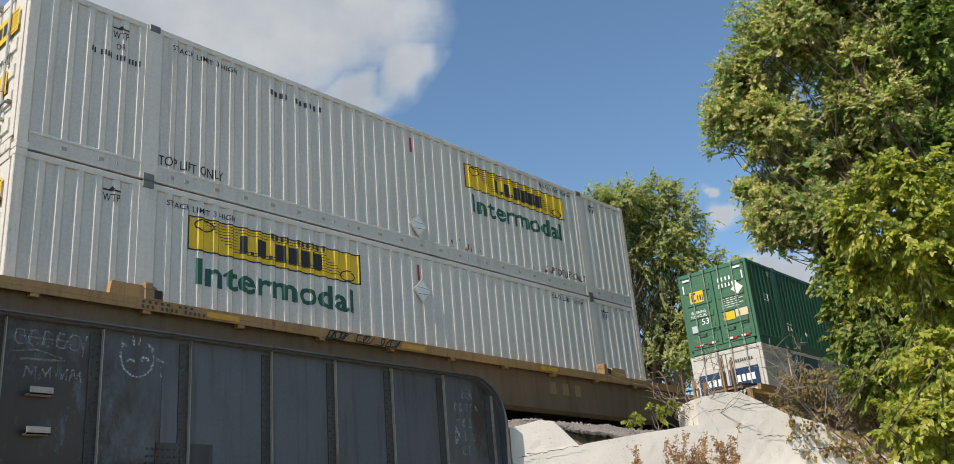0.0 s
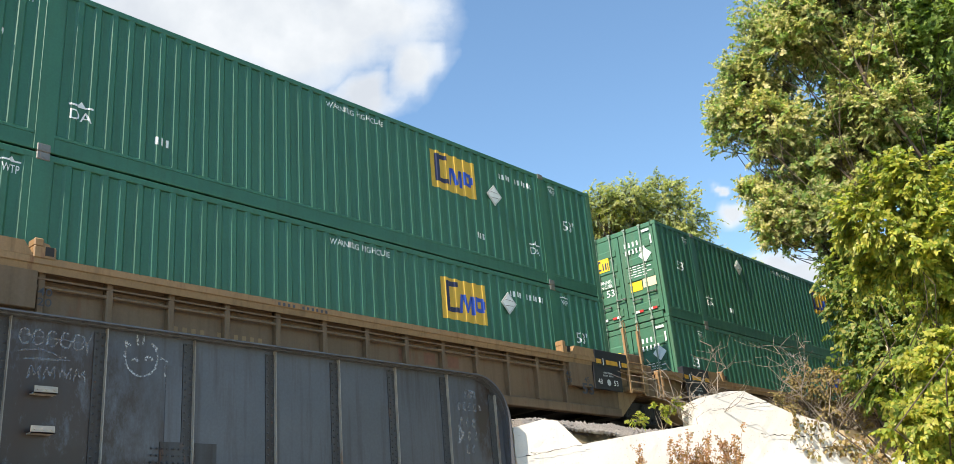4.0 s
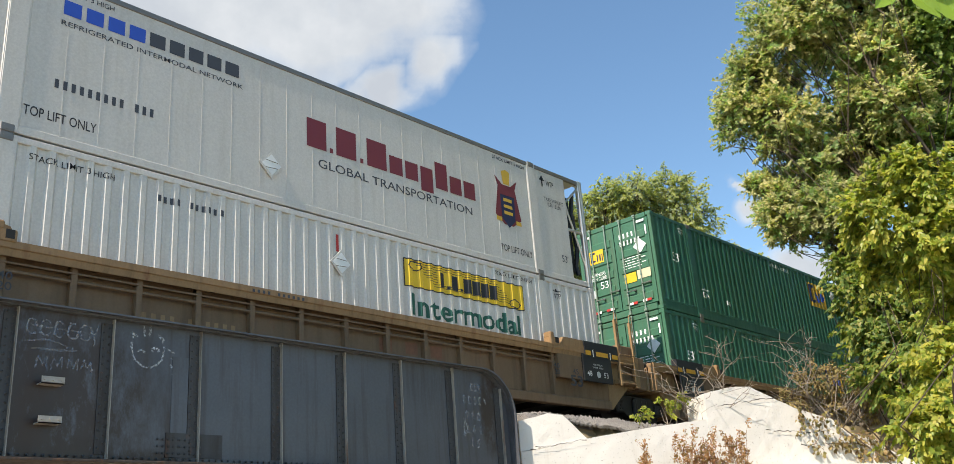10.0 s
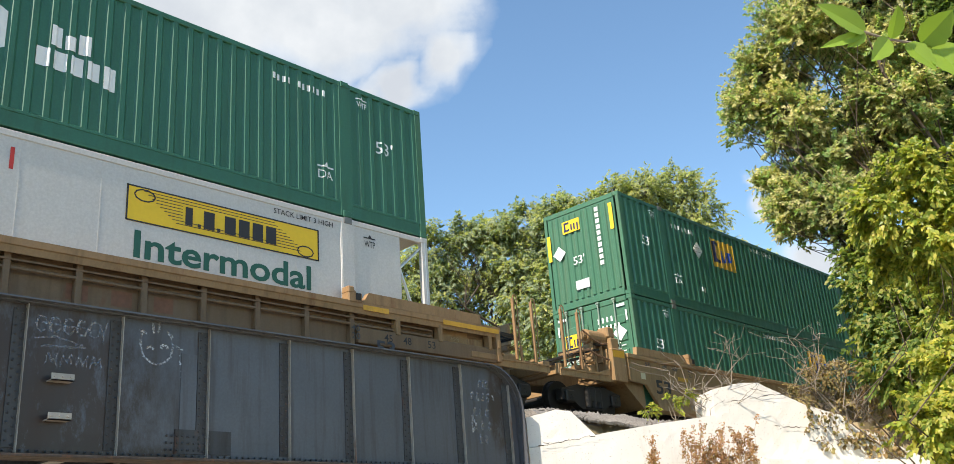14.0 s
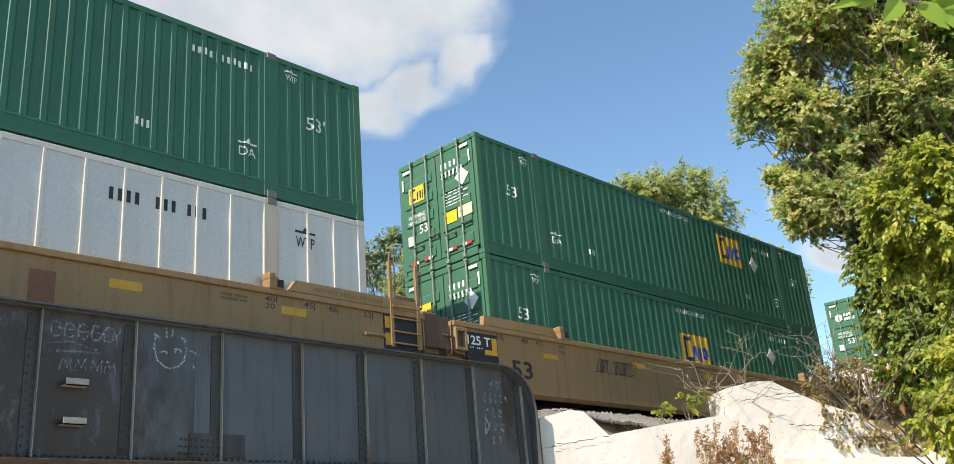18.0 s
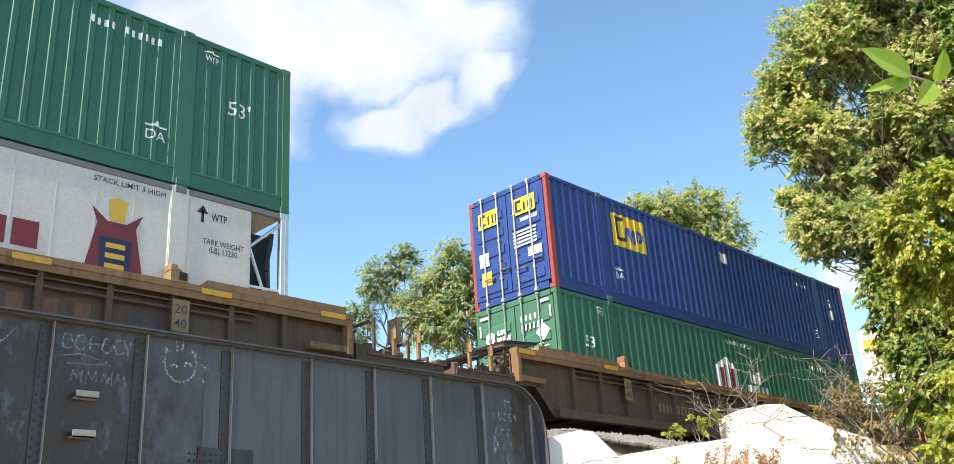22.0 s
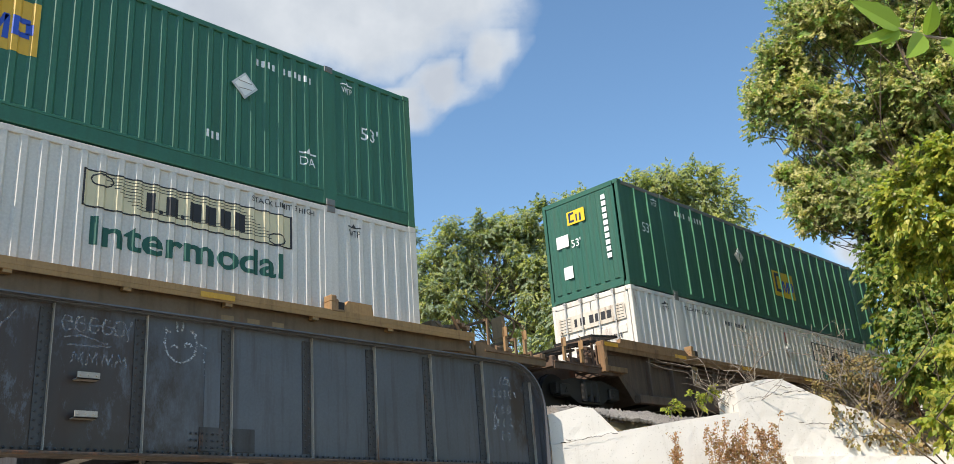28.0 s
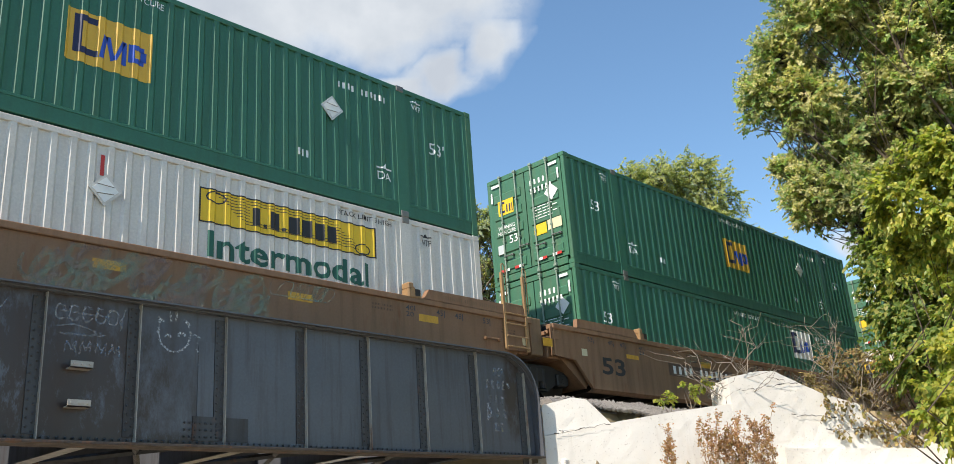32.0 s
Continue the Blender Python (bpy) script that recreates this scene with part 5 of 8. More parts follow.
def well_car(style, front, rear):
    """One well: front and rear are 'joint' (shared truck) or 'free' (own truck, coupler and platform)."""
    side, sill, endm, ribbed, label = WELLS[style]
    c = new("well_car")
    tagged(c, label, "railway car", "well cars of the train")
    x0, x1 = (-1.35 if front == "joint" else -0.90 if style == "smooth" else -1.80), LONG + (1.75 if style == "tan" and rear == "free" else 1.20)
    top = TOPS.get(style, 1.19)
    for s in (-1, 1):
        def wall(bm):
            ya, yb = (s * 1.335, s * 1.305) if ribbed else (s * 1.40, s * 1.34) if style == "low" else (s * 1.50, s * 1.43)
            prism(bm, [(x0, top - 0.09), (x1, top - 0.09), (x1, 0.50), (x1 - 0.75, 0.46), (x1 - 1.3, -0.14), (x0 + 1.3, -0.14), (x0 + 0.75, 0.46), (x0, 0.50)], "y", ya, yb)
            if ribbed:
                rod(bm, (x0 + 1.9, s * 1.42, 0.80), (x1 - 1.9, s * 1.42, 0.80), 0.028, 6)
                box(bm, x0 + 1.9, min(s * 1.38, s * 1.46), 0.90, x1 - 1.9, max(s * 1.38, s * 1.46), 0.925)
            else:
                prism(bm, [(s * 1.50, -0.14), (s * 1.44, -0.14), (s * 1.30, -0.20), (s * 1.40, -0.21)], "x", x0 + 1.3, x1 - 1.3)
                for a in (x0 + 0.02, x1 - 0.05):
                    box(bm, a, min(s * 1.49, s * 1.525), 0.50, a + 0.03, max(s * 1.49, s * 1.525), top - 0.1)

        def chord(bm):
            box(bm, x0, min(s * 1.335, s * 1.555), top - 0.11, x1, max(s * 1.335, s * 1.555), top, 0.012)
            if style == "low":
                prism(bm, [(s * 1.56, top), (s * 1.50, top), (s * 1.52, top - 0.17), (s * 1.545, top - 0.17)], "x", x0, x1)
                for i in range(10):
                    box(bm, 0.3 + 1.65 * i, min(s * 1.42, s * 1.535), top - 0.22, 0.42 + 1.65 * i, max(s * 1.42, s * 1.535), top - 0.15)
            if ribbed:
                prism(bm, [(s * 1.555, 1.19), (s * 1.50, 1.19), (s * 1.50, 0.98), (s * 1.515, 0.98)], "x", x0, x1)

        def foot(bm):
            box(bm, x0 + 1.3, min(s * 1.32, s * 1.50), -0.16, x1 - 1.3, max(s * 1.32, s * 1.50), 0.04, 0.015)
        if ribbed:
            ep = shared(("end_post", s, sill.name), lambda bm: (box(bm, 0.0, min(s * 1.36, s * 1.545), 0.46, 0.13, max(s * 1.36, s * 1.545), 1.10, 0.015), box(bm, 0.13, min(s * 1.36, s * 1.52), 0.50, 0.9, max(s * 1.36, s * 1.52), 0.62, 0.01), box(bm, 0.02, min(s * 1.545, s * 1.56), 0.74, 0.11, max(s * 1.545, s * 1.56), 0.92, 0.01)), sill)
            part("end_post", ep, sill, c).matrix_basis = pose(x0, 0, 0)
            part("end_post", ep, sill, c).matrix_basis = Matrix.Translation((x1, 0, 0)) @ Matrix.Diagonal((-1, 1, 1, 1))
        part("side_plate", shared(("side_plate", ribbed, style, x0, x1, s), wall, side), side, c)
        part("top_sill", shared(("top_sill", style, x0, x1, s), chord, sill), sill, c, "ochre top sill" if ribbed else "")
        if ribbed:
            part("bottom_sill", shared(("bottom_sill", style, x0, x1, s), foot, side), side, c)
            rb = shared(("upright_rib", style, s), lambda bm: box(bm, -0.05, min(s * 1.32, s * 1.45), 0.04, 0.05, max(s * 1.32, s * 1.45), 1.08, 0.012), side)
            half = 8 if style == "dark" else 6
            for i in range(-half, half + 1):
                part("upright_rib", rb, side, c).matrix_basis = pose(LONG / 2 + 0.99 * i, 0, 0)
        for k, (ga, gb) in enumerate(GUIDES.get(style, ())):
            if style == "tan" and (front, rear)[k] == "free":
                ga, gb = ((-1.17, 1.95), (14.20, 17.32))[k]
            gh = 0.11 if style == "dark" else 0.20
            out = [(ga, top), (ga + (0.03 if k == 0 else 0.14), top + gh), (gb - (0.14 if k == 0 else 0.03), top + gh), (gb, top)]
            gd = shared(("guide_rail", style, k, s, ga, gb), lambda bm: (prism(bm, out, "y", s * 1.44, s * 1.556), prism(bm, [(s * 1.44, top), (s * 1.36, top), (s * 1.36, top + 0.03), (s * 1.44, top + gh - 0.03)], "x", ga + 0.15, gb - 0.15)), sill)
            part("guide_rail", gd, sill, c)
        ps = shared(("post_guide", s), lambda bm: (box(bm, -0.16, min(s * 1.36, s * 1.57), -0.03, 0.16, max(s * 1.36, s * 1.57), 0.16, 0.02), box(bm, -0.16, min(s * 1.36, s * 1.57), 0.14, -0.02, max(s * 1.36, s * 1.57), 0.27, 0.02), prism(bm, [(-0.03, 0.14), (-0.03, 0.27), (0.10, 0.24), (0.16, 0.14)], "y", s * 1.36, s * 1.44)), SILL)
        # The slot is a solid dark block; the shade of an opening is its colour.
        slot = shared(("guide_slot", s), lambda bm: box(bm, 0.0, min(s * 1.50, s * 1.576), 0.02, 0.12, max(s * 1.50, s * 1.576), 0.15), GRIME)
        for x in (2.10, LONG - 2.14):
            pg = part("post_guide", ps, SILL, c, "ochre post guide")
            pg.matrix_basis = pose(x, 0, top)
            part("guide_slot", slot, GRIME, pg)
    cm = shared(("cross_member",), lambda bm: box(bm, 0, -1.34, -0.16, 0.5, 1.34, -0.02, 0.01), GRIME)
    for x in np.arange(0.1, LONG - 0.4, 1.95):
        part("cross_member", cm, GRIME, c).matrix_basis = pose(x, 0, 0)
    # ends
    for end, kind in ((0, front), (1, rear)):
        flip = Matrix.Translation((LONG, 0, 0)) @ Matrix.Diagonal((-1, 1, 1, 1)) if end else Matrix.Identity(4)
        reach = -1.72 if kind == "joint" else -3.45

        def bolster(bm):
            box(bm, -1.40, -1.36, 0.46, -0.92, 1.36, top - 0.25, 0.03)
            prism(bm, [(-0.95, 0.5), (-0.95, top - 0.17), (-0.10, top - 0.17), (-0.04, -0.02), (-0.10, -0.12), (-0.16, -0.10)], "y", -1.34, 1.34)

        def stub(bm):
            box(bm, reach, -0.34, 0.40, -1.30, 0.34, 0.80, 0.03)
            if kind == "free":
                box(bm, reach - 0.05, -1.40, 0.44, reach + 0.10, 1.40, 0.70, 0.02)
                for y in (-1.42, 1.34):
                    prism(bm, [(reach, 0.42), (-1.35, 0.42), (-1.35, 0.74), (-1.70, 0.70), (-1.95, 0.62), (reach, 0.57)], "y", y, y + 0.06)
                    box(bm, reach, y - 0.03, 0.555, -1.60, y + 0.09, 0.585)
                rod(bm, (-2.60, -1.15, 0.70), (-2.15, -1.15, 0.70), 0.10, 10)
                box(bm, -2.0, -1.20, 0.50, -1.75, -0.85, 0.86, 0.02)
                for x, h in ((-3.2, 0.74), (-2.72, 0.98), (-1.9, 1.30)):
                    for y in (-1.28, -0.22):
                        box(bm, x, y - 0.02, 0.5, x + 0.05, y + 0.02, h)
                    box(bm, x, -1.28, h - 0.05, x + 0.05, -0.22, h)
        part("end_bolster", shared(("end_bolster", top, endm.name), bolster, endm), endm, c).matrix_basis = flip
        part("draft_sill", shared(("draft_sill", kind, endm.name), stub, endm if kind == "free" else GRIME), GRIME, c).matrix_basis = flip
        part("air_gear", shared(("air_gear", endm.name), air_gear, endm), endm, c, "brown brake valves and cylinder").matrix_basis = flip
        for y, s in ((-0.9, 0.3), (-0.5, 0.22), (-1.15, 0.16)):
            part("air_hose", shared(("air_hose", y), lambda bm: air_hose(bm, y, s), GRIME), GRIME, c, "black air hose").matrix_basis = flip
        gm = shared(("end_grating",), grating, GRIME)
        if kind == "joint":
            panels = ((-1.20, top + 0.04, 0),)
        elif not end:
            panels = ((-3.55, 0.70, -13), (-2.72, 1.02, -12), (-1.86, 1.34, -5))
        else:
            panels = {"tan": ((-2.55, 1.30, -3), (-1.80, 1.36, -2)), "smooth": ((-2.55, 1.30, -3),), "brown": ((-2.55, 1.30, -3),), "teal": ((-2.20, 1.12, -4),)}.get(style, ())
        for gx, gz, tilt in panels:
            part("end_grating", gm, GRIME, c, "dark steel walkway grating").matrix_basis = flip @ pose(gx, -0.75, gz + (top - 1.19 - (0.15 if end else 0.0) if kind == "free" else 0.0), 0, tilt, 0)
        hr = shared(("hand_rail", endm.name), hand_rail, SILL if style in ("tan", "smooth", "low") else WELL_RUST)
        sp = shared(("short_post",), short_post, SILL)
        for x, y, me in (((-2.60, -1.40, hr), (-3.22, -1.40, hr), (-3.22, 1.40, hr)) if kind == "free" and style in ("tan", "smooth", "brown") else ((-2.45, -1.40, sp), (-3.05, -1.40, sp), (-3.05, 1.40, sp)) if kind == "free" else ()):
            part("hand_rail", me, SILL, c, "hoop-topped grab post").matrix_basis = flip @ pose(x + (0.2 if end else 0), y, 0.62) @ (Matrix.Diagonal((-1, 1, 1, 1)) if end else Matrix.Identity(4))
        if kind == "free":
            truck(c, LONG + 1.95 if end else -1.95)
            part("coupler", shared(("coupler",), lambda bm: (box(bm, -3.82, -0.11, 0.28, -3.2, 0.11, 0.52, 0.03), box(bm, -3.88, -0.18, 0.22, -3.62, 0.16, 0.58, 0.04)), GRIME), GRIME, c).matrix_basis = flip
            if end:
                bw = part("brake_housing", shared(("brake_housing",), lambda bm: (box(bm, -0.05, -0.17, -0.24, 0.05, 0.17, 0.26, 0.02), box(bm, -0.04, -0.1, -0.75, 0.04, 0.1, -0.2)), SILL), SILL, c)
                bw.matrix_basis = pose(LONG + 3.0, -0.55, 1.38)
                part("brake_wheel", shared(("brake_wheel",), brake_wheel, WELL_RUST), WELL_RUST, bw, "red-brown spoked hand wheel").matrix_basis = pose(0.22, 0, 0.05)
            tank = part("air_reservoir", shared(("air_reservoir",), lambda bm: rod(bm, (-2.3, 0.62, 1.0), (-1.6, 0.62, 1.0), 0.16, 14), GRIME), GRIME, c)
            tank.matrix_basis = flip
        elif end == 0:
            truck(c, -1.62)
        if end and kind == "joint" and style != "dark":
            # ladder with hooped posts, and the box over the shared truck
            def stile(bm):
                box(bm, -0.035, -1.57, 0.45, 0.035, -1.51, 2.10, 0.005)
                tube(bm, [(0, -1.54, 2.05), (0.02, -1.54, 2.28), (0.07, -1.54, 2.31), (0.12, -1.54, 2.24), (0.12, -1.54, 1.3)], 0.012)
            x = LONG + 0.36
            st = shared(("ladder_stile",), stile, WELL_TAN)
            for dx in (0.0, 0.66):
                part("ladder_stile", st, WELL_TAN, c, "ochre ladder post with a hooped top").matrix_basis = pose(x + dx, 0, 0)
            rg = shared(("ladder_rung",), lambda bm: rod(bm, (0, -1.585, 0), (0.66, -1.585, 0), 0.016, 6), WELL_TAN)
            for z in (0.52, 0.74, 1.0, 1.22):
                part("ladder_rung", rg, WELL_TAN, c).matrix_basis = pose(x, 0, z)
            part("access_box", shared(("access_box",), lambda bm: (box(bm, LONG + 1.22, -1.45, 0.45, LONG + 1.62, -1.05, 1.27, 0.02), box(bm, LONG + 0.55, -1.40, 0.60, LONG + 1.2, -1.10, 1.52, 0.02)), WELL_BROWN), WELL_BROWN, c, "brown steel box over the truck")
    # markings
    if style == "tan":
        for a, b, ta, tb, l, r in ((-0.10, 1.05, -0.21, 1.17, "53", "48"), (15.0, 16.13, 15.10, 16.46, "48", "53")):
            if (front if a < 1 else rear) == "free":
                open_end(c, a > 1, side, sill)
                continue
            bm = bmesh.new()
            box(bm, a, -1.562, 0.44, b, -1.51, 1.08, 0.004)
            box(bm, ta, -1.566, 1.02, tb, -1.40, 1.395, 0.01)
            part("black_panel", bm, BLACK, c, "black stencil panel")
            flank(c, "white_tick", [rect(ta + 0.30, 1.03, ta + 0.335, 1.20), rect(tb - 0.36, 1.03, tb - 0.325, 1.20)], WHITE_INK, -1.572)
            flank_words(c, l, a + 0.12, a + 0.30, 0.56, 0.69, WHITE_INK, -1.566)
            flank_words(c, r, b - 0.36, b - 0.18, 0.56, 0.69, WHITE_INK, -1.566)
            flank(c, "round_mark", [[((a + b) / 2 + 0.08 * math.cos(i * math.tau / 10), 0.62 + 0.08 * math.sin(i * math.tau / 10)) for i in range(10)]], SILVER_CARD, -1.566)
            flank(c, "amber_stripe", [rect(ta + 0.44, 1.06, ta + 0.92, 1.17), rect(ta + 0.02, 1.06, ta + 0.24, 1.17), rect(tb - 0.26, 1.06, tb - 0.02, 1.17)], AMBER, -1.570)
            flank(c, "data_stencil", bars(a + 0.35, b - 0.35, 0.76, 0.80, (6, 5)) + bars(a + 0.38, b - 0.38, 0.83, 0.87, (4, 6)), SILVER_CARD, -1.566)
            bm = bmesh.new()
            box(bm, (b if a < 1 else 14.10), -1.52, 0.45, (2.05 if a < 1 else a), -1.40, 1.0, 0.01)
            part("end_panel", bm, side, c)
        for x, t in ((2.06, "40\n20"), (1.35, "45"), (13.93, "40\n20"), (14.62, "45")):
            if t == "45" and (front if x < 5 else rear) == "free":
                continue
            flank_words(c, t, x, x + 0.2, 0.50 if len(t) > 2 else 0.56, 0.76 if len(t) > 2 else 0.69, GREY_INK, -1.526)
        flank(c, "mark_stencil", bars(4.2, 5.9, 0.34, 0.54, (4, 6)), WELL_TAN, -1.339)
        flank(c, "faded_block", bars(8.85, 10.85, 0.50, 0.74, (3,)), WELL_RED, -1.339)
        flank_words(c, "53", 14.50, 14.96, 0.28, 0.54, GREY_INK, -1.524, True)
        flank(c, "sill_row", bars(6.0, 7.1, 1.095, 1.15, (4, 6)), GREY_INK, -1.560)
    elif style == "dark":
        for x in (-1.75, 1.16, 4.50, 8.2, 11.6, LONG - 1.75, LONG + 0.5):
            flank(c, "amber_stripe", [rect(x, 1.07, x + 0.52, 1.16)], AMBER, -1.560)
        for x in (2.06, LONG - 2.06):
            flank(c, "stencil_patch", [rect(x - 0.14, 0.42, x + 0.14, 0.92)], WELL_TAN, -1.520)
            flank_words(c, "20", x - 0.10, x + 0.10, 0.70, 0.84, GREY_INK, -1.524)
            flank_words(c, "40", x - 0.10, x + 0.10, 0.48, 0.62, GREY_INK, -1.524)
        flank_words(c, "53", 13.38, 13.88, 0.42, 0.70, GREY_INK, -1.341, True)
        flank(c, "faded_block", bars(11.6, 13.0, 0.42, 0.68, (3,)), WELL_RED, -1.339)
        flank(c, "mark_stencil", bars(3.5, 5.3, 0.30, 0.52, (4, 6)), WELL_TAN, -1.339)
    elif style == "low":
        for x in (3.0, 7.2, 11.4):
            flank(c, "amber_stripe", [rect(x, top - 0.14, x + 0.6, top - 0.05)], AMBER, -1.566)
        flank(c, "mark_stencil", bars(1.9, 3.0, top - 0.15, top - 0.10, (3, 4, 5)) + bars(1.9, 2.8, top - 0.07, top - 0.03, (5, 3)), GREY_INK, -1.566)
        if not RIDERS:
            spray(c, 21, 5.3, 6.9, top - 0.16, top - 0.03, INK, 9, -1.566, 0.012)
        flank(c, "faded_mark", bars(11.8, 13.2, 0.25, 0.52, (3,)), WELL_TAN, -1.406)
    elif style == "teal":
        flank(c, "serial_stencil", bars(7.4, 9.1, 0.50, 0.68, (3, 5)), GREY_INK, -1.508)
        for x in (3.2, 6.6, 9.4, 12.6):
            flank(c, "amber_patch", [rect(x, 0.60, x + 0.5, 0.70)], AMBER, -1.506)
        flank(c, "amber_patch", [rect(16.55, 0.52, 17.05, 0.64), rect(15.2, 0.42, 15.75, 0.54)], AMBER, -1.510)
        flank(c, "sticker", [rect(17.14, 0.56, 17.32, 0.76)], WHITE_INK, -1.530)
        bm = bmesh.new()
        box(bm, 15.52, -1.508, 0.30, 17.35, -1.44, 0.90, 0.01)
        part("end_panel", bm, WELL_DARK, c, "sooty brown end panel")
        bm = bmesh.new()
        box(bm, -1.24, -1.508, 0.42, -0.49, -1.44, 0.90, 0.01)
        part("end_panel", bm, WELL_DARK, c, "sooty brown end panel")
        flank(c, "amber_patch", [rect(-1.20, 0.58, -0.71, 0.69)], AMBER, -1.512)
        flank(c, "amber_patch", [rect(0.79, 0.60, 1.29, 0.68)], AMBER, -1.506)
        flank(c, "serial_stencil", bars(2.94, 4.42, 0.73, 0.80, (4, 6)), GREY_INK, -1.508)
        bm = bmesh.new()
        box(bm, -1.95, -1.53, 0.60, -1.70, -1.50, 0.81, 0.006)
        part("sign_plate", bm, WHITE_INK, c, "small white sign plate")
        spray(c, 31, 0.2, 2.2, 0.30, 0.75, GRAF_PINK, 8, -1.512, 0.05)
        spray(c, 32, 12.6, 15.2, 0.20, 0.75, GRAF_PINK, 10, -1.512, 0.05)
    else:
        for x in (1.36, 4.7, 7.9, 11.2, 14.14):
            flank(c, "amber_patch", [rect(x, 0.68 if x < 2 else 0.76, x + 0.50, 0.78 if x < 2 else 0.90)], AMBER, -1.506)
        for x, t in ((-0.10, "53"), (0.67, "48"), (1.14, "45"), (15.88, "53"), (15.10, "48"), (14.60, "45")):
            flank_words(c, t, x, x + 0.18, 0.93, 1.04, GREY_INK, -1.506)
            flank(c, "index_bar", [rect(x + 0.20, 0.90, x + 0.222, 1.04)], GREY_INK, -1.506)
        for x in (1.92, 13.82):
            flank_words(c, "40\n20", x, x + 0.19, 0.82, 1.03, GREY_INK, -1.506)
            flank(c, "index_bar", [rect(x + 0.21, 0.94, x + 0.232, 1.04)], GREY_INK, -1.506)
        flank(c, "clearance_stencil", bars(14.75, 16.3, top + 0.06, top + 0.13, (9, 6, 9)), WELL_BROWN, -1.560)
        flank(c, "data_stencil", bars(13.0, 13.5, 0.86, 0.90, (9, 4)) + bars(13.0, 13.5, 0.93, 0.97, (6, 7)) + bars(16.4, 16.85, 0.80, 0.83, (5, 5)) + bars(16.4, 16.85, 0.86, 0.89, (7, 3)), WELL_DARK, -1.506)
        bm = bmesh.new()
        rod(bm, (15.88, -1.56, 0.63), (16.32, -1.56, 0.63), 0.018, 6)
        for x in (15.90, 16.30):
            box(bm, x - 0.03, -1.565, 0.60, x + 0.03, -1.495, 0.66)
        part("grab_iron", bm, side, c)
        flank(c, "sticker", [rect(-0.36, 0.58, -0.16, 0.74), rect(17.05, 0.60, 17.18, 0.76)], CREAM, -1.506)
        if style == "smooth":
            bm = bmesh.new()
            box(bm, 17.34, -1.54, 0.55, 17.98, -1.50, 1.19, 0.01)
            if rear == "free":
                part("sign_board", bm, WELL_DARK, c, "dark data board with yellow top")
                flank(c, "amber_patch", [rect(17.38, 0.94, 17.94, 1.16)], AMBER, -1.544)
                flank(c, "data_stencil", [rect(17.40, 0.60 + 0.11 * k, 17.62 + 0.3 * (k % 2), 0.604 + 0.11 * k + 0.08) for k in range(3)], GREY_INK, -1.544)
            else:
                part("end_panel", bm, WELL_DARK, c, "dark end panel")
                bm = bmesh.new()
                box(bm, 16.34, -1.522, 0.30, 17.24, -1.500, 1.10, 0.006)
                part("sign_board", bm, BLACK, c, "black sign board with two amber squares")
                flank(c, "amber_patch", [rect(16.36, 0.80, 16.59, 1.02), rect(16.36, 0.48, 16.59, 0.71)], AMBER, -1.526)
            if front == "free":
                bm = bmesh.new()
                box(bm, -1.50, -1.52, 0.44, -0.95, -0.95, 1.24, 0.02)
                box(bm, -1.40, -1.45, 1.24, -1.08, -1.05, 1.52, 0.02)
                box(bm, -1.44, -1.42, 1.52, -1.16, -1.10, 1.79, 0.03)
                part("valve_box", bm, WELL_TAN, c, "ochre steel valve box")
                flank(c, "amber_patch", [rect(-1.48, 1.02, -1.0, 1.19)], AMBER, -1.524)
                bm = bmesh.new()
                rod(bm, (-2.10, -1.18, 1.52), (-1.42, -1.18, 1.52), 0.17, 16)
                rod(bm, (-2.24, -1.18, 1.52), (-2.10, -1.18, 1.52), 0.10, 12)
                for x in (-1.95, -1.60):
                    box(bm, x - 0.03, -1.30, 0.9, x + 0.03, -1.06, 1.40, 0.01)
                part("brake_cylinder", bm, WELL_TAN, c, "ochre brake cylinder")
                bm = bmesh.new()
                tube(bm, [(-2.30, -1.30, 1.62), (-2.0, -1.38, 1.40), (-1.75, -1.40, 1.32), (-1.50, -1.40, 1.36)], 0.022)
                tube(bm, [(-2.75, -1.30, 1.02), (-2.30, -1.42, 1.12), (-1.95, -1.42, 1.02), (-1.55, -1.44, 0.95)], 0.028)
                part("brake_pipe", bm, WELL_RUST, c)
                flank_words(c, "53", 0.26, 0.95, 0.26, 0.62, INK, -1.506, True)
            else:
                bm = bmesh.new()
                box(bm, -1.02, -1.545, 0.38, -0.12, -1.50, 0.98, 0.008)
                part("sign_board", bm, BLACK, c, "black sign board")
                flank_words(c, "125 T", -1.0, -0.34, 0.72, 0.91, WHITE_INK, -1.549, True)
                flank(c, "data_stencil", bars(-0.94, -0.56, 0.65, 0.68, (2, 3)), WHITE_INK, -1.549)
                flank(c, "amber_patch", [rect(-0.52, 0.55, -0.15, 0.65), rect(-0.30, 0.655, -0.15, 0.91)], AMBER, -1.550)
                bm = bmesh.new()
                for x0, x1, z0, z1 in ((-1.36, -1.30, 0.56, 1.02), (-1.10, -1.04, 0.56, 1.02), (-1.30, -1.10, 0.56, 0.63), (-1.30, -1.10, 0.95, 1.02)):
                    box(bm, x0, -1.60, z0, x1, -1.50, z1, 0.008)
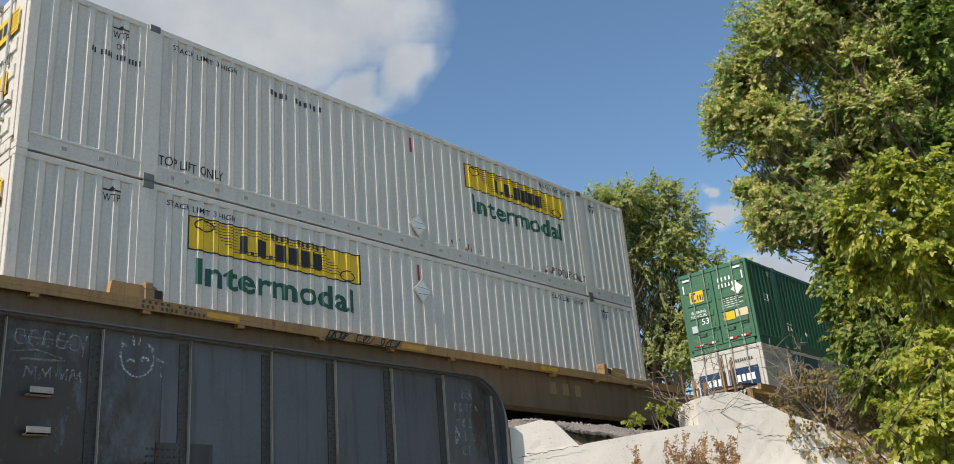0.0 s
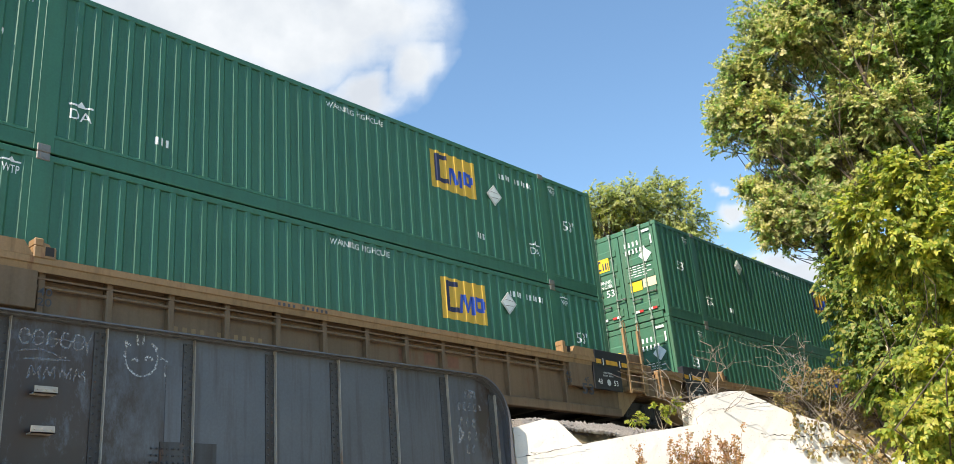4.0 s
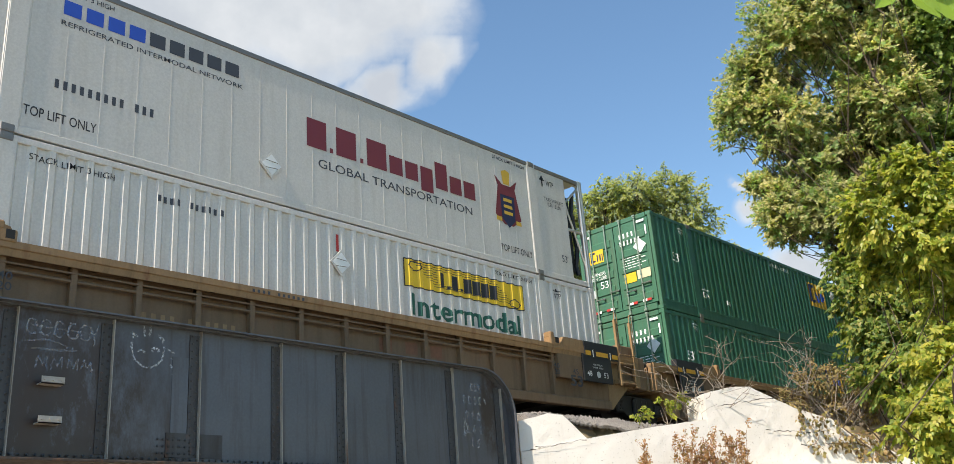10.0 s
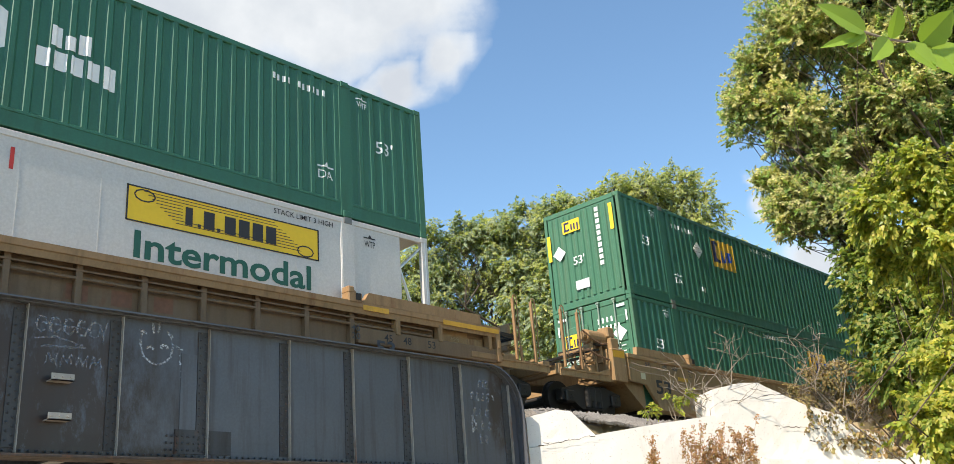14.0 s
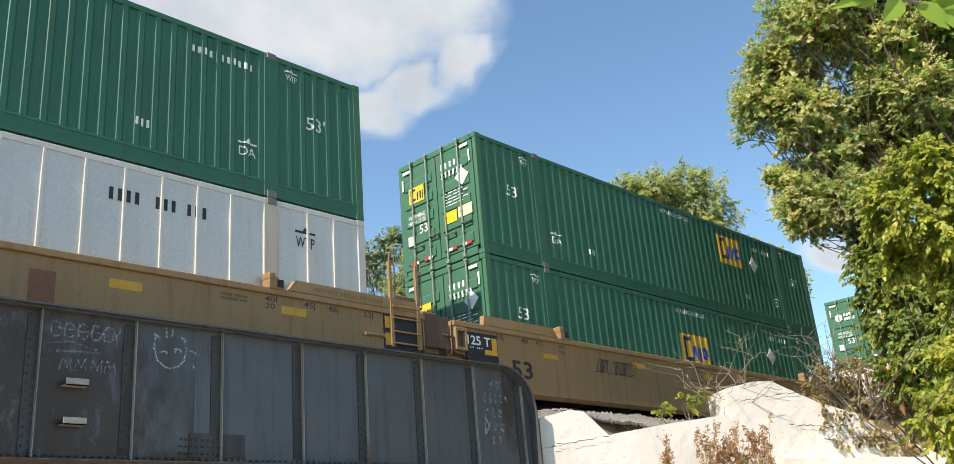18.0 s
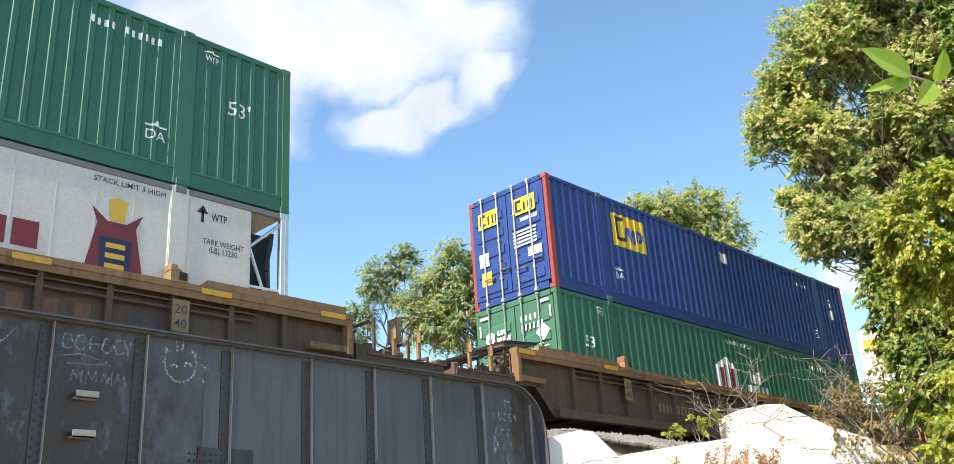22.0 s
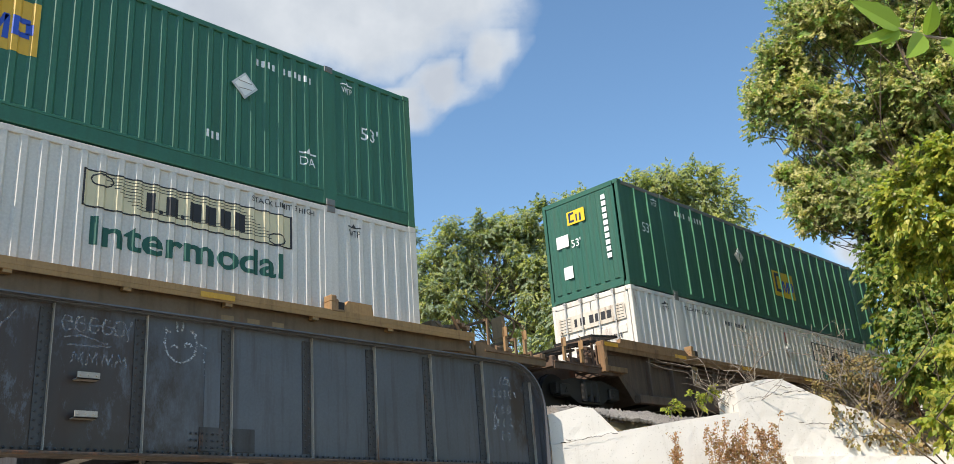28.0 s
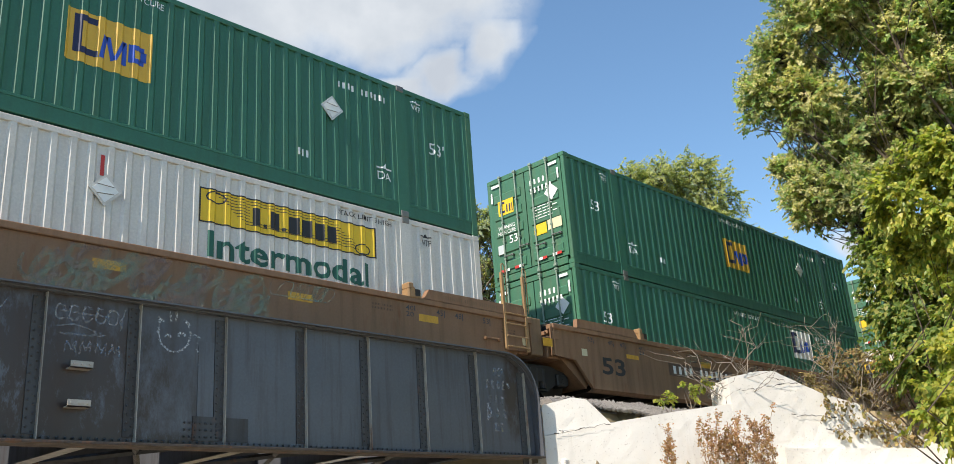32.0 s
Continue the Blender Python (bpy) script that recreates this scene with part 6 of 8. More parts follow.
                part("bracket_box", bm, WELL_TAN, c, "tan steel bracket box, open in front")
                bm = bmesh.new()
                box(bm, -1.30, -1.52, 0.63, -1.10, -1.50, 0.95)
                part("bracket_inside", bm, WELL_DARK, c)
                bm = bmesh.new()
                tube(bm, [(-1.9, -1.45, 0.70), (-1.6, -1.52, 0.60), (-1.3, -1.57, 0.50), (-1.0, -1.57, 0.44)], 0.014)
                tube(bm, [(-1.75, -1.50, 0.86), (-1.55, -1.56, 0.82), (-1.36, -1.56, 0.80)], 0.022)
                part("brake_pipe", bm, WELL_DARK, c)
                flank_words(c, "53", 0.30, 0.95, 0.16, 0.54, INK, -1.506, True)
            mx = 6.6 if rear == "free" else 5.35
            flank(c, "mark_stencil", bars(mx, mx + 1.7, 0.62, 0.70, (2, 3, 6, 3, 4)), GREY_INK, -1.506)
            flank_words(c, "A" if rear == "free" else "C" if front == "joint" else "B", mx + 2.5 if rear == "free" else mx + 2.0, mx + 2.72 if rear == "free" else mx + 2.22, 0.55, 0.78, INK, -1.506, True)
            if rear == "free":
                flank(c, "number_board", [rect(10.0, 0.45, 13.0, 0.82)], BLACK, -1.508, "black number board")
                flank(c, "mark_stencil", bars(10.15, 12.85, 0.52, 0.75, (4, 6)), WHITE_INK, -1.512)
                spray(c, 41, 3.2, 4.7, 0.54, 0.84, NAVY, 9, -1.512, 0.008)
            if front == rear == "joint":
                flank(c, "brand_block", bars(8.5, 10.75, 0.14, 0.86, (3,)), WELL_RED, -1.506)
        elif style == "brown":
            flank(c, "amber_patch", [rect(-1.72, 0.66, -1.40, 0.84)], AMBER, -1.530)
            bm = bmesh.new()
            box(bm, -1.36, -1.52, 0.84, -1.12, -1.50, 1.02, 0.01)
            part("box_cover", bm, WELL_RUST, c)
            flank(c, "number_board", [rect(3.13, 0.42, 6.27, 0.74)], WELL_DARK, -1.508, "dark number board")
            flank(c, "mark_stencil", bars(3.3, 6.10, 0.48, 0.68, (4, 6)), WHITE_INK, -1.512)
            flank_words(c, "53", 0.35, 1.25, 0.22, 0.62, INK, -1.506, True)
            spray(c, 4, 6.9, 10.5, 0.10, 1.05, GRAF_MINT, 34, -1.516, 0.045)
            spray(c, 9, 6.9, 10.6, 0.10, 1.05, GRAF_PINK, 30, -1.521, 0.04)
            spray(c, 15, 11.0, 11.9, 0.80, 1.06, GRAF_MINT, 8, -1.516, 0.012)
            spray(c, 12, 4.15, 5.2, 0.86, 1.08, GRAF_MINT, 9, -1.516, 0.012)
    return c


# ---- the train ----
TRAVEL = [(0, 0.0), (4, 44.58), (8, 89.15), (12, 133.89), (16, 178.80), (20, 223.78), (24, 268.73), (28, 313.61), (32, 358.54)]


def couple(x, style, front, rear, lower, upper):
    RIDERS.append((well_car(style, front, rear), x, 0.0))
    RIDERS.append((lower, x, 0.0))
    RIDERS.append((upper, x, HIGH))


couple(4.67, "low", "free", "free", white_box(False, "jbh", 2.80), white_box(True))
couple(28.12, "tan", "free", "joint", food_box(), green_box(True, (7.38, 2.05), (12.3, 1.88)))
couple(47.53, "tan", "joint", "joint", green_box(False, (10.3, 2.46), (12.4, 2.18)), green_box(True, (10.25, 2.50), (12.25, 1.86)))
couple(66.90, "tan", "joint", "free", green_box(False, (10.25, 2.50), (12.33, 2.24)), green_box(True, (10.5, 2.53), (4.86, 2.32), lift_only=True))
couple(90.30, "teal", "free", "free", silver_box(False, TANRIB), white_box(True, "jbh_old", 9.74, CREAM))
couple(113.81, "tan", "free", "joint", white_box(False, "jbh", 9.71), reefer_box(True))
couple(133.21, "tan", "joint", "joint", green_box(False, (10.22, 2.34), (12.31, 2.22)), green_box(True, (10.25, 2.54), (12.36, 2.24), lift_only=True))
couple(152.65, "tan", "joint", "free", white_box(False, "plate", 9.76), hub_box(True))
couple(176.09, "smooth", "free", "joint", green_box(False, (10.3, 2.5), (12.35, 2.2)), green_box(True, (4.75, 2.52), (3.88, 1.93), True))
couple(195.68, "smooth", "joint", "joint", silver_box(False, WHITE), green_box(True, (7.43, 2.07), (3.85, 1.91), True))
couple(215.14, "smooth", "joint", "free", green_box(False, (7.42, 2.02), (12.43, 1.85)), green_box(True, (10.38, 2.54), (12.39, 1.88)))
couple(238.70, "dark", "free", "free", reefer_box(False), hub_box(True))
couple(262.11, "dark", "free", "free", hub_box(False), blue_box())
couple(285.58, "dark", "free", "free", green_box(False, (10.25, 2.50), (12.37, 2.19)), white_box(True))
couple(309.05, "low", "free", "free", white_box(False, "jbh", 9.60, CREAM), green_box(True, (7.4, 2.05), (12.27, 1.86)))
couple(332.40, "dark", "free", "free", white_box(False, "jbh", 9.80, WHITE_OLD), flat_box())
couple(355.92, "brown", "free", "joint", white_box(False, "jbh", 9.66), green_box(True, (7.34, 2.05), (12.34, 1.84)))
couple(375.33, "brown", "joint", "joint", green_box(False, (10.77, 2.56), None, logo_panel=WHITE_INK), green_box(True, (7.44, 2.07), (12.3, 1.86)))
couple(394.75, "brown", "joint", "free", white_box(False), green_box(True, (10.3, 2.5), (12.3, 1.9)))


# ---- ground, track and bridge ----
GROUND_Z, BED_Z = -5.05, -0.78
GIRDER_Y, GIRDER_TOP, GIRDER_LOW, GIRDER_END = -2.60, 0.01, -1.85, 13.29
WING_A = radians(35)
WING_O = Vector((13.62, -2.74))
WING_D = Vector((math.cos(WING_A), -math.sin(WING_A)))
WING_N = Vector((-math.sin(WING_A), -math.cos(WING_A)))     # towards the road


def land(x, y):
    """Height of the ground: a low road with a railway bank cut by the bridge."""
    if -9.5 < x < 13.9:
        return GROUND_Z
    if x >= 13.9:
        out = (Vector((x, y)) - WING_O).dot(WING_N)
        if out > -0.25 and y < -2.0:
            return max(GROUND_Z, -2.75 - 0.55 * max(0.0, out))
        if out > -1.0 and y < -2.0:
            return -1.22
        if -4.2 < y < -2.45:
            return -0.70 - 0.40 * (-2.45 - y)
    edge = -3.0
    if y > edge:
        return BED_Z - 0.06 * max(0, min(1, (y - 4) / 8))
    return max(GROUND_Z, BED_Z - (edge - y) * 0.62)


def ground():
    fine = np.concatenate([np.arange(-30, 12, 2.0), np.arange(12, 34, 0.5), np.arange(34, 60, 2.0)])
    xs = np.concatenate([[-2500, -800, -300, -120, -60], fine, [80, 120, 200, 400, 900, 2500]])
    ys = np.concatenate([[-2500, -800, -300, -120, -60, -40, -30, -24], np.arange(-20, 6, 0.5), [8, 12, 20, 40, 80, 200, 800, 2500]])
    vs = [(x, y, land(x, y) + 0.06 * noise.noise((x * 0.7, y * 0.7, 0))) for x in xs for y in ys]
    n = len(ys)
    fs = [(i * n + j, (i + 1) * n + j, (i + 1) * n + j + 1, i * n + j + 1) for i in range(len(xs) - 1) for j in range(n - 1)]
    g = new("ground", grid_mesh("ground", vs, fs, EARTH))
    tagged(g, "dry brown earth bank beside the railway", "ground", "", "structure")
    r = bmesh.new()
    box(r, -7.0, -400, GROUND_Z - 0.2, 11.5, 400, GROUND_Z + 0.09)
    road = new("road", mesh_of("road", r, PALE_ROAD))
    tagged(road, "grey asphalt road under the railway bridge", "road", "", "structure")


def ballast():
    bm = bmesh.new()
    for a, b in ((13.95, 420), (-420, -9.5)):
        prism(bm, [(-2.75, -0.95), (-2.45, -0.68), (2.45, -0.68), (2.9, -0.95)], "x", a, b)
    o = new("ballast", mesh_of("ballast", bm, GRAVEL))
    tagged(o, "grey crushed stone ballast under the track", "ballast", "", "structure")
    rng = random.Random(3)
    vs, fs = [], []
    for _ in range(15000):
        x, y = rng.uniform(14.0, 20.5), rng.uniform(-4.0, -1.4)
        z = -0.66 if y > -2.45 else -0.68 - 0.40 * (-2.45 - y)
        if (Vector((x, y)) - WING_O).dot(WING_N) > -0.75:
            continue
        r = rng.uniform(0.025, 0.065)
        z += rng.uniform(-0.02, 0.03) + 0.05 * noise.noise((x * 1.5, y * 1.5, 0))
        k = len(vs)
        for d in ((1, 0, 0), (-1, 0, 0), (0, 1, 0), (0, -1, 0), (0, 0, 1), (0, 0, -1)):
            q = rng.uniform(0.6, 1.2) * r
            vs.append((x + d[0] * q, y + d[1] * q, z + d[2] * q))
        fs += [(k + a, k + b, k + c) for a, b, c in ((0, 2, 4), (2, 1, 4), (1, 3, 4), (3, 0, 4), (2, 0, 5), (1, 2, 5), (3, 1, 5), (0, 3, 5))]
    s = new("ballast_stones", grid_mesh("ballast_stones", vs, fs, GRAVEL))
    tagged(s, "loose grey ballast stones beside the track", "stones", "", "stuff")


def track():
    for y in (-0.7175, 0.7175):
        bm = bmesh.new()
        prism(bm, [(y - 0.07, RAIL_Z - 0.17), (y + 0.07, RAIL_Z - 0.17), (y + 0.02, RAIL_Z - 0.13), (y + 0.02, RAIL_Z - 0.05), (y + 0.037, RAIL_Z - 0.04), (y + 0.037, RAIL_Z), (y - 0.037, RAIL_Z), (y - 0.037, RAIL_Z - 0.04), (y - 0.02, RAIL_Z - 0.05), (y - 0.02, RAIL_Z - 0.13)], "x", -420, 420)
        tagged(new("rail", mesh_of("rail", bm, RAIL)), "steel running rail on wooden ties", "rail", "rails", "structure")
    me = None
    ties = new("tie_row")
    tagged(ties, "dark creosoted wooden ties on the bridge and bank", "ties", "", "structure")
    bm = bmesh.new()
    box(bm, -0.11, -1.3, RAIL_Z - 0.36, 0.11, 1.3, RAIL_Z - 0.17, 0.01)
    me = mesh_of("tie", bm, TIE)
    for i in range(90):
        part("tie", me, TIE, ties).matrix_basis = pose(-9 + 0.52 * i, 0, 0)


def girder_outline(inset=0.0):
    r, top, end = 0.85, GIRDER_TOP - inset, GIRDER_END - inset
    pts = [(-9.0, top)]
    for i in range(11):
        a = math.pi / 2 * (1 - i / 10)
        pts.append((end - r + r * math.cos(a), top - r + r * math.sin(a)))
    pts.append((end, GIRDER_LOW))
    return pts


def girder(y, seen):
    g = new("bridge_girder")
    tagged(g, "dark slate-blue riveted steel plate girder with rounded end", "girder", "bridge girders")
    s = -1 if y < 0 else 1
    bm = bmesh.new()
    prism(bm, girder_outline(0.01) + [(-9.0, GIRDER_LOW)], "y", y - 0.008, y + 0.008)
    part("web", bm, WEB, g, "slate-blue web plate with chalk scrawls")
    for inset, w, th, nm in ((0.0, 0.20, 0.022, "top_flange"), (0.022, 0.11, 0.02, "flange_angle")):
        bm = bmesh.new()
        out, inn = girder_outline(inset), girder_outline(inset + th)
        for (a, b), (c, d) in zip(zip(out, out[1:]), zip(inn, inn[1:])):
            prism(bm, [a, b, d, c], "y", y - w, y + w)
        bmesh.ops.remove_doubles(bm, verts=bm.verts[:], dist=1e-5)
        part(nm, bm, GIRDER, g)
    bm = bmesh.new()
    box(bm, -9.0, y - 0.20, GIRDER_LOW - 0.03, GIRDER_END + 0.02, y + 0.20, GIRDER_LOW + 0.0, 0.004)
    box(bm, -9.0, y - 0.115, GIRDER_LOW, GIRDER_END, y + 0.115, GIRDER_LOW + 0.018)
    part("bottom_flange", bm, FLANGE, g, "rust-stained bottom flange")
    ang = bmesh.new()
    box(ang, -0.15, y + s * 0.006, GIRDER_LOW + 0.09, 0.004, y + s * 0.024, GIRDER_TOP - 0.10)
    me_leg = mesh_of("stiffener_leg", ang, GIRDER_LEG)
    fin = bmesh.new()
    box(fin, -0.0055, min(y, y + s * 0.08), GIRDER_LOW + 0.02, 0.0055, max(y, y + s * 0.08), GIRDER_TOP - 0.045)
    me_fin = mesh_of("stiffener", fin, GIRDER_EDGE)
    shift = {1: -0.035, 2: -0.015, 3: 0.085, 4: 0.05, 5: 0.01}   # uneven spacing
    xs = [4.27 + 1.252 * i + shift.get(i, 0.0) for i in range(-10, 8)]
    for x in xs:
        st = part("stiffener", me_fin, GIRDER_EDGE, g, "upright stiffener with worn pale edge")
        st.matrix_basis = pose(x, 0, 0 if x < 12.9 else -0.22)
        if seen:
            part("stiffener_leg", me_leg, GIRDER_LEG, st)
    if not seen:
        return g
    # rivets along the stiffeners and flanges
    vs, fs = [], []

    def rivet(x, z):
        k = len(vs)
        yy = y + s * 0.026
        for i in range(6):
            a = i * math.tau / 6
            vs.append((x + 0.02 * math.cos(a), yy, z + 0.02 * math.sin(a)))
        vs.append((x, yy + s * 0.018, z))
        fs.extend([(k + i, k + (i + 1) % 6, k + 6) if s > 0 else (k + (i + 1) % 6, k + i, k + 6) for i in range(6)])
    for x in xs:
        for i in range(16):
            rivet(x - 0.045, GIRDER_LOW + 0.12 + i * 0.105)
            rivet(x - 0.115, GIRDER_LOW + 0.17 + i * 0.105)
    for i in range(150):
        rivet(-1.0 + i * 0.097, GIRDER_LOW + 0.055)
    for k in range(5):
        for j in range(3):
            for cx in (6.30, 6.62):
                rivet(cx + 0.075 * k - 0.12, GIRDER_LOW + 0.13 + 0.09 * j)
    part("rivets", grid_mesh("rivets", vs, fs, GIRDER_LEG), GIRDER_LEG, g)["kind"] = "stuff"
    # steel splice plates and two bolted step brackets
    bm = bmesh.new()
    box(bm, 6.36, y + s * 0.008, GIRDER_LOW + 0.40, 6.60, y + s * 0.018, -0.42)
    part("splice_plate", bm, GIRDER, g)
    for cx in (6.50, 6.95):
        bm = bmesh.new()
        box(bm, cx - 0.20, y + s * 0.008, GIRDER_LOW + 0.08, cx + 0.20, y + s * 0.025, GIRDER_LOW + 0.40)
        part("splice_plate", bm, GIRDER_LEG, g)
    for z in (-0.92, -1.395):
        bm = bmesh.new()
        box(bm, 4.58, y + s * 0.15, z - 0.045, 4.86, y + s * 0.01, z - 0.03)
        box(bm, 4.58, y + s * 0.15, z - 0.045, 4.86, y + s * 0.135, z + 0.045)
        for cx in (4.62, 4.72, 4.82):
            rod(bm, (cx, y + s * 0.15, z + 0.005), (cx, y + s * 0.165, z + 0.005), 0.014, 6)
        part("step_bracket", bm, BRACKET, g, "pale bolted step bracket")
    return g


def scrawl(owner, strokes, mat, width=0.022, y=GIRDER_Y - 0.012):
    """Chalk strokes on the web: each a list of (x, z)."""
    rng = random.Random(11)
    bm = bmesh.new()
    level = 0
    for st in strokes:
        fine = []
        st = [(px - 0.06, pz + 0.08) for px, pz in st]
        for (ax, az), (bx, bz) in zip(st, st[1:]):
            for i in range(4):
                t = i / 4
                fine.append((ax + (bx - ax) * t + rng.gauss(0, 0.006), az + (bz - az) * t + rng.gauss(0, 0.006)))
        fine.append(st[-1])
        for (ax, az), (bx, bz) in zip(fine, fine[1:]):
            ln = max(1e-4, math.hypot(bx - ax, bz - az))
            w = width * rng.uniform(0.35, 1.0)
            nx, nz = -(bz - az) / ln * w, (bx - ax) / ln * w
            level += 1
            bm.faces.new([bm.verts.new((px, y - 0.00025 * (level % 60), pz)) for px, pz in ((ax - nx, az - nz), (bx - nx, bz - nz), (bx + nx, bz + nz), (ax + nx, az + nz))])
    for f in bm.faces:
        f.normal_update()
        if f.normal.y > 0:
            f.normal_flip()
    part("chalk_scrawl", bm, mat, owner, "smeared white chalk scrawl")["kind"] = "stuff"


def arc(cx, cz, rx, rz, a0, a1, n=10):
    return [(cx + rx * math.cos(radians(a0 + (a1 - a0) * i / n)), cz + rz * math.sin(radians(a0 + (a1 - a0) * i / n))) for i in range(n + 1)]


def scrawls(g):
    row = []
    for i, x in enumerate((4.45, 4.62, 4.79, 4.96, 5.12)):
        row += [arc(x + 0.07, -0.33, 0.065, 0.10, 20 * i, 330 + 10 * i), [(x, -0.42), (x + 0.03, -0.22)]]
    row += [[(5.24, -0.24), (5.30, -0.36), (5.30, -0.50)], [(5.36, -0.22), (5.30, -0.36)]]
    row += [[(4.45, -0.52), (4.7, -0.47), (5.05, -0.55)], [(4.55, -0.60), (5.1, -0.58)], [(4.5, -0.30), (5.2, -0.33)]]
    scrawl(g, row, CHALK_DIM, 0.019)
    low = []
    for x in (4.60, 4.78, 4.98, 5.16):
        low += [[(x, -0.84), (x + 0.03, -0.68), (x + 0.08, -0.80), (x + 0.13, -0.68), (x + 0.14, -0.84)]]
    scrawl(g, low, CHALK_DIM, 0.016)
    face = [arc(6.05, -0.42, 0.23, 0.27, 170, 370, 14), [(5.83, -0.34), (5.82, -0.24), (5.90, -0.28)], [(6.27, -0.34), (6.20, -0.22), (6.28, -0.30)], arc(5.96, -0.50, 0.05, 0.04, 0, 180, 5), arc(6.16, -0.46, 0.05, 0.05, 0, 200, 5), [(5.98, -0.12), (5.99, -0.28)], [(6.08, -0.10), (6.06, -0.26)]]
    scrawl(g, face, CHALK, 0.020)
    scrawl(g, [[(6.34, -0.42), (6.44, -0.46)], [(6.38, -0.54), (6.46, -0.52)], [(6.38, -0.62), (6.46, -0.70)], [(6.40, -0.74), (6.48, -0.72), (6.42, -0.84)]], CHALK, 0.022)
    far = []
    for k, (z, xs) in enumerate(((-0.42, (12.32, 12.42, 12.52)), (-0.66, (12.10, 12.24, 12.38, 12.52)), (-0.94, (12.14, 12.30, 12.46)), (-1.18, (12.16, 12.32, 12.50)), (-1.42, (12.26, 12.40)))):
        for x in xs:
            far += [[(x, z - 0.08), (x + 0.03, z + 0.09), (x + 0.08, z - 0.06)], arc(x + 0.05, z, 0.04, 0.07, 30, 300, 6)]
    scrawl(g, far, CHALK_DIM, 0.014)
    scrawl(g, [[(12.12, -1.0), (12.10, -1.3), (12.2, -1.15), (12.12, -1.0)], [(12.66, -0.6), (12.72, -0.7)]], CHALK, 0.03)
    left = [arc(3.55, -0.38, 0.2, 0.24, 200, 350, 8), [(3.72, -0.2), (3.70, -0.5), (3.9, -0.25)]]
    scrawl(g, left, CHALK_DIM, 0.02)


def bracing():
    b = new("bridge_bracing")
    tagged(b, "dark steel floor beams and diagonal bracing under the bridge", "bracing", "", "structure")
    me = shared(("floor_beam",), lambda bm: (box(bm, -0.01, -2.58, GIRDER_LOW + 0.2, 0.01, 2.58, RAIL_Z - 0.6), box(bm, -0.12, -2.58, RAIL_Z - 0.62, 0.12, 2.58, RAIL_Z - 0.58), box(bm, -0.12, -2.58, GIRDER_LOW + 0.18, 0.12, 2.58, GIRDER_LOW + 0.2)), GIRDER)
    for i in range(-3, 5):
        part("floor_beam", me, GIRDER, b).matrix_basis = pose(3.0 + 2.536 * i, 0, 0)
    for y in (-0.75, 0.75):
        part("stringer", shared(("stringer", y), lambda bm: box(bm, -9, y - 0.12, RAIL_Z - 0.70, 13.6, y + 0.12, RAIL_Z - 0.36), GIRDER), GIRDER, b)
    for i in range(-3, 4):
        x = 3.0 + 2.536 * i
        for a in (1, -1):
            bm = bmesh.new()
            rod(bm, (x, -2.5 * a, GIRDER_LOW + 0.26), (x + 2.536, 2.5 * a, GIRDER_LOW + 0.26), 0.05, 4)
            part("diagonal_brace", bm, GIRDER_LEG, b)


def abutments():
    for nm, a, b in (("abutment_wall", 13.72, 15.2), ("abutment_wall", -11.0, -9.1)):
        bm = bmesh.new()
        box(bm, a, -2.9 if a > 0 else -6, GROUND_Z - 0.3, b, 6, GIRDER_LOW - 0.05, 0.02)
        box(bm, a + (0.25 if a > 0 else 0), -2.6, GIRDER_LOW - 0.1, b - (0 if a > 0 else 0.25), 6, RAIL_Z - 0.42, 0.02)
        tagged(new(nm, mesh_of(nm, bm, CONCRETE)), "whitewashed concrete bridge abutment", "wall", "", "structure")


def wing(u, z, v=0.0):
    """A point of the wing wall: u along it, z up, v behind its face."""
    p = WING_O + WING_D * u - WING_N * v
    return (p.x, p.y, z)


def wall_piece(name, owner, outline, v0, v1, mat=CONCRETE, rough=0.014, cuts=0.16):
    """A slab of wall from an outline in (u, z), with worn uneven faces."""
    bm = bmesh.new()
    lo, hi = [bm.verts.new(wing(u, z, v0)) for u, z in outline], [bm.verts.new(wing(u, z, v1)) for u, z in outline]
    n = len(outline)
    bm.faces.new(lo), bm.faces.new(hi[::-1])
    for i in range(n):
        bm.faces.new((lo[i], hi[i], hi[(i + 1) % n], lo[(i + 1) % n]))
    bmesh.ops.recalc_face_normals(bm, faces=bm.faces[:])
    us, zs = [p[0] for p in outline], [p[1] for p in outline]
    for u in np.arange(min(us) + cuts, max(us), cuts):
        bmesh.ops.bisect_plane(bm, geom=bm.verts[:] + bm.edges[:] + bm.faces[:], plane_co=wing(u, 0), plane_no=(*WING_D, 0))
    for z in np.arange(min(zs) + cuts, max(zs), cuts):
        bmesh.ops.bisect_plane(bm, geom=bm.verts[:] + bm.edges[:] + bm.faces[:], plane_co=(0, 0, z), plane_no=(0, 0, 1))
    for v in bm.verts:
        v.co += noise.noise_vector(v.co * 1.3) * rough + noise.noise_vector(v.co * 6.0) * rough * 0.55
    return part(name, bm, mat, owner)


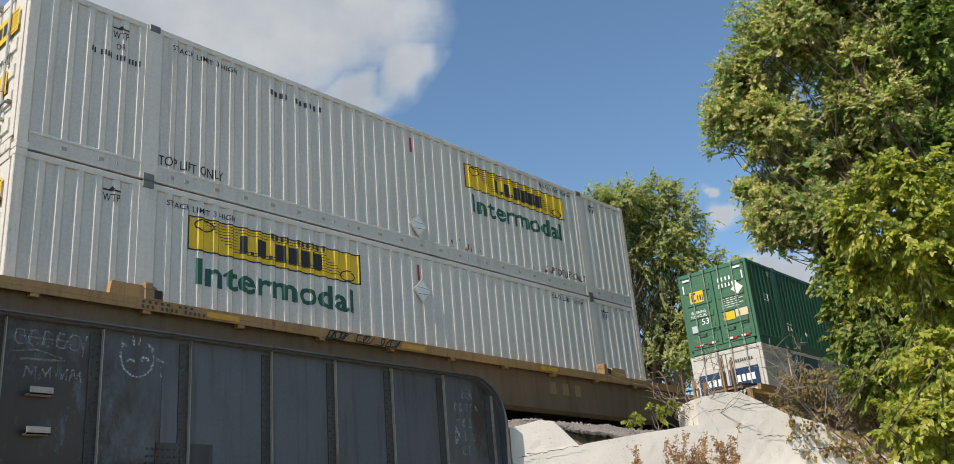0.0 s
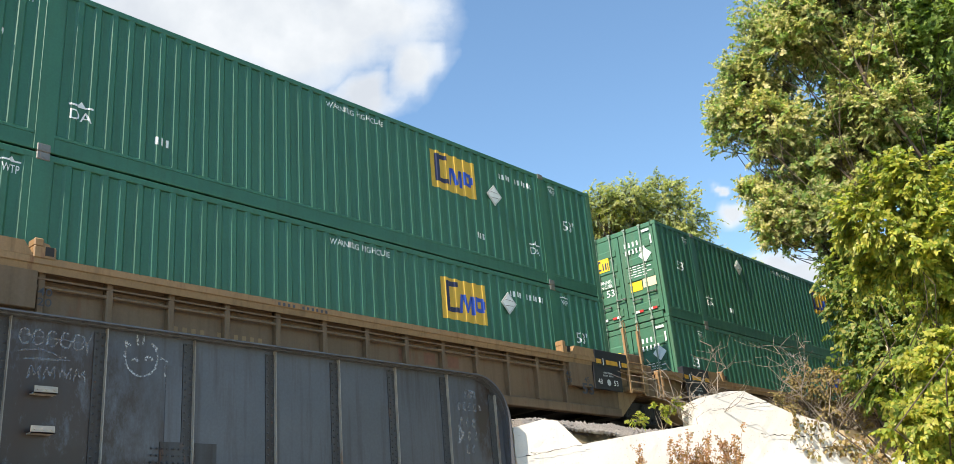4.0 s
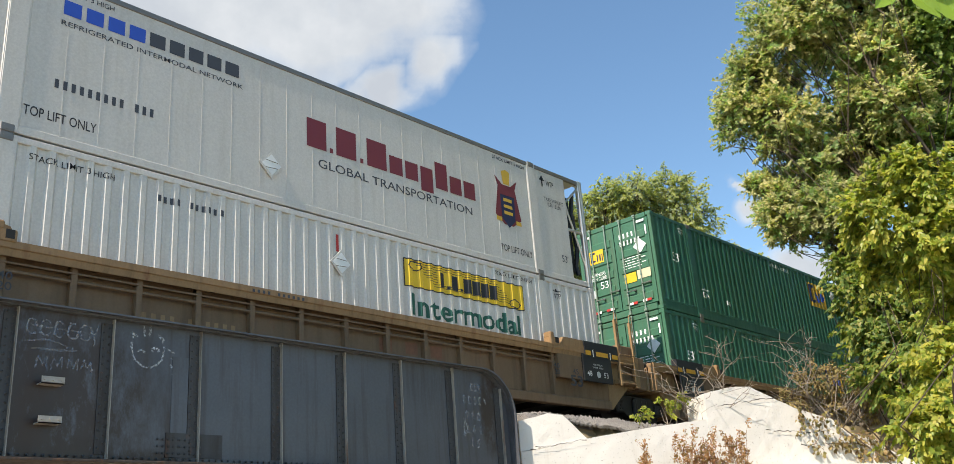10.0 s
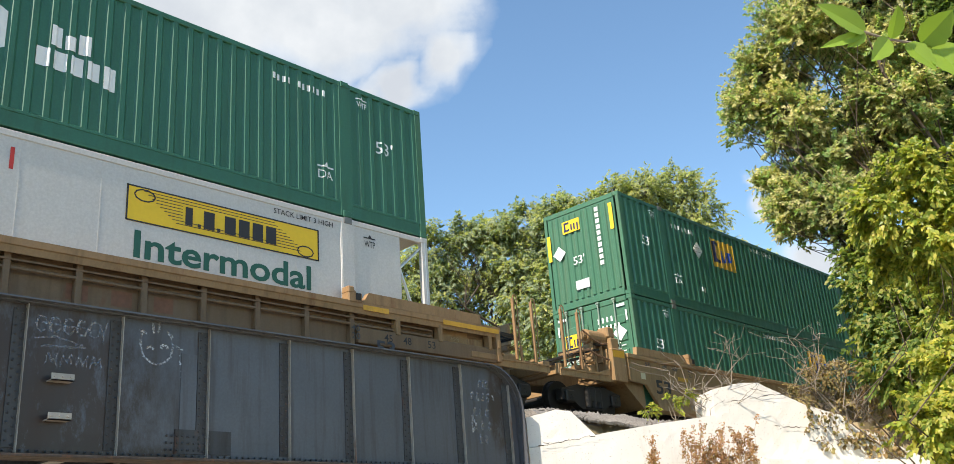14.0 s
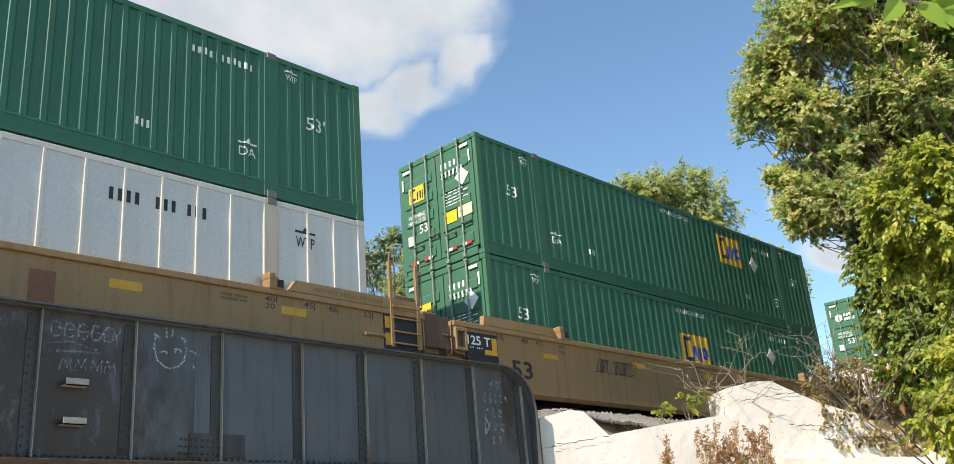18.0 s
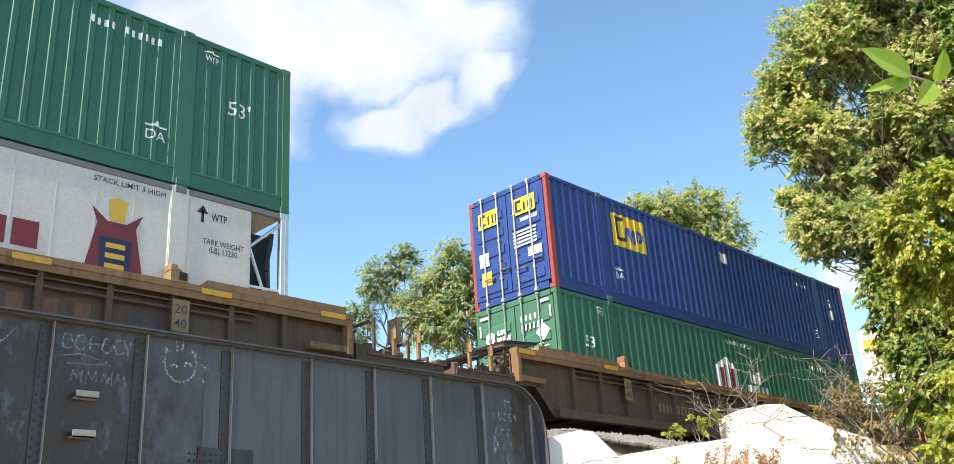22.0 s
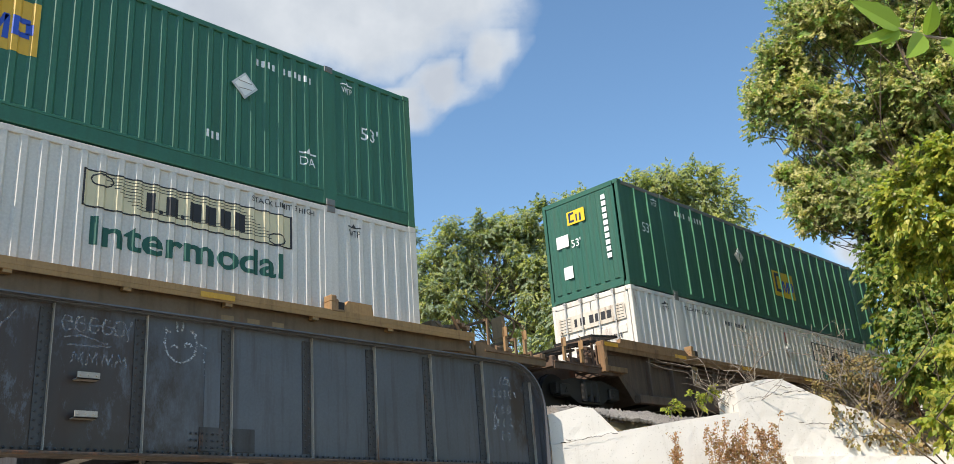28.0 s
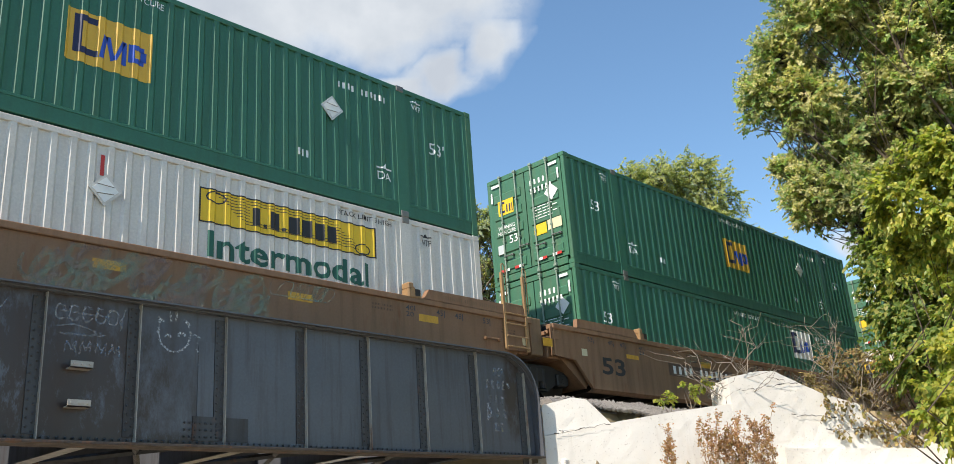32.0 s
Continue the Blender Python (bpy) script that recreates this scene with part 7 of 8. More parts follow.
def wing_wall():
    w = new("wing_wall")
    tagged(w, "whitewashed cracked concrete wing wall holding the bank", "wall", "", "structure")
    b = GROUND_Z - 0.4
    top = [(0.0, -1.45), (1.4, -1.27), (3.72, -0.98)]
    wall_piece("lower_wall", w, [(-0.15, b), (3.72, b), (3.72, -1.0), (2.1, -1.16), (1.2, -1.27), (0.0, -1.44), (-0.15, -1.455)], 0.0, 0.7)
    wall_piece("parapet_block", w, [(-0.15, -1.45), (1.18, -1.27), (0.74, -0.80), (0.45, -0.755), (-0.15, -0.885)], 0.03, 0.75)
    wall_piece("peak_block", w, [(3.72, b), (10.5, b), (9.2, -2.55), (7.6, -1.80), (7.3, -1.55), (6.72, -1.40), (6.42, -1.12), (5.63, -0.86), (5.0, -0.56), (4.72, -0.40), (4.42, -0.385), (4.2, -0.41), (3.70, -0.51)], -0.02, 0.85, CONCRETE, 0.020)
    wall_piece("ledge", w, [(4.5, b), (10.8, b), (10.8, -2.28), (4.5, -1.92)], -0.30, 0.2, CONCRETE, 0.03)
    wall_piece("lower_ledge", w, [(4.9, b), (11.2, b), (11.2, -2.62), (4.9, -2.32)], -0.75, 0.0, CONCRETE, 0.03)
    # crack lines
    bm = bmesh.new()
    rng = random.Random(8)
    for u0, z0, u1, z1 in ((3.8, -0.78, 5.4, -0.62), (4.5, -0.52, 4.9, -0.60), (5.2, -0.60, 5.8, -0.86), (0.02, -1.43, 1.25, -1.27), (4.9, -1.3, 6.2, -1.36), (5.6, -1.6, 7.0, -1.62)):
        n = 12
        for i in range(n):
            ua, ub = u0 + (u1 - u0) * i / n, u0 + (u1 - u0) * (i + 1) / n
            za, zb = z0 + (z1 - z0) * i / n + rng.gauss(0, 0.015), z0 + (z1 - z0) * (i + 1) / n + rng.gauss(0, 0.015)
            t = rng.uniform(0.002, 0.009)
            bm.faces.new([bm.verts.new(wing(*p)) for p in ((ua, za - t, -0.055), (ub, zb - t, -0.055), (ub, zb + t, -0.055), (ua, za + t, -0.055))])
    bmesh.ops.recalc_face_normals(bm, faces=bm.faces[:])
    part("cracks", bm, TIE, w)["kind"] = "stuff"


# ---- plants ----
def leaves(centres, radii, count, size, seed, droop=0.5, per=70, aspect=2.6, flat=0.7, thick=1.0):
    """Pointed folded leaves gathered in tufts over a set of lobes, with gaps between the tufts."""
    rng = np.random.default_rng(seed)
    c, r = np.array(centres, float), np.array(radii, float)
    p = r ** 2 / (r ** 2).sum()
    tufts = max(1, count // per)
    k = rng.choice(len(c), tufts, p=p)
    d = rng.normal(size=(tufts, 3))
    d /= np.linalg.norm(d, axis=1)[:, None]
    rad = 0.58 + 0.38 * rng.random(tufts) ** 0.7
    wob = 1 + 0.16 * np.sin(d[:, 0] * 5 + k) * np.cos(d[:, 2] * 4.3 + d[:, 1] * 3.1 + 2 * k)
    sp = c[k] + d * (r[k] * rad * wob)[:, None]
    spread = thick * (0.35 + 0.65 * rng.random(tufts)) * np.maximum(size * 1.2, 0.42 * r[k])
    n = tufts * per
    own = np.repeat(np.arange(tufts), per)
    g = rng.normal(size=(n, 3)) * np.array([1, 1, flat])
    at = sp[own] + g * spread[own][:, None]
    face = d[own] * 0.7 + g * 0.2 + rng.normal(size=(n, 3)) * 0.42 + np.array(to_sun) * 0.75
    axis = rng.normal(size=(n, 3)) * 0.6 + g * 0.3 + d[own] * 0.25 + np.array([0, 0, -droop])
    side = np.cross(axis, face)
    side /= np.linalg.norm(side, axis=1)[:, None]
    axis /= np.linalg.norm(axis, axis=1)[:, None]
    ln = size * (0.55 + 0.9 * rng.random(n))
    up = np.cross(side, axis)
    w = (ln / aspect)[:, None]
    ln = ln[:, None]
    if aspect < 2.3:
        # broad leaves: a pointed oval folded along its rib
        v = np.empty((n, 6, 3))
        v[:, 0] = at
        v[:, 1] = at + axis * ln * 0.22 + side * w * 0.85 - up * w * 0.2
        v[:, 2] = at + axis * ln * 0.60 + side * w * 0.72 - up * w * 0.3
        v[:, 3] = at + axis * ln - up * ln * 0.12
        v[:, 4] = at + axis * ln * 0.60 - side * w * 0.72 - up * w * 0.3
        v[:, 5] = at + axis * ln * 0.22 - side * w * 0.85 - up * w * 0.2
        tri, m = [[0, 1, 3], [1, 2, 3], [0, 3, 5], [3, 4, 5]], 6
    else:
        v = np.empty((n, 4, 3))
        v[:, 0] = at
        v[:, 1] = at + axis * ln * 0.40 + side * w - up * w * 0.25
        v[:, 2] = at + axis * ln
        v[:, 3] = at + axis * ln * 0.40 - side * w - up * w * 0.25
        tri, m = [[0, 1, 2], [0, 2, 3]], 4
    i = np.arange(n)[:, None] * m
    f = np.concatenate([i + np.array([q]) for q in tri], 1).reshape(-1, 3)
    return v.reshape(-1, 3), f


def sprays(lobes, density, per, reach, size, aspect, seed, droop=0.6, inner=0.3, lift=0.2, broad=False, flop=0.35):
    """Boughs that stand out from each lobe, set with leafy sprays: leaves in two ranks along a drooping twig.
    Gives the leaf corners in order, the spray of each leaf, the bough lines and the spray lines."""
    rng = np.random.default_rng(seed)
    c, r = np.array([l[0] for l in lobes], float), np.array([l[1] for l in lobes], float)
    nb = np.maximum(5, (density * r * r).astype(int))
    k = np.repeat(np.arange(len(c)), nb)
    nn = len(k)
    d = rng.normal(size=(nn, 3)) + np.array([0, 0, lift])
    d /= np.linalg.norm(d, axis=1)[:, None]
    root = c[k] + d * (r[k] * inner)[:, None]
    tip = c[k] + d * (r[k] * (0.70 + 0.42 * rng.random(nn)))[:, None] + np.array([0, 0, 1]) * (r[k] * 0.08 * rng.normal(size=nn))[:, None]
    # sprays on the boughs
    own = np.repeat(np.arange(nn), per)
    n1 = len(own)
    t = (0.15 + 0.85 * rng.random(n1) ** 0.75)[:, None]
    at = root[own] * (1 - t) + tip[own] * t + rng.normal(size=(n1, 3)) * (r[k][own] * 0.10)[:, None]
    way = d[own] * 0.75 + rng.normal(size=(n1, 3)) * 0.62 + np.array([0, 0, 0.12])
    way /= np.linalg.norm(way, axis=1)[:, None]
    flatness = np.array([0, 0, 0.22]) + np.array(to_sun) * 0.75 + d[own] * 0.45 + rng.normal(size=(n1, 3)) * flop
    side = np.cross(way, flatness)
    side /= np.linalg.norm(side, axis=1)[:, None]
    ln = reach * (0.55 + 0.8 * rng.random(n1))
    # leaves on the sprays
    m = max(3, int(round(reach / size * 4.2)))
    sp = np.repeat(np.arange(n1), m)
    n = len(sp)
    j = np.tile(np.arange(m), n1)
    u = (j + 0.3 + 0.5 * rng.random(n)) / m
    sgn = np.where(j % 2 == 0, 1.0, -1.0)
    down = np.array([0, 0, -1.0])
    base_at = at[sp] + way[sp] * (ln[sp] * u)[:, None] + down * (ln[sp] * min(0.38, droop) * u * u)[:, None]
    axis = way[sp] * (0.50 + 0.4 * u)[:, None] + side[sp] * (sgn * (0.95 - 0.5 * u))[:, None] + down * droop + rng.normal(size=(n, 3)) * 0.24
    axis /= np.linalg.norm(axis, axis=1)[:, None]
    face = flatness[sp] + rng.normal(size=(n, 3)) * 0.42
    sd = np.cross(axis, face)
    sd /= np.linalg.norm(sd, axis=1)[:, None]
    up = np.cross(sd, axis)
    g = (size * (0.6 + 0.6 * rng.random(n)) * (1.12 - 0.35 * u))[:, None]
    w = g / aspect
    if broad:
        v = np.empty((n, 6, 3))
        v[:, 0] = base_at
        v[:, 1] = base_at + axis * g * 0.24 + sd * w * 0.9 + up * w * 0.25
        v[:, 2] = base_at + axis * g * 0.60 + sd * w * 0.66 + up * w * 0.15
        v[:, 3] = base_at + axis * g + down * g * 0.16
        v[:, 4] = base_at + axis * g * 0.60 - sd * w * 0.66 + up * w * 0.15
        v[:, 5] = base_at + axis * g * 0.24 - sd * w * 0.9 + up * w * 0.25
    else:
        v = np.empty((n, 4, 3))
        v[:, 0] = base_at
        v[:, 1] = base_at + axis * g * 0.42 + sd * w + up * w * 0.3
        v[:, 2] = base_at + axis * g + down * g * 0.10
        v[:, 3] = base_at + axis * g * 0.42 - sd * w + up * w * 0.3
    return v, sp, np.stack([root, tip], 1), np.stack([at, at + way * ln[:, None] * 0.8 + down * (ln * 0.25)[:, None]], 1)


def spray_mesh(name, v, mat):
    """Folded leaf blades from their corners."""
    m = v.shape[1]
    tri = [[0, 1, 3], [1, 2, 3], [0, 3, 5], [3, 4, 5]] if m == 6 else [[0, 1, 2], [0, 2, 3]]
    i = np.arange(len(v))[:, None] * m
    return leaf_mesh(name, v.reshape(-1, 3), np.concatenate([i + np.array([q]) for q in tri], 1).reshape(-1, 3), mat)


def twig_mesh(name, lines, r0, r1, mat):
    """Thin three-sided tapering twigs between pairs of points."""
    a, b = lines[:, 0], lines[:, 1]
    ax = b - a
    ax /= np.linalg.norm(ax, axis=1)[:, None]
    s = np.cross(ax, np.array([0.31, 0.52, 0.8]))
    s /= np.linalg.norm(s, axis=1)[:, None]
    q = np.cross(ax, s)
    v = np.empty((len(a), 4, 3))
    for i in range(3):
        w = i * math.tau / 3
        v[:, i] = a + (s * math.cos(w) + q * math.sin(w)) * r0
    v[:, 3] = b + s * r1
    i = np.arange(len(a))[:, None] * 4
    return leaf_mesh(name, v.reshape(-1, 3), np.concatenate([i + np.array([q]) for q in ([0, 1, 3], [1, 2, 3], [2, 0, 3])], 1).reshape(-1, 3), mat)


def leaf_mesh(name, v, f, mat):
    me = bpy.data.meshes.new(name)
    me.vertices.add(len(v))
    me.vertices.foreach_set("co", v.ravel())
    me.loops.add(len(f) * 3)
    me.loops.foreach_set("vertex_index", f.ravel().astype(np.int32))
    me.polygons.add(len(f))
    me.polygons.foreach_set("loop_start", (np.arange(len(f)) * 3).astype(np.int32))
    me.update(calc_edges=True)
    me.validate()
    me.materials.append(mat)
    return me


def branch(bm, a, b, r0, r1, rng, bend=0.15, n=5):
    a, b = Vector(a), Vector(b)
    pts = []
    for i in range(n + 1):
        t = i / n
        off = Vector((rng.gauss(0, 1), rng.gauss(0, 1), rng.gauss(0, 0.6))) * bend * (b - a).length * 0.25 * (math.sin(t * math.pi))
        pts.append(a.lerp(b, t) + off)
    for i in range(n):
        ra, rb = r0 + (r1 - r0) * i / n, r0 + (r1 - r0) * (i + 1) / n
        rod(bm, pts[i], pts[i + 1], ra, 7, rb)
    return pts


def tree(name, label, foot, lobes, mats, share, size, aspect, seed, density=9, per=9, reach=0.5, trunk_r=0.25, droop=0.6, inner=0.3, limbs=20, broad=False):
    """A trunk with limbs to its lobes, and a crown of leafy sprays, each spray in one of the tints."""
    t = new(name)
    tagged(t, label, "tree", "trees beside the railway")
    t.location = foot
    rng = random.Random(seed)
    f = Vector(foot)
    cs = [Vector(l[0]) - f for l in lobes]
    mid = sum(cs, Vector()) / len(cs)
    fork = Vector((mid.x * 0.45, mid.y * 0.45, max(1.0, min(c.z for c in cs) * 0.8)))
    bm = bmesh.new()
    branch(bm, (0, 0, -0.4), fork, trunk_r, trunk_r * 0.7, rng, 0.12)
    part("trunk", bm, BARK, t)
    for c, l in list(zip(cs, lobes))[:limbs]:
        bm = bmesh.new()
        pts = branch(bm, fork, fork.lerp(c, 0.8), trunk_r * 0.30, trunk_r * 0.08, rng, 0.35)
        for p in pts[2:]:
            for _ in range(5):
                q = c + Vector((rng.gauss(0, 1), rng.gauss(0, 1), rng.gauss(0, 1))).normalized() * l[1] * 0.85
                branch(bm, p, q, trunk_r * 0.06, 0.008, rng, 0.4, 3)
        part("limb", bm, BARK, t)
    v, own, lines, stems = sprays([(c, l[1]) for c, l in zip(cs, lobes)], density, per, reach, size, aspect, seed, droop, inner, 0.2, broad)
    pick = np.random.default_rng(seed * 3).random(len(stems))
    part("branchwork", twig_mesh("branchwork", lines, trunk_r * 0.07, 0.006, BARK), BARK, t)["kind"] = "stuff"
    lo = 0.0
    for m, q in zip(mats, share):
        take = ((pick >= lo) & (pick < lo + q))[own]
        part("crown", spray_mesh("crown", v[take], m), m, t)
        lo += q
    return t


def bush(name, label, foot, lobes, mat, size, aspect, seed, density=16, per=8, reach=0.4, droop=0.6, stems=14, twig=TWIG, thick=0.02, broad=True, inner=0.2):
    t = new(name)
    tagged(t, label, "bush", "bushes on the bank")
    t.location = foot
    rng = random.Random(seed)
    f = Vector(foot)
    cs = [Vector(l[0]) - f for l in lobes]
    for i in range(stems):
        bm = bmesh.new()
        c = cs[i % len(cs)]
        q = c + Vector((rng.gauss(0, 0.5), rng.gauss(0, 0.5), rng.gauss(0, 0.5))) * lobes[i % len(cs)][1]
        branch(bm, (rng.gauss(0, 0.1), rng.gauss(0, 0.1), -0.2), q, thick, 0.003, rng, 0.4, 4)
        part("stem", bm, twig, t)
    v, own, lines, sprs = sprays([(c, l[1]) for c, l in zip(cs, lobes)], density, per, reach, size, aspect, seed, droop, inner, 0.2, broad)
    part("branchwork", twig_mesh("branchwork", np.concatenate([lines, sprs]), thick * 0.3, 0.002, twig), twig, t)["kind"] = "stuff"
    part("foliage", spray_mesh("foliage", v, mat), mat, t)
    return t


def weeds(name, label, foot, height, spread, count, seed, mat, twig, seeds=7, leaf=0.030):
    """Dry upright weeds with small seed tufts along their stems."""
    t = new(name)
    tagged(t, label, "weeds", "dry weeds by the wall")
    t.location = foot
    rng = random.Random(seed)
    nrg = np.random.default_rng(seed)
    bm = bmesh.new()
    cs = []
    for i in range(count):
        a, r = rng.uniform(0, math.tau), spread * math.sqrt(rng.random())
        top = Vector((math.cos(a) * r * 1.2, math.sin(a) * r, height * rng.uniform(0.72, 1.0)))
        pts = branch(bm, (math.cos(a) * r * 0.7, math.sin(a) * r * 0.6, -0.2), top, 0.010, 0.003, rng, 0.10, 5)
        cs += [top, top - Vector((0, 0, 0.05)), top - Vector((0, 0, 0.10)), top - Vector((0, 0, 0.16))]
        for p, q in zip(pts[1:], pts[2:]):
            for k in range(3):
                s0 = p.lerp(q, rng.random())
                b = rng.uniform(0, math.tau)
                e = s0 + Vector((math.cos(b) * rng.uniform(0.04, 0.13), math.sin(b) * rng.uniform(0.04, 0.13), rng.uniform(0.10, 0.28)))
                rod(bm, s0, e, 0.004, 4, 0.002)
                cs += [s0.lerp(e, u) for u in (0.4, 0.6, 0.8, 1.0)]
    part("stalks", bm, twig, t)["kind"] = "stuff"
    v, f = leaves(cs, [0.022] * len(cs), len(cs) * seeds, leaf, seed, -0.3, 5, 2.0, 1.0, 0.7)
    part("seed_heads", leaf_mesh("seed_heads", v, f, mat), mat, t)
    return t


def creeper(owner, u, z, drop, seed):
    """One dry strand hanging down the wall's face."""
    rng = random.Random(seed)
    bm = bmesh.new()
    pts = [Vector(wing(u, z + 0.03, 0.15))] + [Vector(wing(u + 0.10 * math.sin(seed + 2 * k) * k / 5, z - drop * k / 6, -0.07 - 0.02 * (k % 2))) for k in range(7)]
    tube(bm, pts, 0.006, 4)
    part("vine_stem", bm, STALK, owner)
    v, f = leaves([p for p in pts[1:]], [0.07] * (len(pts) - 1), 8 * len(pts), 0.07, seed, 0.9, 4, 2.0, 0.8, 0.8)
    part("vine_leaves", leaf_mesh("vine_leaves", v, f, LEAF_DRY), LEAF_DRY, owner)


def bare_shrub(foot, tips, seed):
    t = new("bare_shrub")
    tagged(t, "leafless grey twigs of a dead shrub on the bank", "bush", "bushes on the bank")
    t.location = foot
    rng = random.Random(seed)
    for tip in tips:
        bm = bmesh.new()
        pts = branch(bm, (0, 0, -0.2), Vector(tip) - Vector(foot), 0.014, 0.005, rng, 0.45, 5)
        for p in pts[2:]:
            for _ in range(3):
                branch(bm, p, p + Vector((rng.gauss(0, 0.35), rng.gauss(0, 0.35), rng.uniform(0.0, 0.55))), 0.006, 0.003, rng, 0.5, 3)
        part("twig", bm, TWIG, t)
    return t


# ---- clouds ----
def cloud_mat(strength):
    m = bpy.data.materials.new("cloud")
    m.use_nodes = True
    nt = m.node_tree
    nt.nodes.remove(nt.nodes["Principled BSDF"])
    at = nt.nodes.new("ShaderNodeAttribute")
    at.attribute_name = "thickness"
    f1 = noise_tex(nt, 0.014, 10, 0.60)
    ad = nt.nodes.new("ShaderNodeMath")
    ad.operation = "MULTIPLY_ADD"
    nt.links.new(f1, ad.inputs[0])
    ad.inputs[1].default_value = 0.60
    nt.links.new(at.outputs["Fac"], ad.inputs[2])
    alpha = ramp(nt, ad.outputs[0], [(0.02, (0, 0, 0)), (0.36, (0.22,) * 3), (0.66, (0.68,) * 3), (0.98, (0.97,) * 3)])
    f2 = noise_tex(nt, 0.0048, 5, 0.55)
    shade = ramp(nt, f2, [(0.34, (1.06, 1.13, 1.13)), (0.50, (0.92, 1.00, 1.02)), (0.68, (0.79, 0.87, 0.92))])
    thin = ramp(nt, ad.outputs[0], [(0.5, (0.99, 0.99, 0.99)), (1.05, (0.83, 0.84, 0.87))])
    col = mix(nt, 1.0, shade, thin, "MULTIPLY")
    em = nt.nodes.new("ShaderNodeEmission")
    em.inputs[1].default_value = strength
    nt.links.new(col, em.inputs[0])
    tr = nt.nodes.new("ShaderNodeBsdfTransparent")
    mx = nt.nodes.new("ShaderNodeMixShader")
    nt.links.new(alpha, mx.inputs[0])
    nt.links.new(tr.outputs[0], mx.inputs[1])
    nt.links.new(em.outputs[0], mx.inputs[2])
    nt.links.new(mx.outputs[0], nt.nodes["Material Output"].inputs[0])
    return m


CLOUD = cloud_mat(0.57)
CLOUD_AT = Vector((933.5, 1435.5, 1010.3))
CLOUD_TURN = aim(48.05, 19.84, -4.40).to_3x3().to_4x4()
UNIT = 2000 / 1516.0


def cloud(name, x0, y0, x1, y1, step, puffs, label):
    """A far sheet of cloud: its thickness is the sum of soft puffs and billows, in units of the sheet."""
    xs, ys = np.arange(x0, x1 + 1, step), np.arange(y0, y1 + 1, step)
    vs, th = [], []
    for x in xs:
        for y in ys:
            w = noise.noise_vector((x * 0.012, y * 0.012, 3.1))
            w2 = noise.noise_vector((x * 0.035, y * 0.035, 8.4))
            px, py = x + w.x * 34 + w2.x * 14, y + w.y * 26 + w2.y * 12
            d = max(1 - math.hypot((px - cx) / rx, (py - cy) / ry) for cx, cy, rx, ry in puffs)
            vs.append((x * UNIT, y * UNIT, 0))
            th.append(max(-0.4, min(0.9, d * 1.3)))
    n = len(ys)
    fs = [(i * n + j, (i + 1) * n + j, (i + 1) * n + j + 1, i * n + j + 1) for i in range(len(xs) - 1) for j in range(n - 1)]
    me = grid_mesh(name, vs, fs, CLOUD)
    a = me.attributes.new("thickness", "FLOAT", "POINT")
    a.data.foreach_set("value", th)
    o = new(name, me)
    tagged(o, label, "cloud", "clouds", "structure")
    return o


# offsets in the sheet, right and up from its middle
BIG_CLOUD = cloud("cloud", -620, -280, 420, 420, 9, [
    (-20, 85, 320, 110), (120, 40, 170, 80), (215, 90, 150, 70), (292, 8, 52, 50), (232, -48, 60, 34), (-150, -25, 170, 95), (-310, -15, 110, 80),
    (-100, -100, 110, 60), (-205, -122, 95, 50), (160, -78, 75, 40), (-345, -212, 52, 28), (-232, -214, 50, 30), (-100, 260, 520, 170), (-540, 40, 180, 120)],
    "large white cumulus cloud with grey billows")
SMALL_CLOUD = cloud("cloud", 720, -400, 1060, -130, 7, [(798, -225, 34, 24), (905, -310, 70, 30), (770, -180, 18, 12), (960, -330, 50, 24)], "small white wisps of cloud above the trees")


# ---- the near sprig ----
def ovate(bm, base_at, tip, width, bend):
    """A broad pointed leaf with a midrib fold and toothed edge."""
    a, b = Vector(base_at), Vector(tip)
    ax = b - a
    ln = ax.length
    ax.normalize()
    nrm = Vector((0.25, 0.2, 1)).normalized()
    sd = nrm.cross(ax).normalized()
    up = ax.cross(sd)
    n = 9
    mid, lf, rt = [], [], []
    for i in range(n + 1):
        t = i / n
        w = width * (math.sin(math.pi * t ** 0.75) ** 0.85) * (1 + 0.10 * (i % 2)) if 0 < i < n else 0.0
        c = a + ax * ln * t + up * (-bend * t * t)
        mid.append(bm.verts.new(c))
        lf.append(bm.verts.new(c + sd * w + up * w * 0.35))
        rt.append(bm.verts.new(c - sd * w + up * w * 0.22))
    for i in range(n):
        for e in (lf, rt):
            q = [mid[i], mid[i + 1], e[i + 1], e[i]]
            bm.faces.new(q if e is rt else q[::-1])


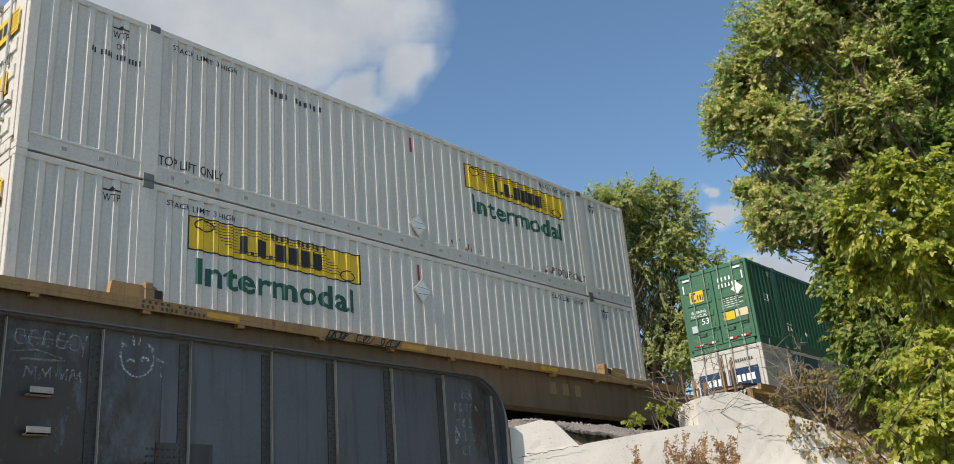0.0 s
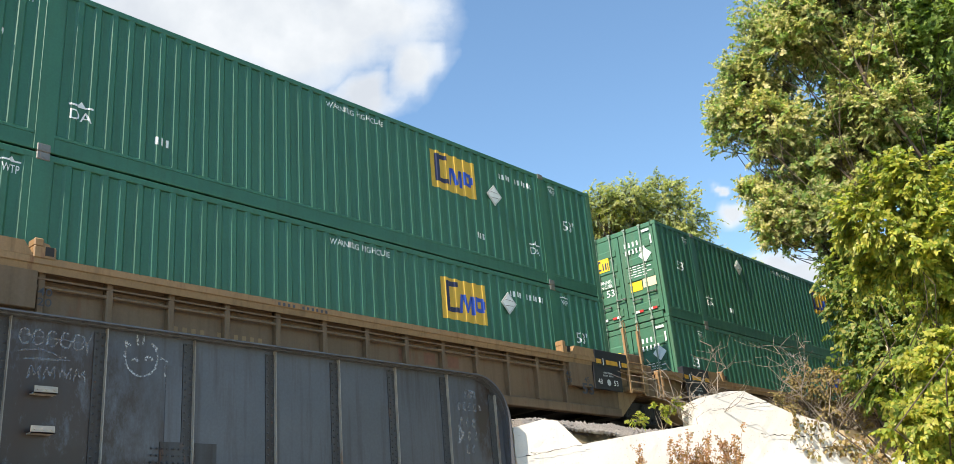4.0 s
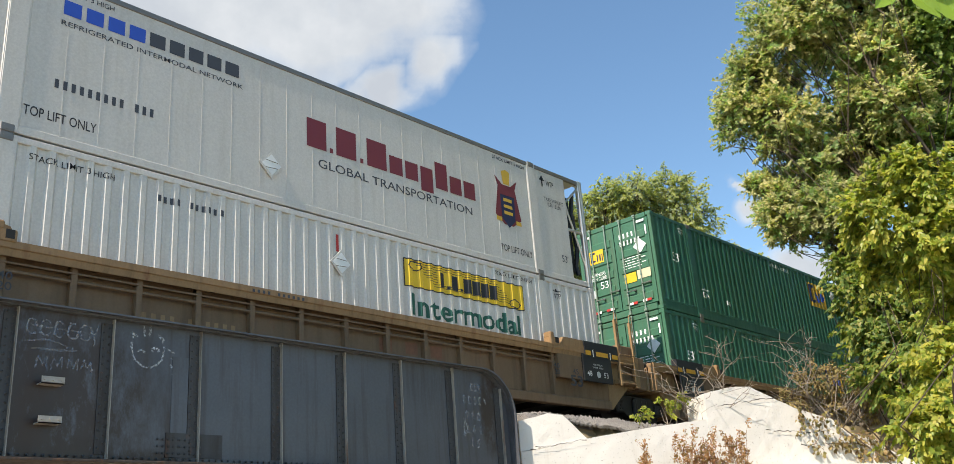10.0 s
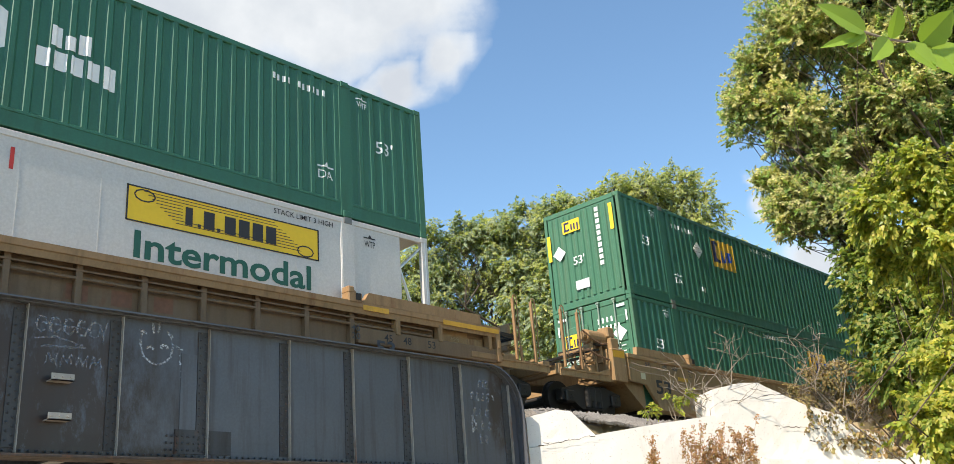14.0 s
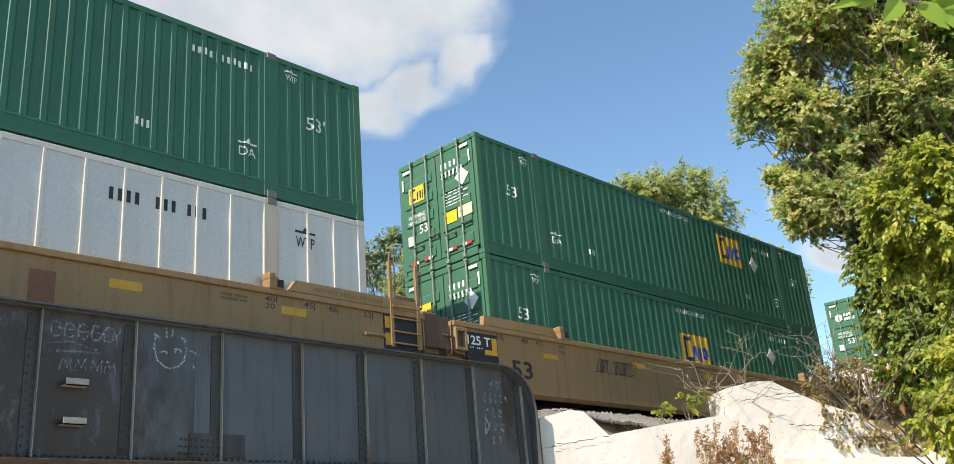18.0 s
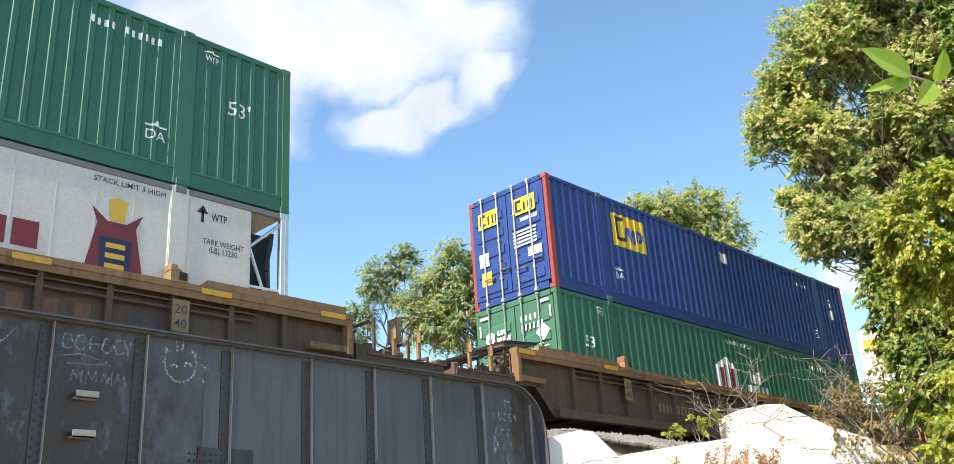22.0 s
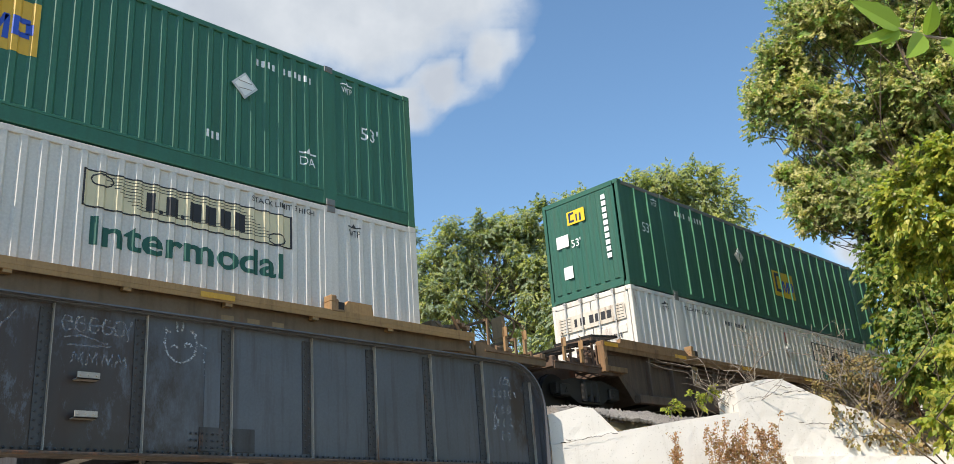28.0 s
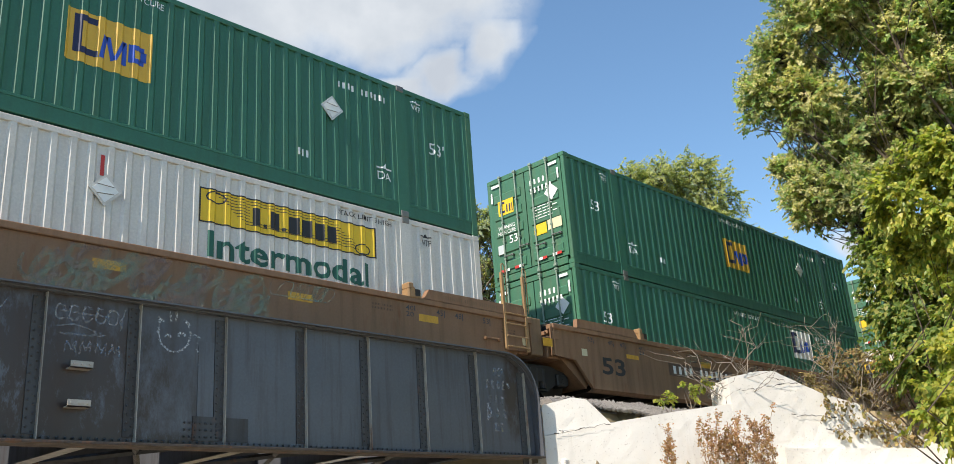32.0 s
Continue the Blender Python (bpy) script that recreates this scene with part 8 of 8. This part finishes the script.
def sprig():
    s = new("leafy_sprig")
    tagged(s, "fresh green leaves on a twig swaying close by", "leaves", "")
    k = 0.00112
    bm = bmesh.new()
    pts = [Vector(p) * k for p in ((74, -40, 0), (112, -50, -4), (160, -56, -8), (215, -57, -14), (330, -62, -20), (700, -55, -40))]
    tube(bm, pts, 0.0022, 6)
    part("twig", bm, TWIG, s)
    for b, t, w in (((78, -41, 0), (0, 0, 14), 18), ((76, -42, 2), (4, -66, 16), 8), ((76, -42, 0), (48, -64, 10), 9), ((112, -50, 0), (78, -87, 26), 15), ((118, -50, -5), (120, -5, 20), 15), ((140, -56, -6), (178, -97, 18), 16),
                    ((165, -56, -10), (200, -12, 20), 23), ((178, -58, -12), (226, -112, 20), 26), ((240, -60, -14), (290, -14, 24), 28), ((255, -62, -14), (310, -140, 28), 32), ((335, -62, -18), (385, -6, 20), 32), ((345, -62, -18), (352, -160, 24), 34), ((430, -60, -20), (445, -160, 20), 38), ((440, -60, -20), (500, -2, 20), 34)):
        bm = bmesh.new()
        ovate(bm, Vector(b) * k, Vector(t) * k, w * k, 0.006)
        part("leaf", bm, LEAF_NEAR, s)
    return s


SPRIG = sprig()

# ---- the place ----
ground()
ballast()
track()
NEAR_GIRDER = girder(GIRDER_Y, True)
scrawls(NEAR_GIRDER)
girder(-GIRDER_Y, False)
bracing()
abutments()
wing_wall()

BIG = [((22.2, -6.25, 9.54), 1.40), ((23.62, -7.5, 9.94), 2.0), ((21.64, -4.52, 7.44), 0.91), ((22.24, -5.45, 6.99), 1.18), ((22.83, -5.82, 5.95), 1.18), ((21.97, -5.09, 4.52), 0.88), ((22.4, -6.08, 4.39), 1.07), ((24.19, -6.79, 6.16), 1.69), ((22.34, -7.8, 12.03), 2.0), ((21.81, -4.98, 8.45), 0.9), ((22.05, -4.72, 5.43), 0.58), ((22.91, -6.27, 2.97), 0.85), ((23.0, -5.42, 8.3), 0.55), ((24.0, -7.7, 7.25), 1.35), ((22.9, -7.95, 8.3), 0.95), ((22.9, -8.1, 6.8), 0.95), ((22.8, -7.3, 7.3), 0.7)]
TALL = [((26.02, -7.75, 9.0), 2.51), ((24.76, -9.0, 11.82), 3.18), ((25.6, -8.6, 6.2), 1.89), ((24.3, -8.85, 8.8), 1.5), ((24.2, -8.6, 5.6), 1.2)]
LIME = [((16.48, -9.74, 2.44), 0.71), ((16.42, -8.97, 1.99), 0.74), ((16.78, -9.66, 1.45), 0.95), ((16.86, -8.49, 1.11), 0.66), ((16.95, -9.33, 0.46), 0.95), ((16.6, -9.09, -0.83), 0.98), ((16.14, -8.87, -1.83), 0.9), ((16.64, -8.03, 1.21), 0.32)]
DARK = [((20.33, -6.88, 1.06), 1.02), ((21.4, -7.67, 2.16), 1.21), ((19.82, -7.8, -0.25), 1.11), ((21.04, -6.34, 1.86), 0.76), ((19.96, -8.58, 0.23), 1.25), ((19.53, -6.89, -0.36), 0.69), ((21.76, -6.13, 2.95), 0.79)]
DRY = [((19.3, -5.6, -0.45), 0.38), ((19.75, -5.9, -0.2), 0.48), ((20.3, -6.35, -0.2), 0.5), ((20.7, -6.65, -0.6), 0.5), ((20.0, -6.1, -0.8), 0.42), ((18.9, -5.35, -0.6), 0.28)]
FAR_A = [((55.2, 19.3, 21.2), 2.1), ((56.7, 19.41, 20.45), 2.62), ((53.29, 20.51, 20.97), 1.62), ((58.15, 17.26, 19.86), 2.62), ((59.86, 16.29, 16.58), 1.75), ((57.21, 20.87, 16.89), 3.17), ((53.92, 22.48, 16.26), 2.16), ((59.78, 18.34, 13.37), 2.38), ((58.41, 21.37, 12.03), 2.78), ((57.18, 17.33, 22.08), 1.59), ((54.8, 23.22, 11.97), 2.31), ((56, 22.9, 19.6), 2.4), ((55, 23.6, 21.0), 1.7), ((55, 23.9, 17.6), 2.4), ((55, 24.3, 14.3), 2.5), ((55, 21.5, 19.0), 2.4), ((56, 21.2, 21.2), 1.8), ((56, 24.6, 18.6), 1.8), ((57.5, 18.4, 17.4), 2.4), ((56, 22.4, 14.4), 2.4), ((59, 16.3, 13.7), 2.0), ((59, 15.0, 10.7), 2.0), ((59, 17.0, 10.2), 2.2), ((59, 14.4, 13.5), 1.4), ((58, 19.5, 9.5), 2.4), ((61.49, 17.29, 13.37), 2.01)]
FAR_B = [((80.58, 22.94, 21.21), 1.77), ((81.31, 22.82, 18.88), 2.09), ((80.35, 24.38, 19.72), 1.87)]
FAR_C = [((45.76, 40.69, 19.86), 1.98), ((45.08, 42.25, 17.35), 1.42), ((46.3, 38.29, 21.08), 1.56), ((47.06, 37.93, 17.08), 2.31)]
FAR_E = [((44, 49.1, 18.5), 1.6), ((44, 45.7, 17.0), 1.8), ((44, 47.4, 16.2), 1.9), ((45, 44.0, 16.4), 1.7), ((44, 49.6, 15.8), 1.6)]
FAR_D = [((46.6, 35.6, 18.0), 1.8), ((46.6, 35.9, 15.4), 2.2), ((46.97, 32.88, 18.9), 2.38), ((48.38, 30.94, 19.84), 1.79), ((49.91, 29.99, 18.4), 2.38), ((47.87, 33.42, 15.59), 3.17), ((51.12, 30.23, 14.82), 3.17), ((52.25, 27.11, 18.52), 2.38), ((53.37, 27.23, 15.37), 3.17), ((52.96, 25.04, 20.5), 1.99), ((50, 29.9, 20.4), 2.0), ((50, 26.4, 20.0), 2.0), ((50, 23.2, 19.2), 2.0), ((50, 27.1, 15.5), 2.8), ((50, 24.1, 12.5), 3.0), ((50, 22.4, 16.0), 2.4), ((51, 27.5, 11.0), 3.0)]
tree("seeding_tree", "tall tree with olive leaves and tan seed clusters", (24.5, -7.6, land(24.5, -7.6)), [(c, r * 0.92) for c, r in BIG], (LEAF_TAN, LEAF_OLIVE), (0.66, 0.34), 0.098, 2.7, 5, 88, 14, 0.26, 0.2, 0.10, 0.10, 9)
tree("shade_tree", "tall dark green leafy tree on the bank", (26.5, -9.4, land(26.5, -9.4)), TALL, (LEAF_DARK, LEAF_OLIVE), (0.7, 0.3), 0.14, 2.8, 6, 44, 13, 0.38, 0.3, 0.25, 0.08, 9)
bush("yellow_green_sapling", "sunlit yellow-green sapling with broad leaves", (17.2, -9.5, land(17.2, -9.5)), [((x + (0.05 if z > 1.3 else 0.45 if z > -1.2 else 0.26), y - (0.06 if z > 1.3 else 0.50 if z > -1.2 else 0.30), z), r * 0.84) for (x, y, z), r in LIME], LEAF_LIME, 0.115, 2.4, 7, 56, 10, 0.34, 0.45, 20, BARK)
bush("dark_bush", "dense olive green bush on the bank", (20.6, -7.6, land(20.6, -7.6)), [((x + 0.44, y - 0.48, z), r) for (x, y, z), r in DARK], LEAF_BANK, 0.13, 2.4, 8, 46, 9, 0.36, 0.5, 20, BARK)
bush("dry_vine", "tangled dry brown vines hanging over the wall", (20.0, -6.1, land(20.0, -6.1)), DRY, LEAF_DRY, 0.055, 2.6, 9, 90, 6, 0.20, 0.9, 150, TWIG, 0.007, False)
tree("far_tree", "broad sunlit green tree behind the railway", (57, 21, -1), FAR_A, (LEAF_MID, LEAF_FAR), (0.75, 0.25), 0.18, 2.6, 12, 9, 14, 0.62, 0.5, 0.5, 0.35)
# Trees out of view, added to keep light off the far container sides.
for i, (x, y) in enumerate(((33.0, -9.5), (41.0, -9.0), (50.0, -9.5), (60.0, -9.0))):
    tree("unseen_bank_tree", "dense leafy tree further along the bank", (x, y, land(x, y)), [((x + dx, y + dy, z), r) for dx, dy, z, r in ((0, 0, 10.5, 2.6), (2.4, 0.5, 8.0, 2.5), (-2.2, 0.3, 7.6, 2.5), (0.4, 1.2, 5.2, 2.6), (3.0, -0.6, 4.0, 2.4), (-2.8, -0.2, 3.6, 2.4), (0.0, 0.8, 2.0, 2.3))], (LEAF_DARK, LEAF_OLIVE), (0.6, 0.4), 0.30, 2.6, 60 + i, 5, 9, 0.7, 0.25, 0.6, 0.1, 7)
tree("far_tree", "distant green treetop behind the railway", (81, 24, -1), FAR_B, (LEAF_MID,), (1.0,), 0.34, 2.8, 13, 12, 12, 0.8, 0.4, 0.5)
tree("far_tree", "airy green treetop behind the railway", (47, 41, -1), FAR_C, (LEAF_FAR,), (1.0,), 0.20, 3.0, 14, 12, 10, 0.65, 0.3, 0.5, 0.1, 2)
tree("far_tree", "low airy green tree behind the railway", (44.5, 46.5, -1), FAR_E, (LEAF_FAR,), (1.0,), 0.20, 3.0, 16, 12, 10, 0.65, 0.3, 0.5, 0.1, 2)
tree("far_tree", "dense green trees behind the railway", (51, 30, -1), FAR_D, (LEAF_FAR, LEAF_MID), (0.6, 0.4), 0.21, 2.8, 15, 9, 14, 0.70, 0.4, 0.5, 0.3, 6)
for i, (u, off, h, sp, n) in enumerate(((1.85, 0.9, 1.84, 0.10, 5), (2.75, 0.9, 1.86, 0.22, 9), (3.25, 0.9, 1.86, 0.26, 13), (3.75, 0.95, 1.90, 0.22, 11))):
    p = wing(u, 0, -off)
    weeds("dry_weeds", "rusty brown dry weeds in front of the white wall", (p[0], p[1], land(p[0], p[1])), h, sp, n, 20 + i, LEAF_WEED, STALK)
CREEPER = new("dry_creeper")
tagged(CREEPER, "sparse dry vines trailing down the white wall", "vine", "")
for i, (u, z, drop) in enumerate(((5.7, -0.90, 0.45), (5.95, -0.97, 0.80), (6.2, -1.05, 0.65), (6.5, -1.18, 0.55), (6.75, -1.40, 0.45), (6.95, -1.44, 0.6), (7.15, -1.5, 0.5), (7.3, -1.55, 0.7), (7.5, -1.7, 0.5))):
    creeper(CREEPER, u, z, drop, 50 + i)
bare_shrub((17.1, -4.6, land(17.1, -4.6)), [(16.57, -4.31, 0.04), (16.98, -5.19, 0.41), (16.82, -4.58, -0.42), (17.16, -5.0, 0.30), (16.45, -4.09, 0.01), (16.71, -4.32, -0.5), (17.2, -5.3, 0.1)], 31)
bare_shrub((19.6, -6.3, land(19.6, -6.3)), [(18.9, -5.75, 0.46), (19.05, -6.1, 0.53), (18.85, -5.45, 0.24), (19.3, -5.6, 0.7), (19.6, -6.0, 0.6)], 32)
bush("yellow_sprout", "small yellow-green sprout behind the wall", (16.5, -3.9, land(16.5, -3.9)), [((16.4, -4.05, -0.72), 0.22), ((16.7, -4.25, -0.45), 0.12), ((16.0, -3.8, -0.80), 0.14)], LEAF_LIME, 0.07, 2.2, 33, 60, 5, 0.12, 0.5, 6)


def motions():
    """All that moves: the train, the clouds and the sprig."""
    for thing, x, z in RIDERS:
        walk(thing, [(t, pose(x - s, 0, z)) for t, s in TRAVEL])
    # wheels roll on the rail: 85 degrees from row to row
    step = radians(85) * 0.42
    ends = TRAVEL[-1][1]
    ts, ss = [t for t, s in TRAVEL], [s for t, s in TRAVEL]
    way = np.append(np.arange(0, ends, step), ends)
    when = np.interp(way, ss, ts)
    for wheel, dx in WHEELS:
        walk(wheel, [(float(t), pose(dx, 0, 0.44, 0, -math.degrees(s / 0.42) % 360, 0)) for t, s in zip(when, way)])
    right = CLOUD_TURN.to_3x3() @ Vector((1, 0, 0))
    for c in (BIG_CLOUD, SMALL_CLOUD):
        walk(c, [(t, Matrix.Translation(CLOUD_AT + Vector(EYE) + right * (2.6 * UNIT * (t - 13))) @ CLOUD_TURN) for t in (0, 16, 32)])
    sway = [
        (0.0, 1.363, -13.713, -2.451), (5.6, 1.356, -13.566, -2.493), (6.0, 1.36, -13.57, -2.496), (6.5, 1.362, -13.566, -2.501),
        (7.0, 1.363, -13.559, -2.506), (8.0, 1.375, -13.574, -2.517), (9.0, 1.372, -13.559, -2.519), (9.5, 1.381, -13.584, -2.521),
        (10.0, 1.37, -13.563, -2.513), (10.3, 1.385, -13.554, -2.541), (10.5, 1.398, -13.575, -2.552), (10.7, 1.401, -13.539, -2.573),
        (11.0, 1.418, -13.534, -2.605), (11.5, 1.402, -13.525, -2.583), (12.0, 1.378, -13.543, -2.536), (12.5, 1.39, -13.537, -2.557),
        (13.0, 1.339, -13.578, -2.463), (13.5, 1.38, -13.624, -2.504), (14.0, 1.401, -13.514, -2.588), (14.3, 1.398, -13.498, -2.59),
        (16.7, 1.395, -13.523, -2.572), (17.0, 1.396, -13.563, -2.554), (17.5, 1.358, -13.475, -2.54), (18.0, 1.378, -13.535, -2.54),
        (18.5, 1.376, -13.628, -2.496), (19.0, 1.39, -13.552, -2.551), (19.5, 1.382, -13.509, -2.56), (20.0, 1.341, -13.581, -2.464),
        (20.3, 1.366, -13.587, -2.497), (20.7, 1.403, -13.523, -2.584), (21.0, 1.396, -13.521, -2.575), (21.5, 1.399, -13.523, -2.579),
        (22.0, 1.43, -13.526, -2.631), (22.5, 1.41, -13.514, -2.602), (23.0, 1.405, -13.539, -2.58), (23.3, 1.422, -13.564, -2.597),
        (23.7, 1.435, -13.562, -2.62), (24.0, 1.42, -13.647, -2.557), (24.3, 1.467, -13.627, -2.647), (24.7, 1.478, -13.572, -2.696),
        (25.0, 1.485, -13.572, -2.71), (25.5, 1.501, -13.539, -2.763), (27.5, 1.45, -13.516, -2.673), (28.0, 1.411, -13.526, -2.598),
        (28.4, 1.425, -13.505, -2.633), (28.8, 1.388, -13.508, -2.569), (29.0, 1.387, -13.542, -2.55), (29.5, 1.378, -13.501, -2.556),
        (30.0, 1.377, -13.502, -2.555), (30.5, 1.352, -13.576, -2.483), (31.0, 1.356, -13.56, -2.496), (32.0, 1.344, -13.567, -2.475)]
    turn = aim(47.5, 20.0, -4.5).to_3x3().to_4x4()
    walk(SPRIG, [(t, Matrix.Translation((x, y, z)) @ turn) for t, x, y, z in sway])


motions()
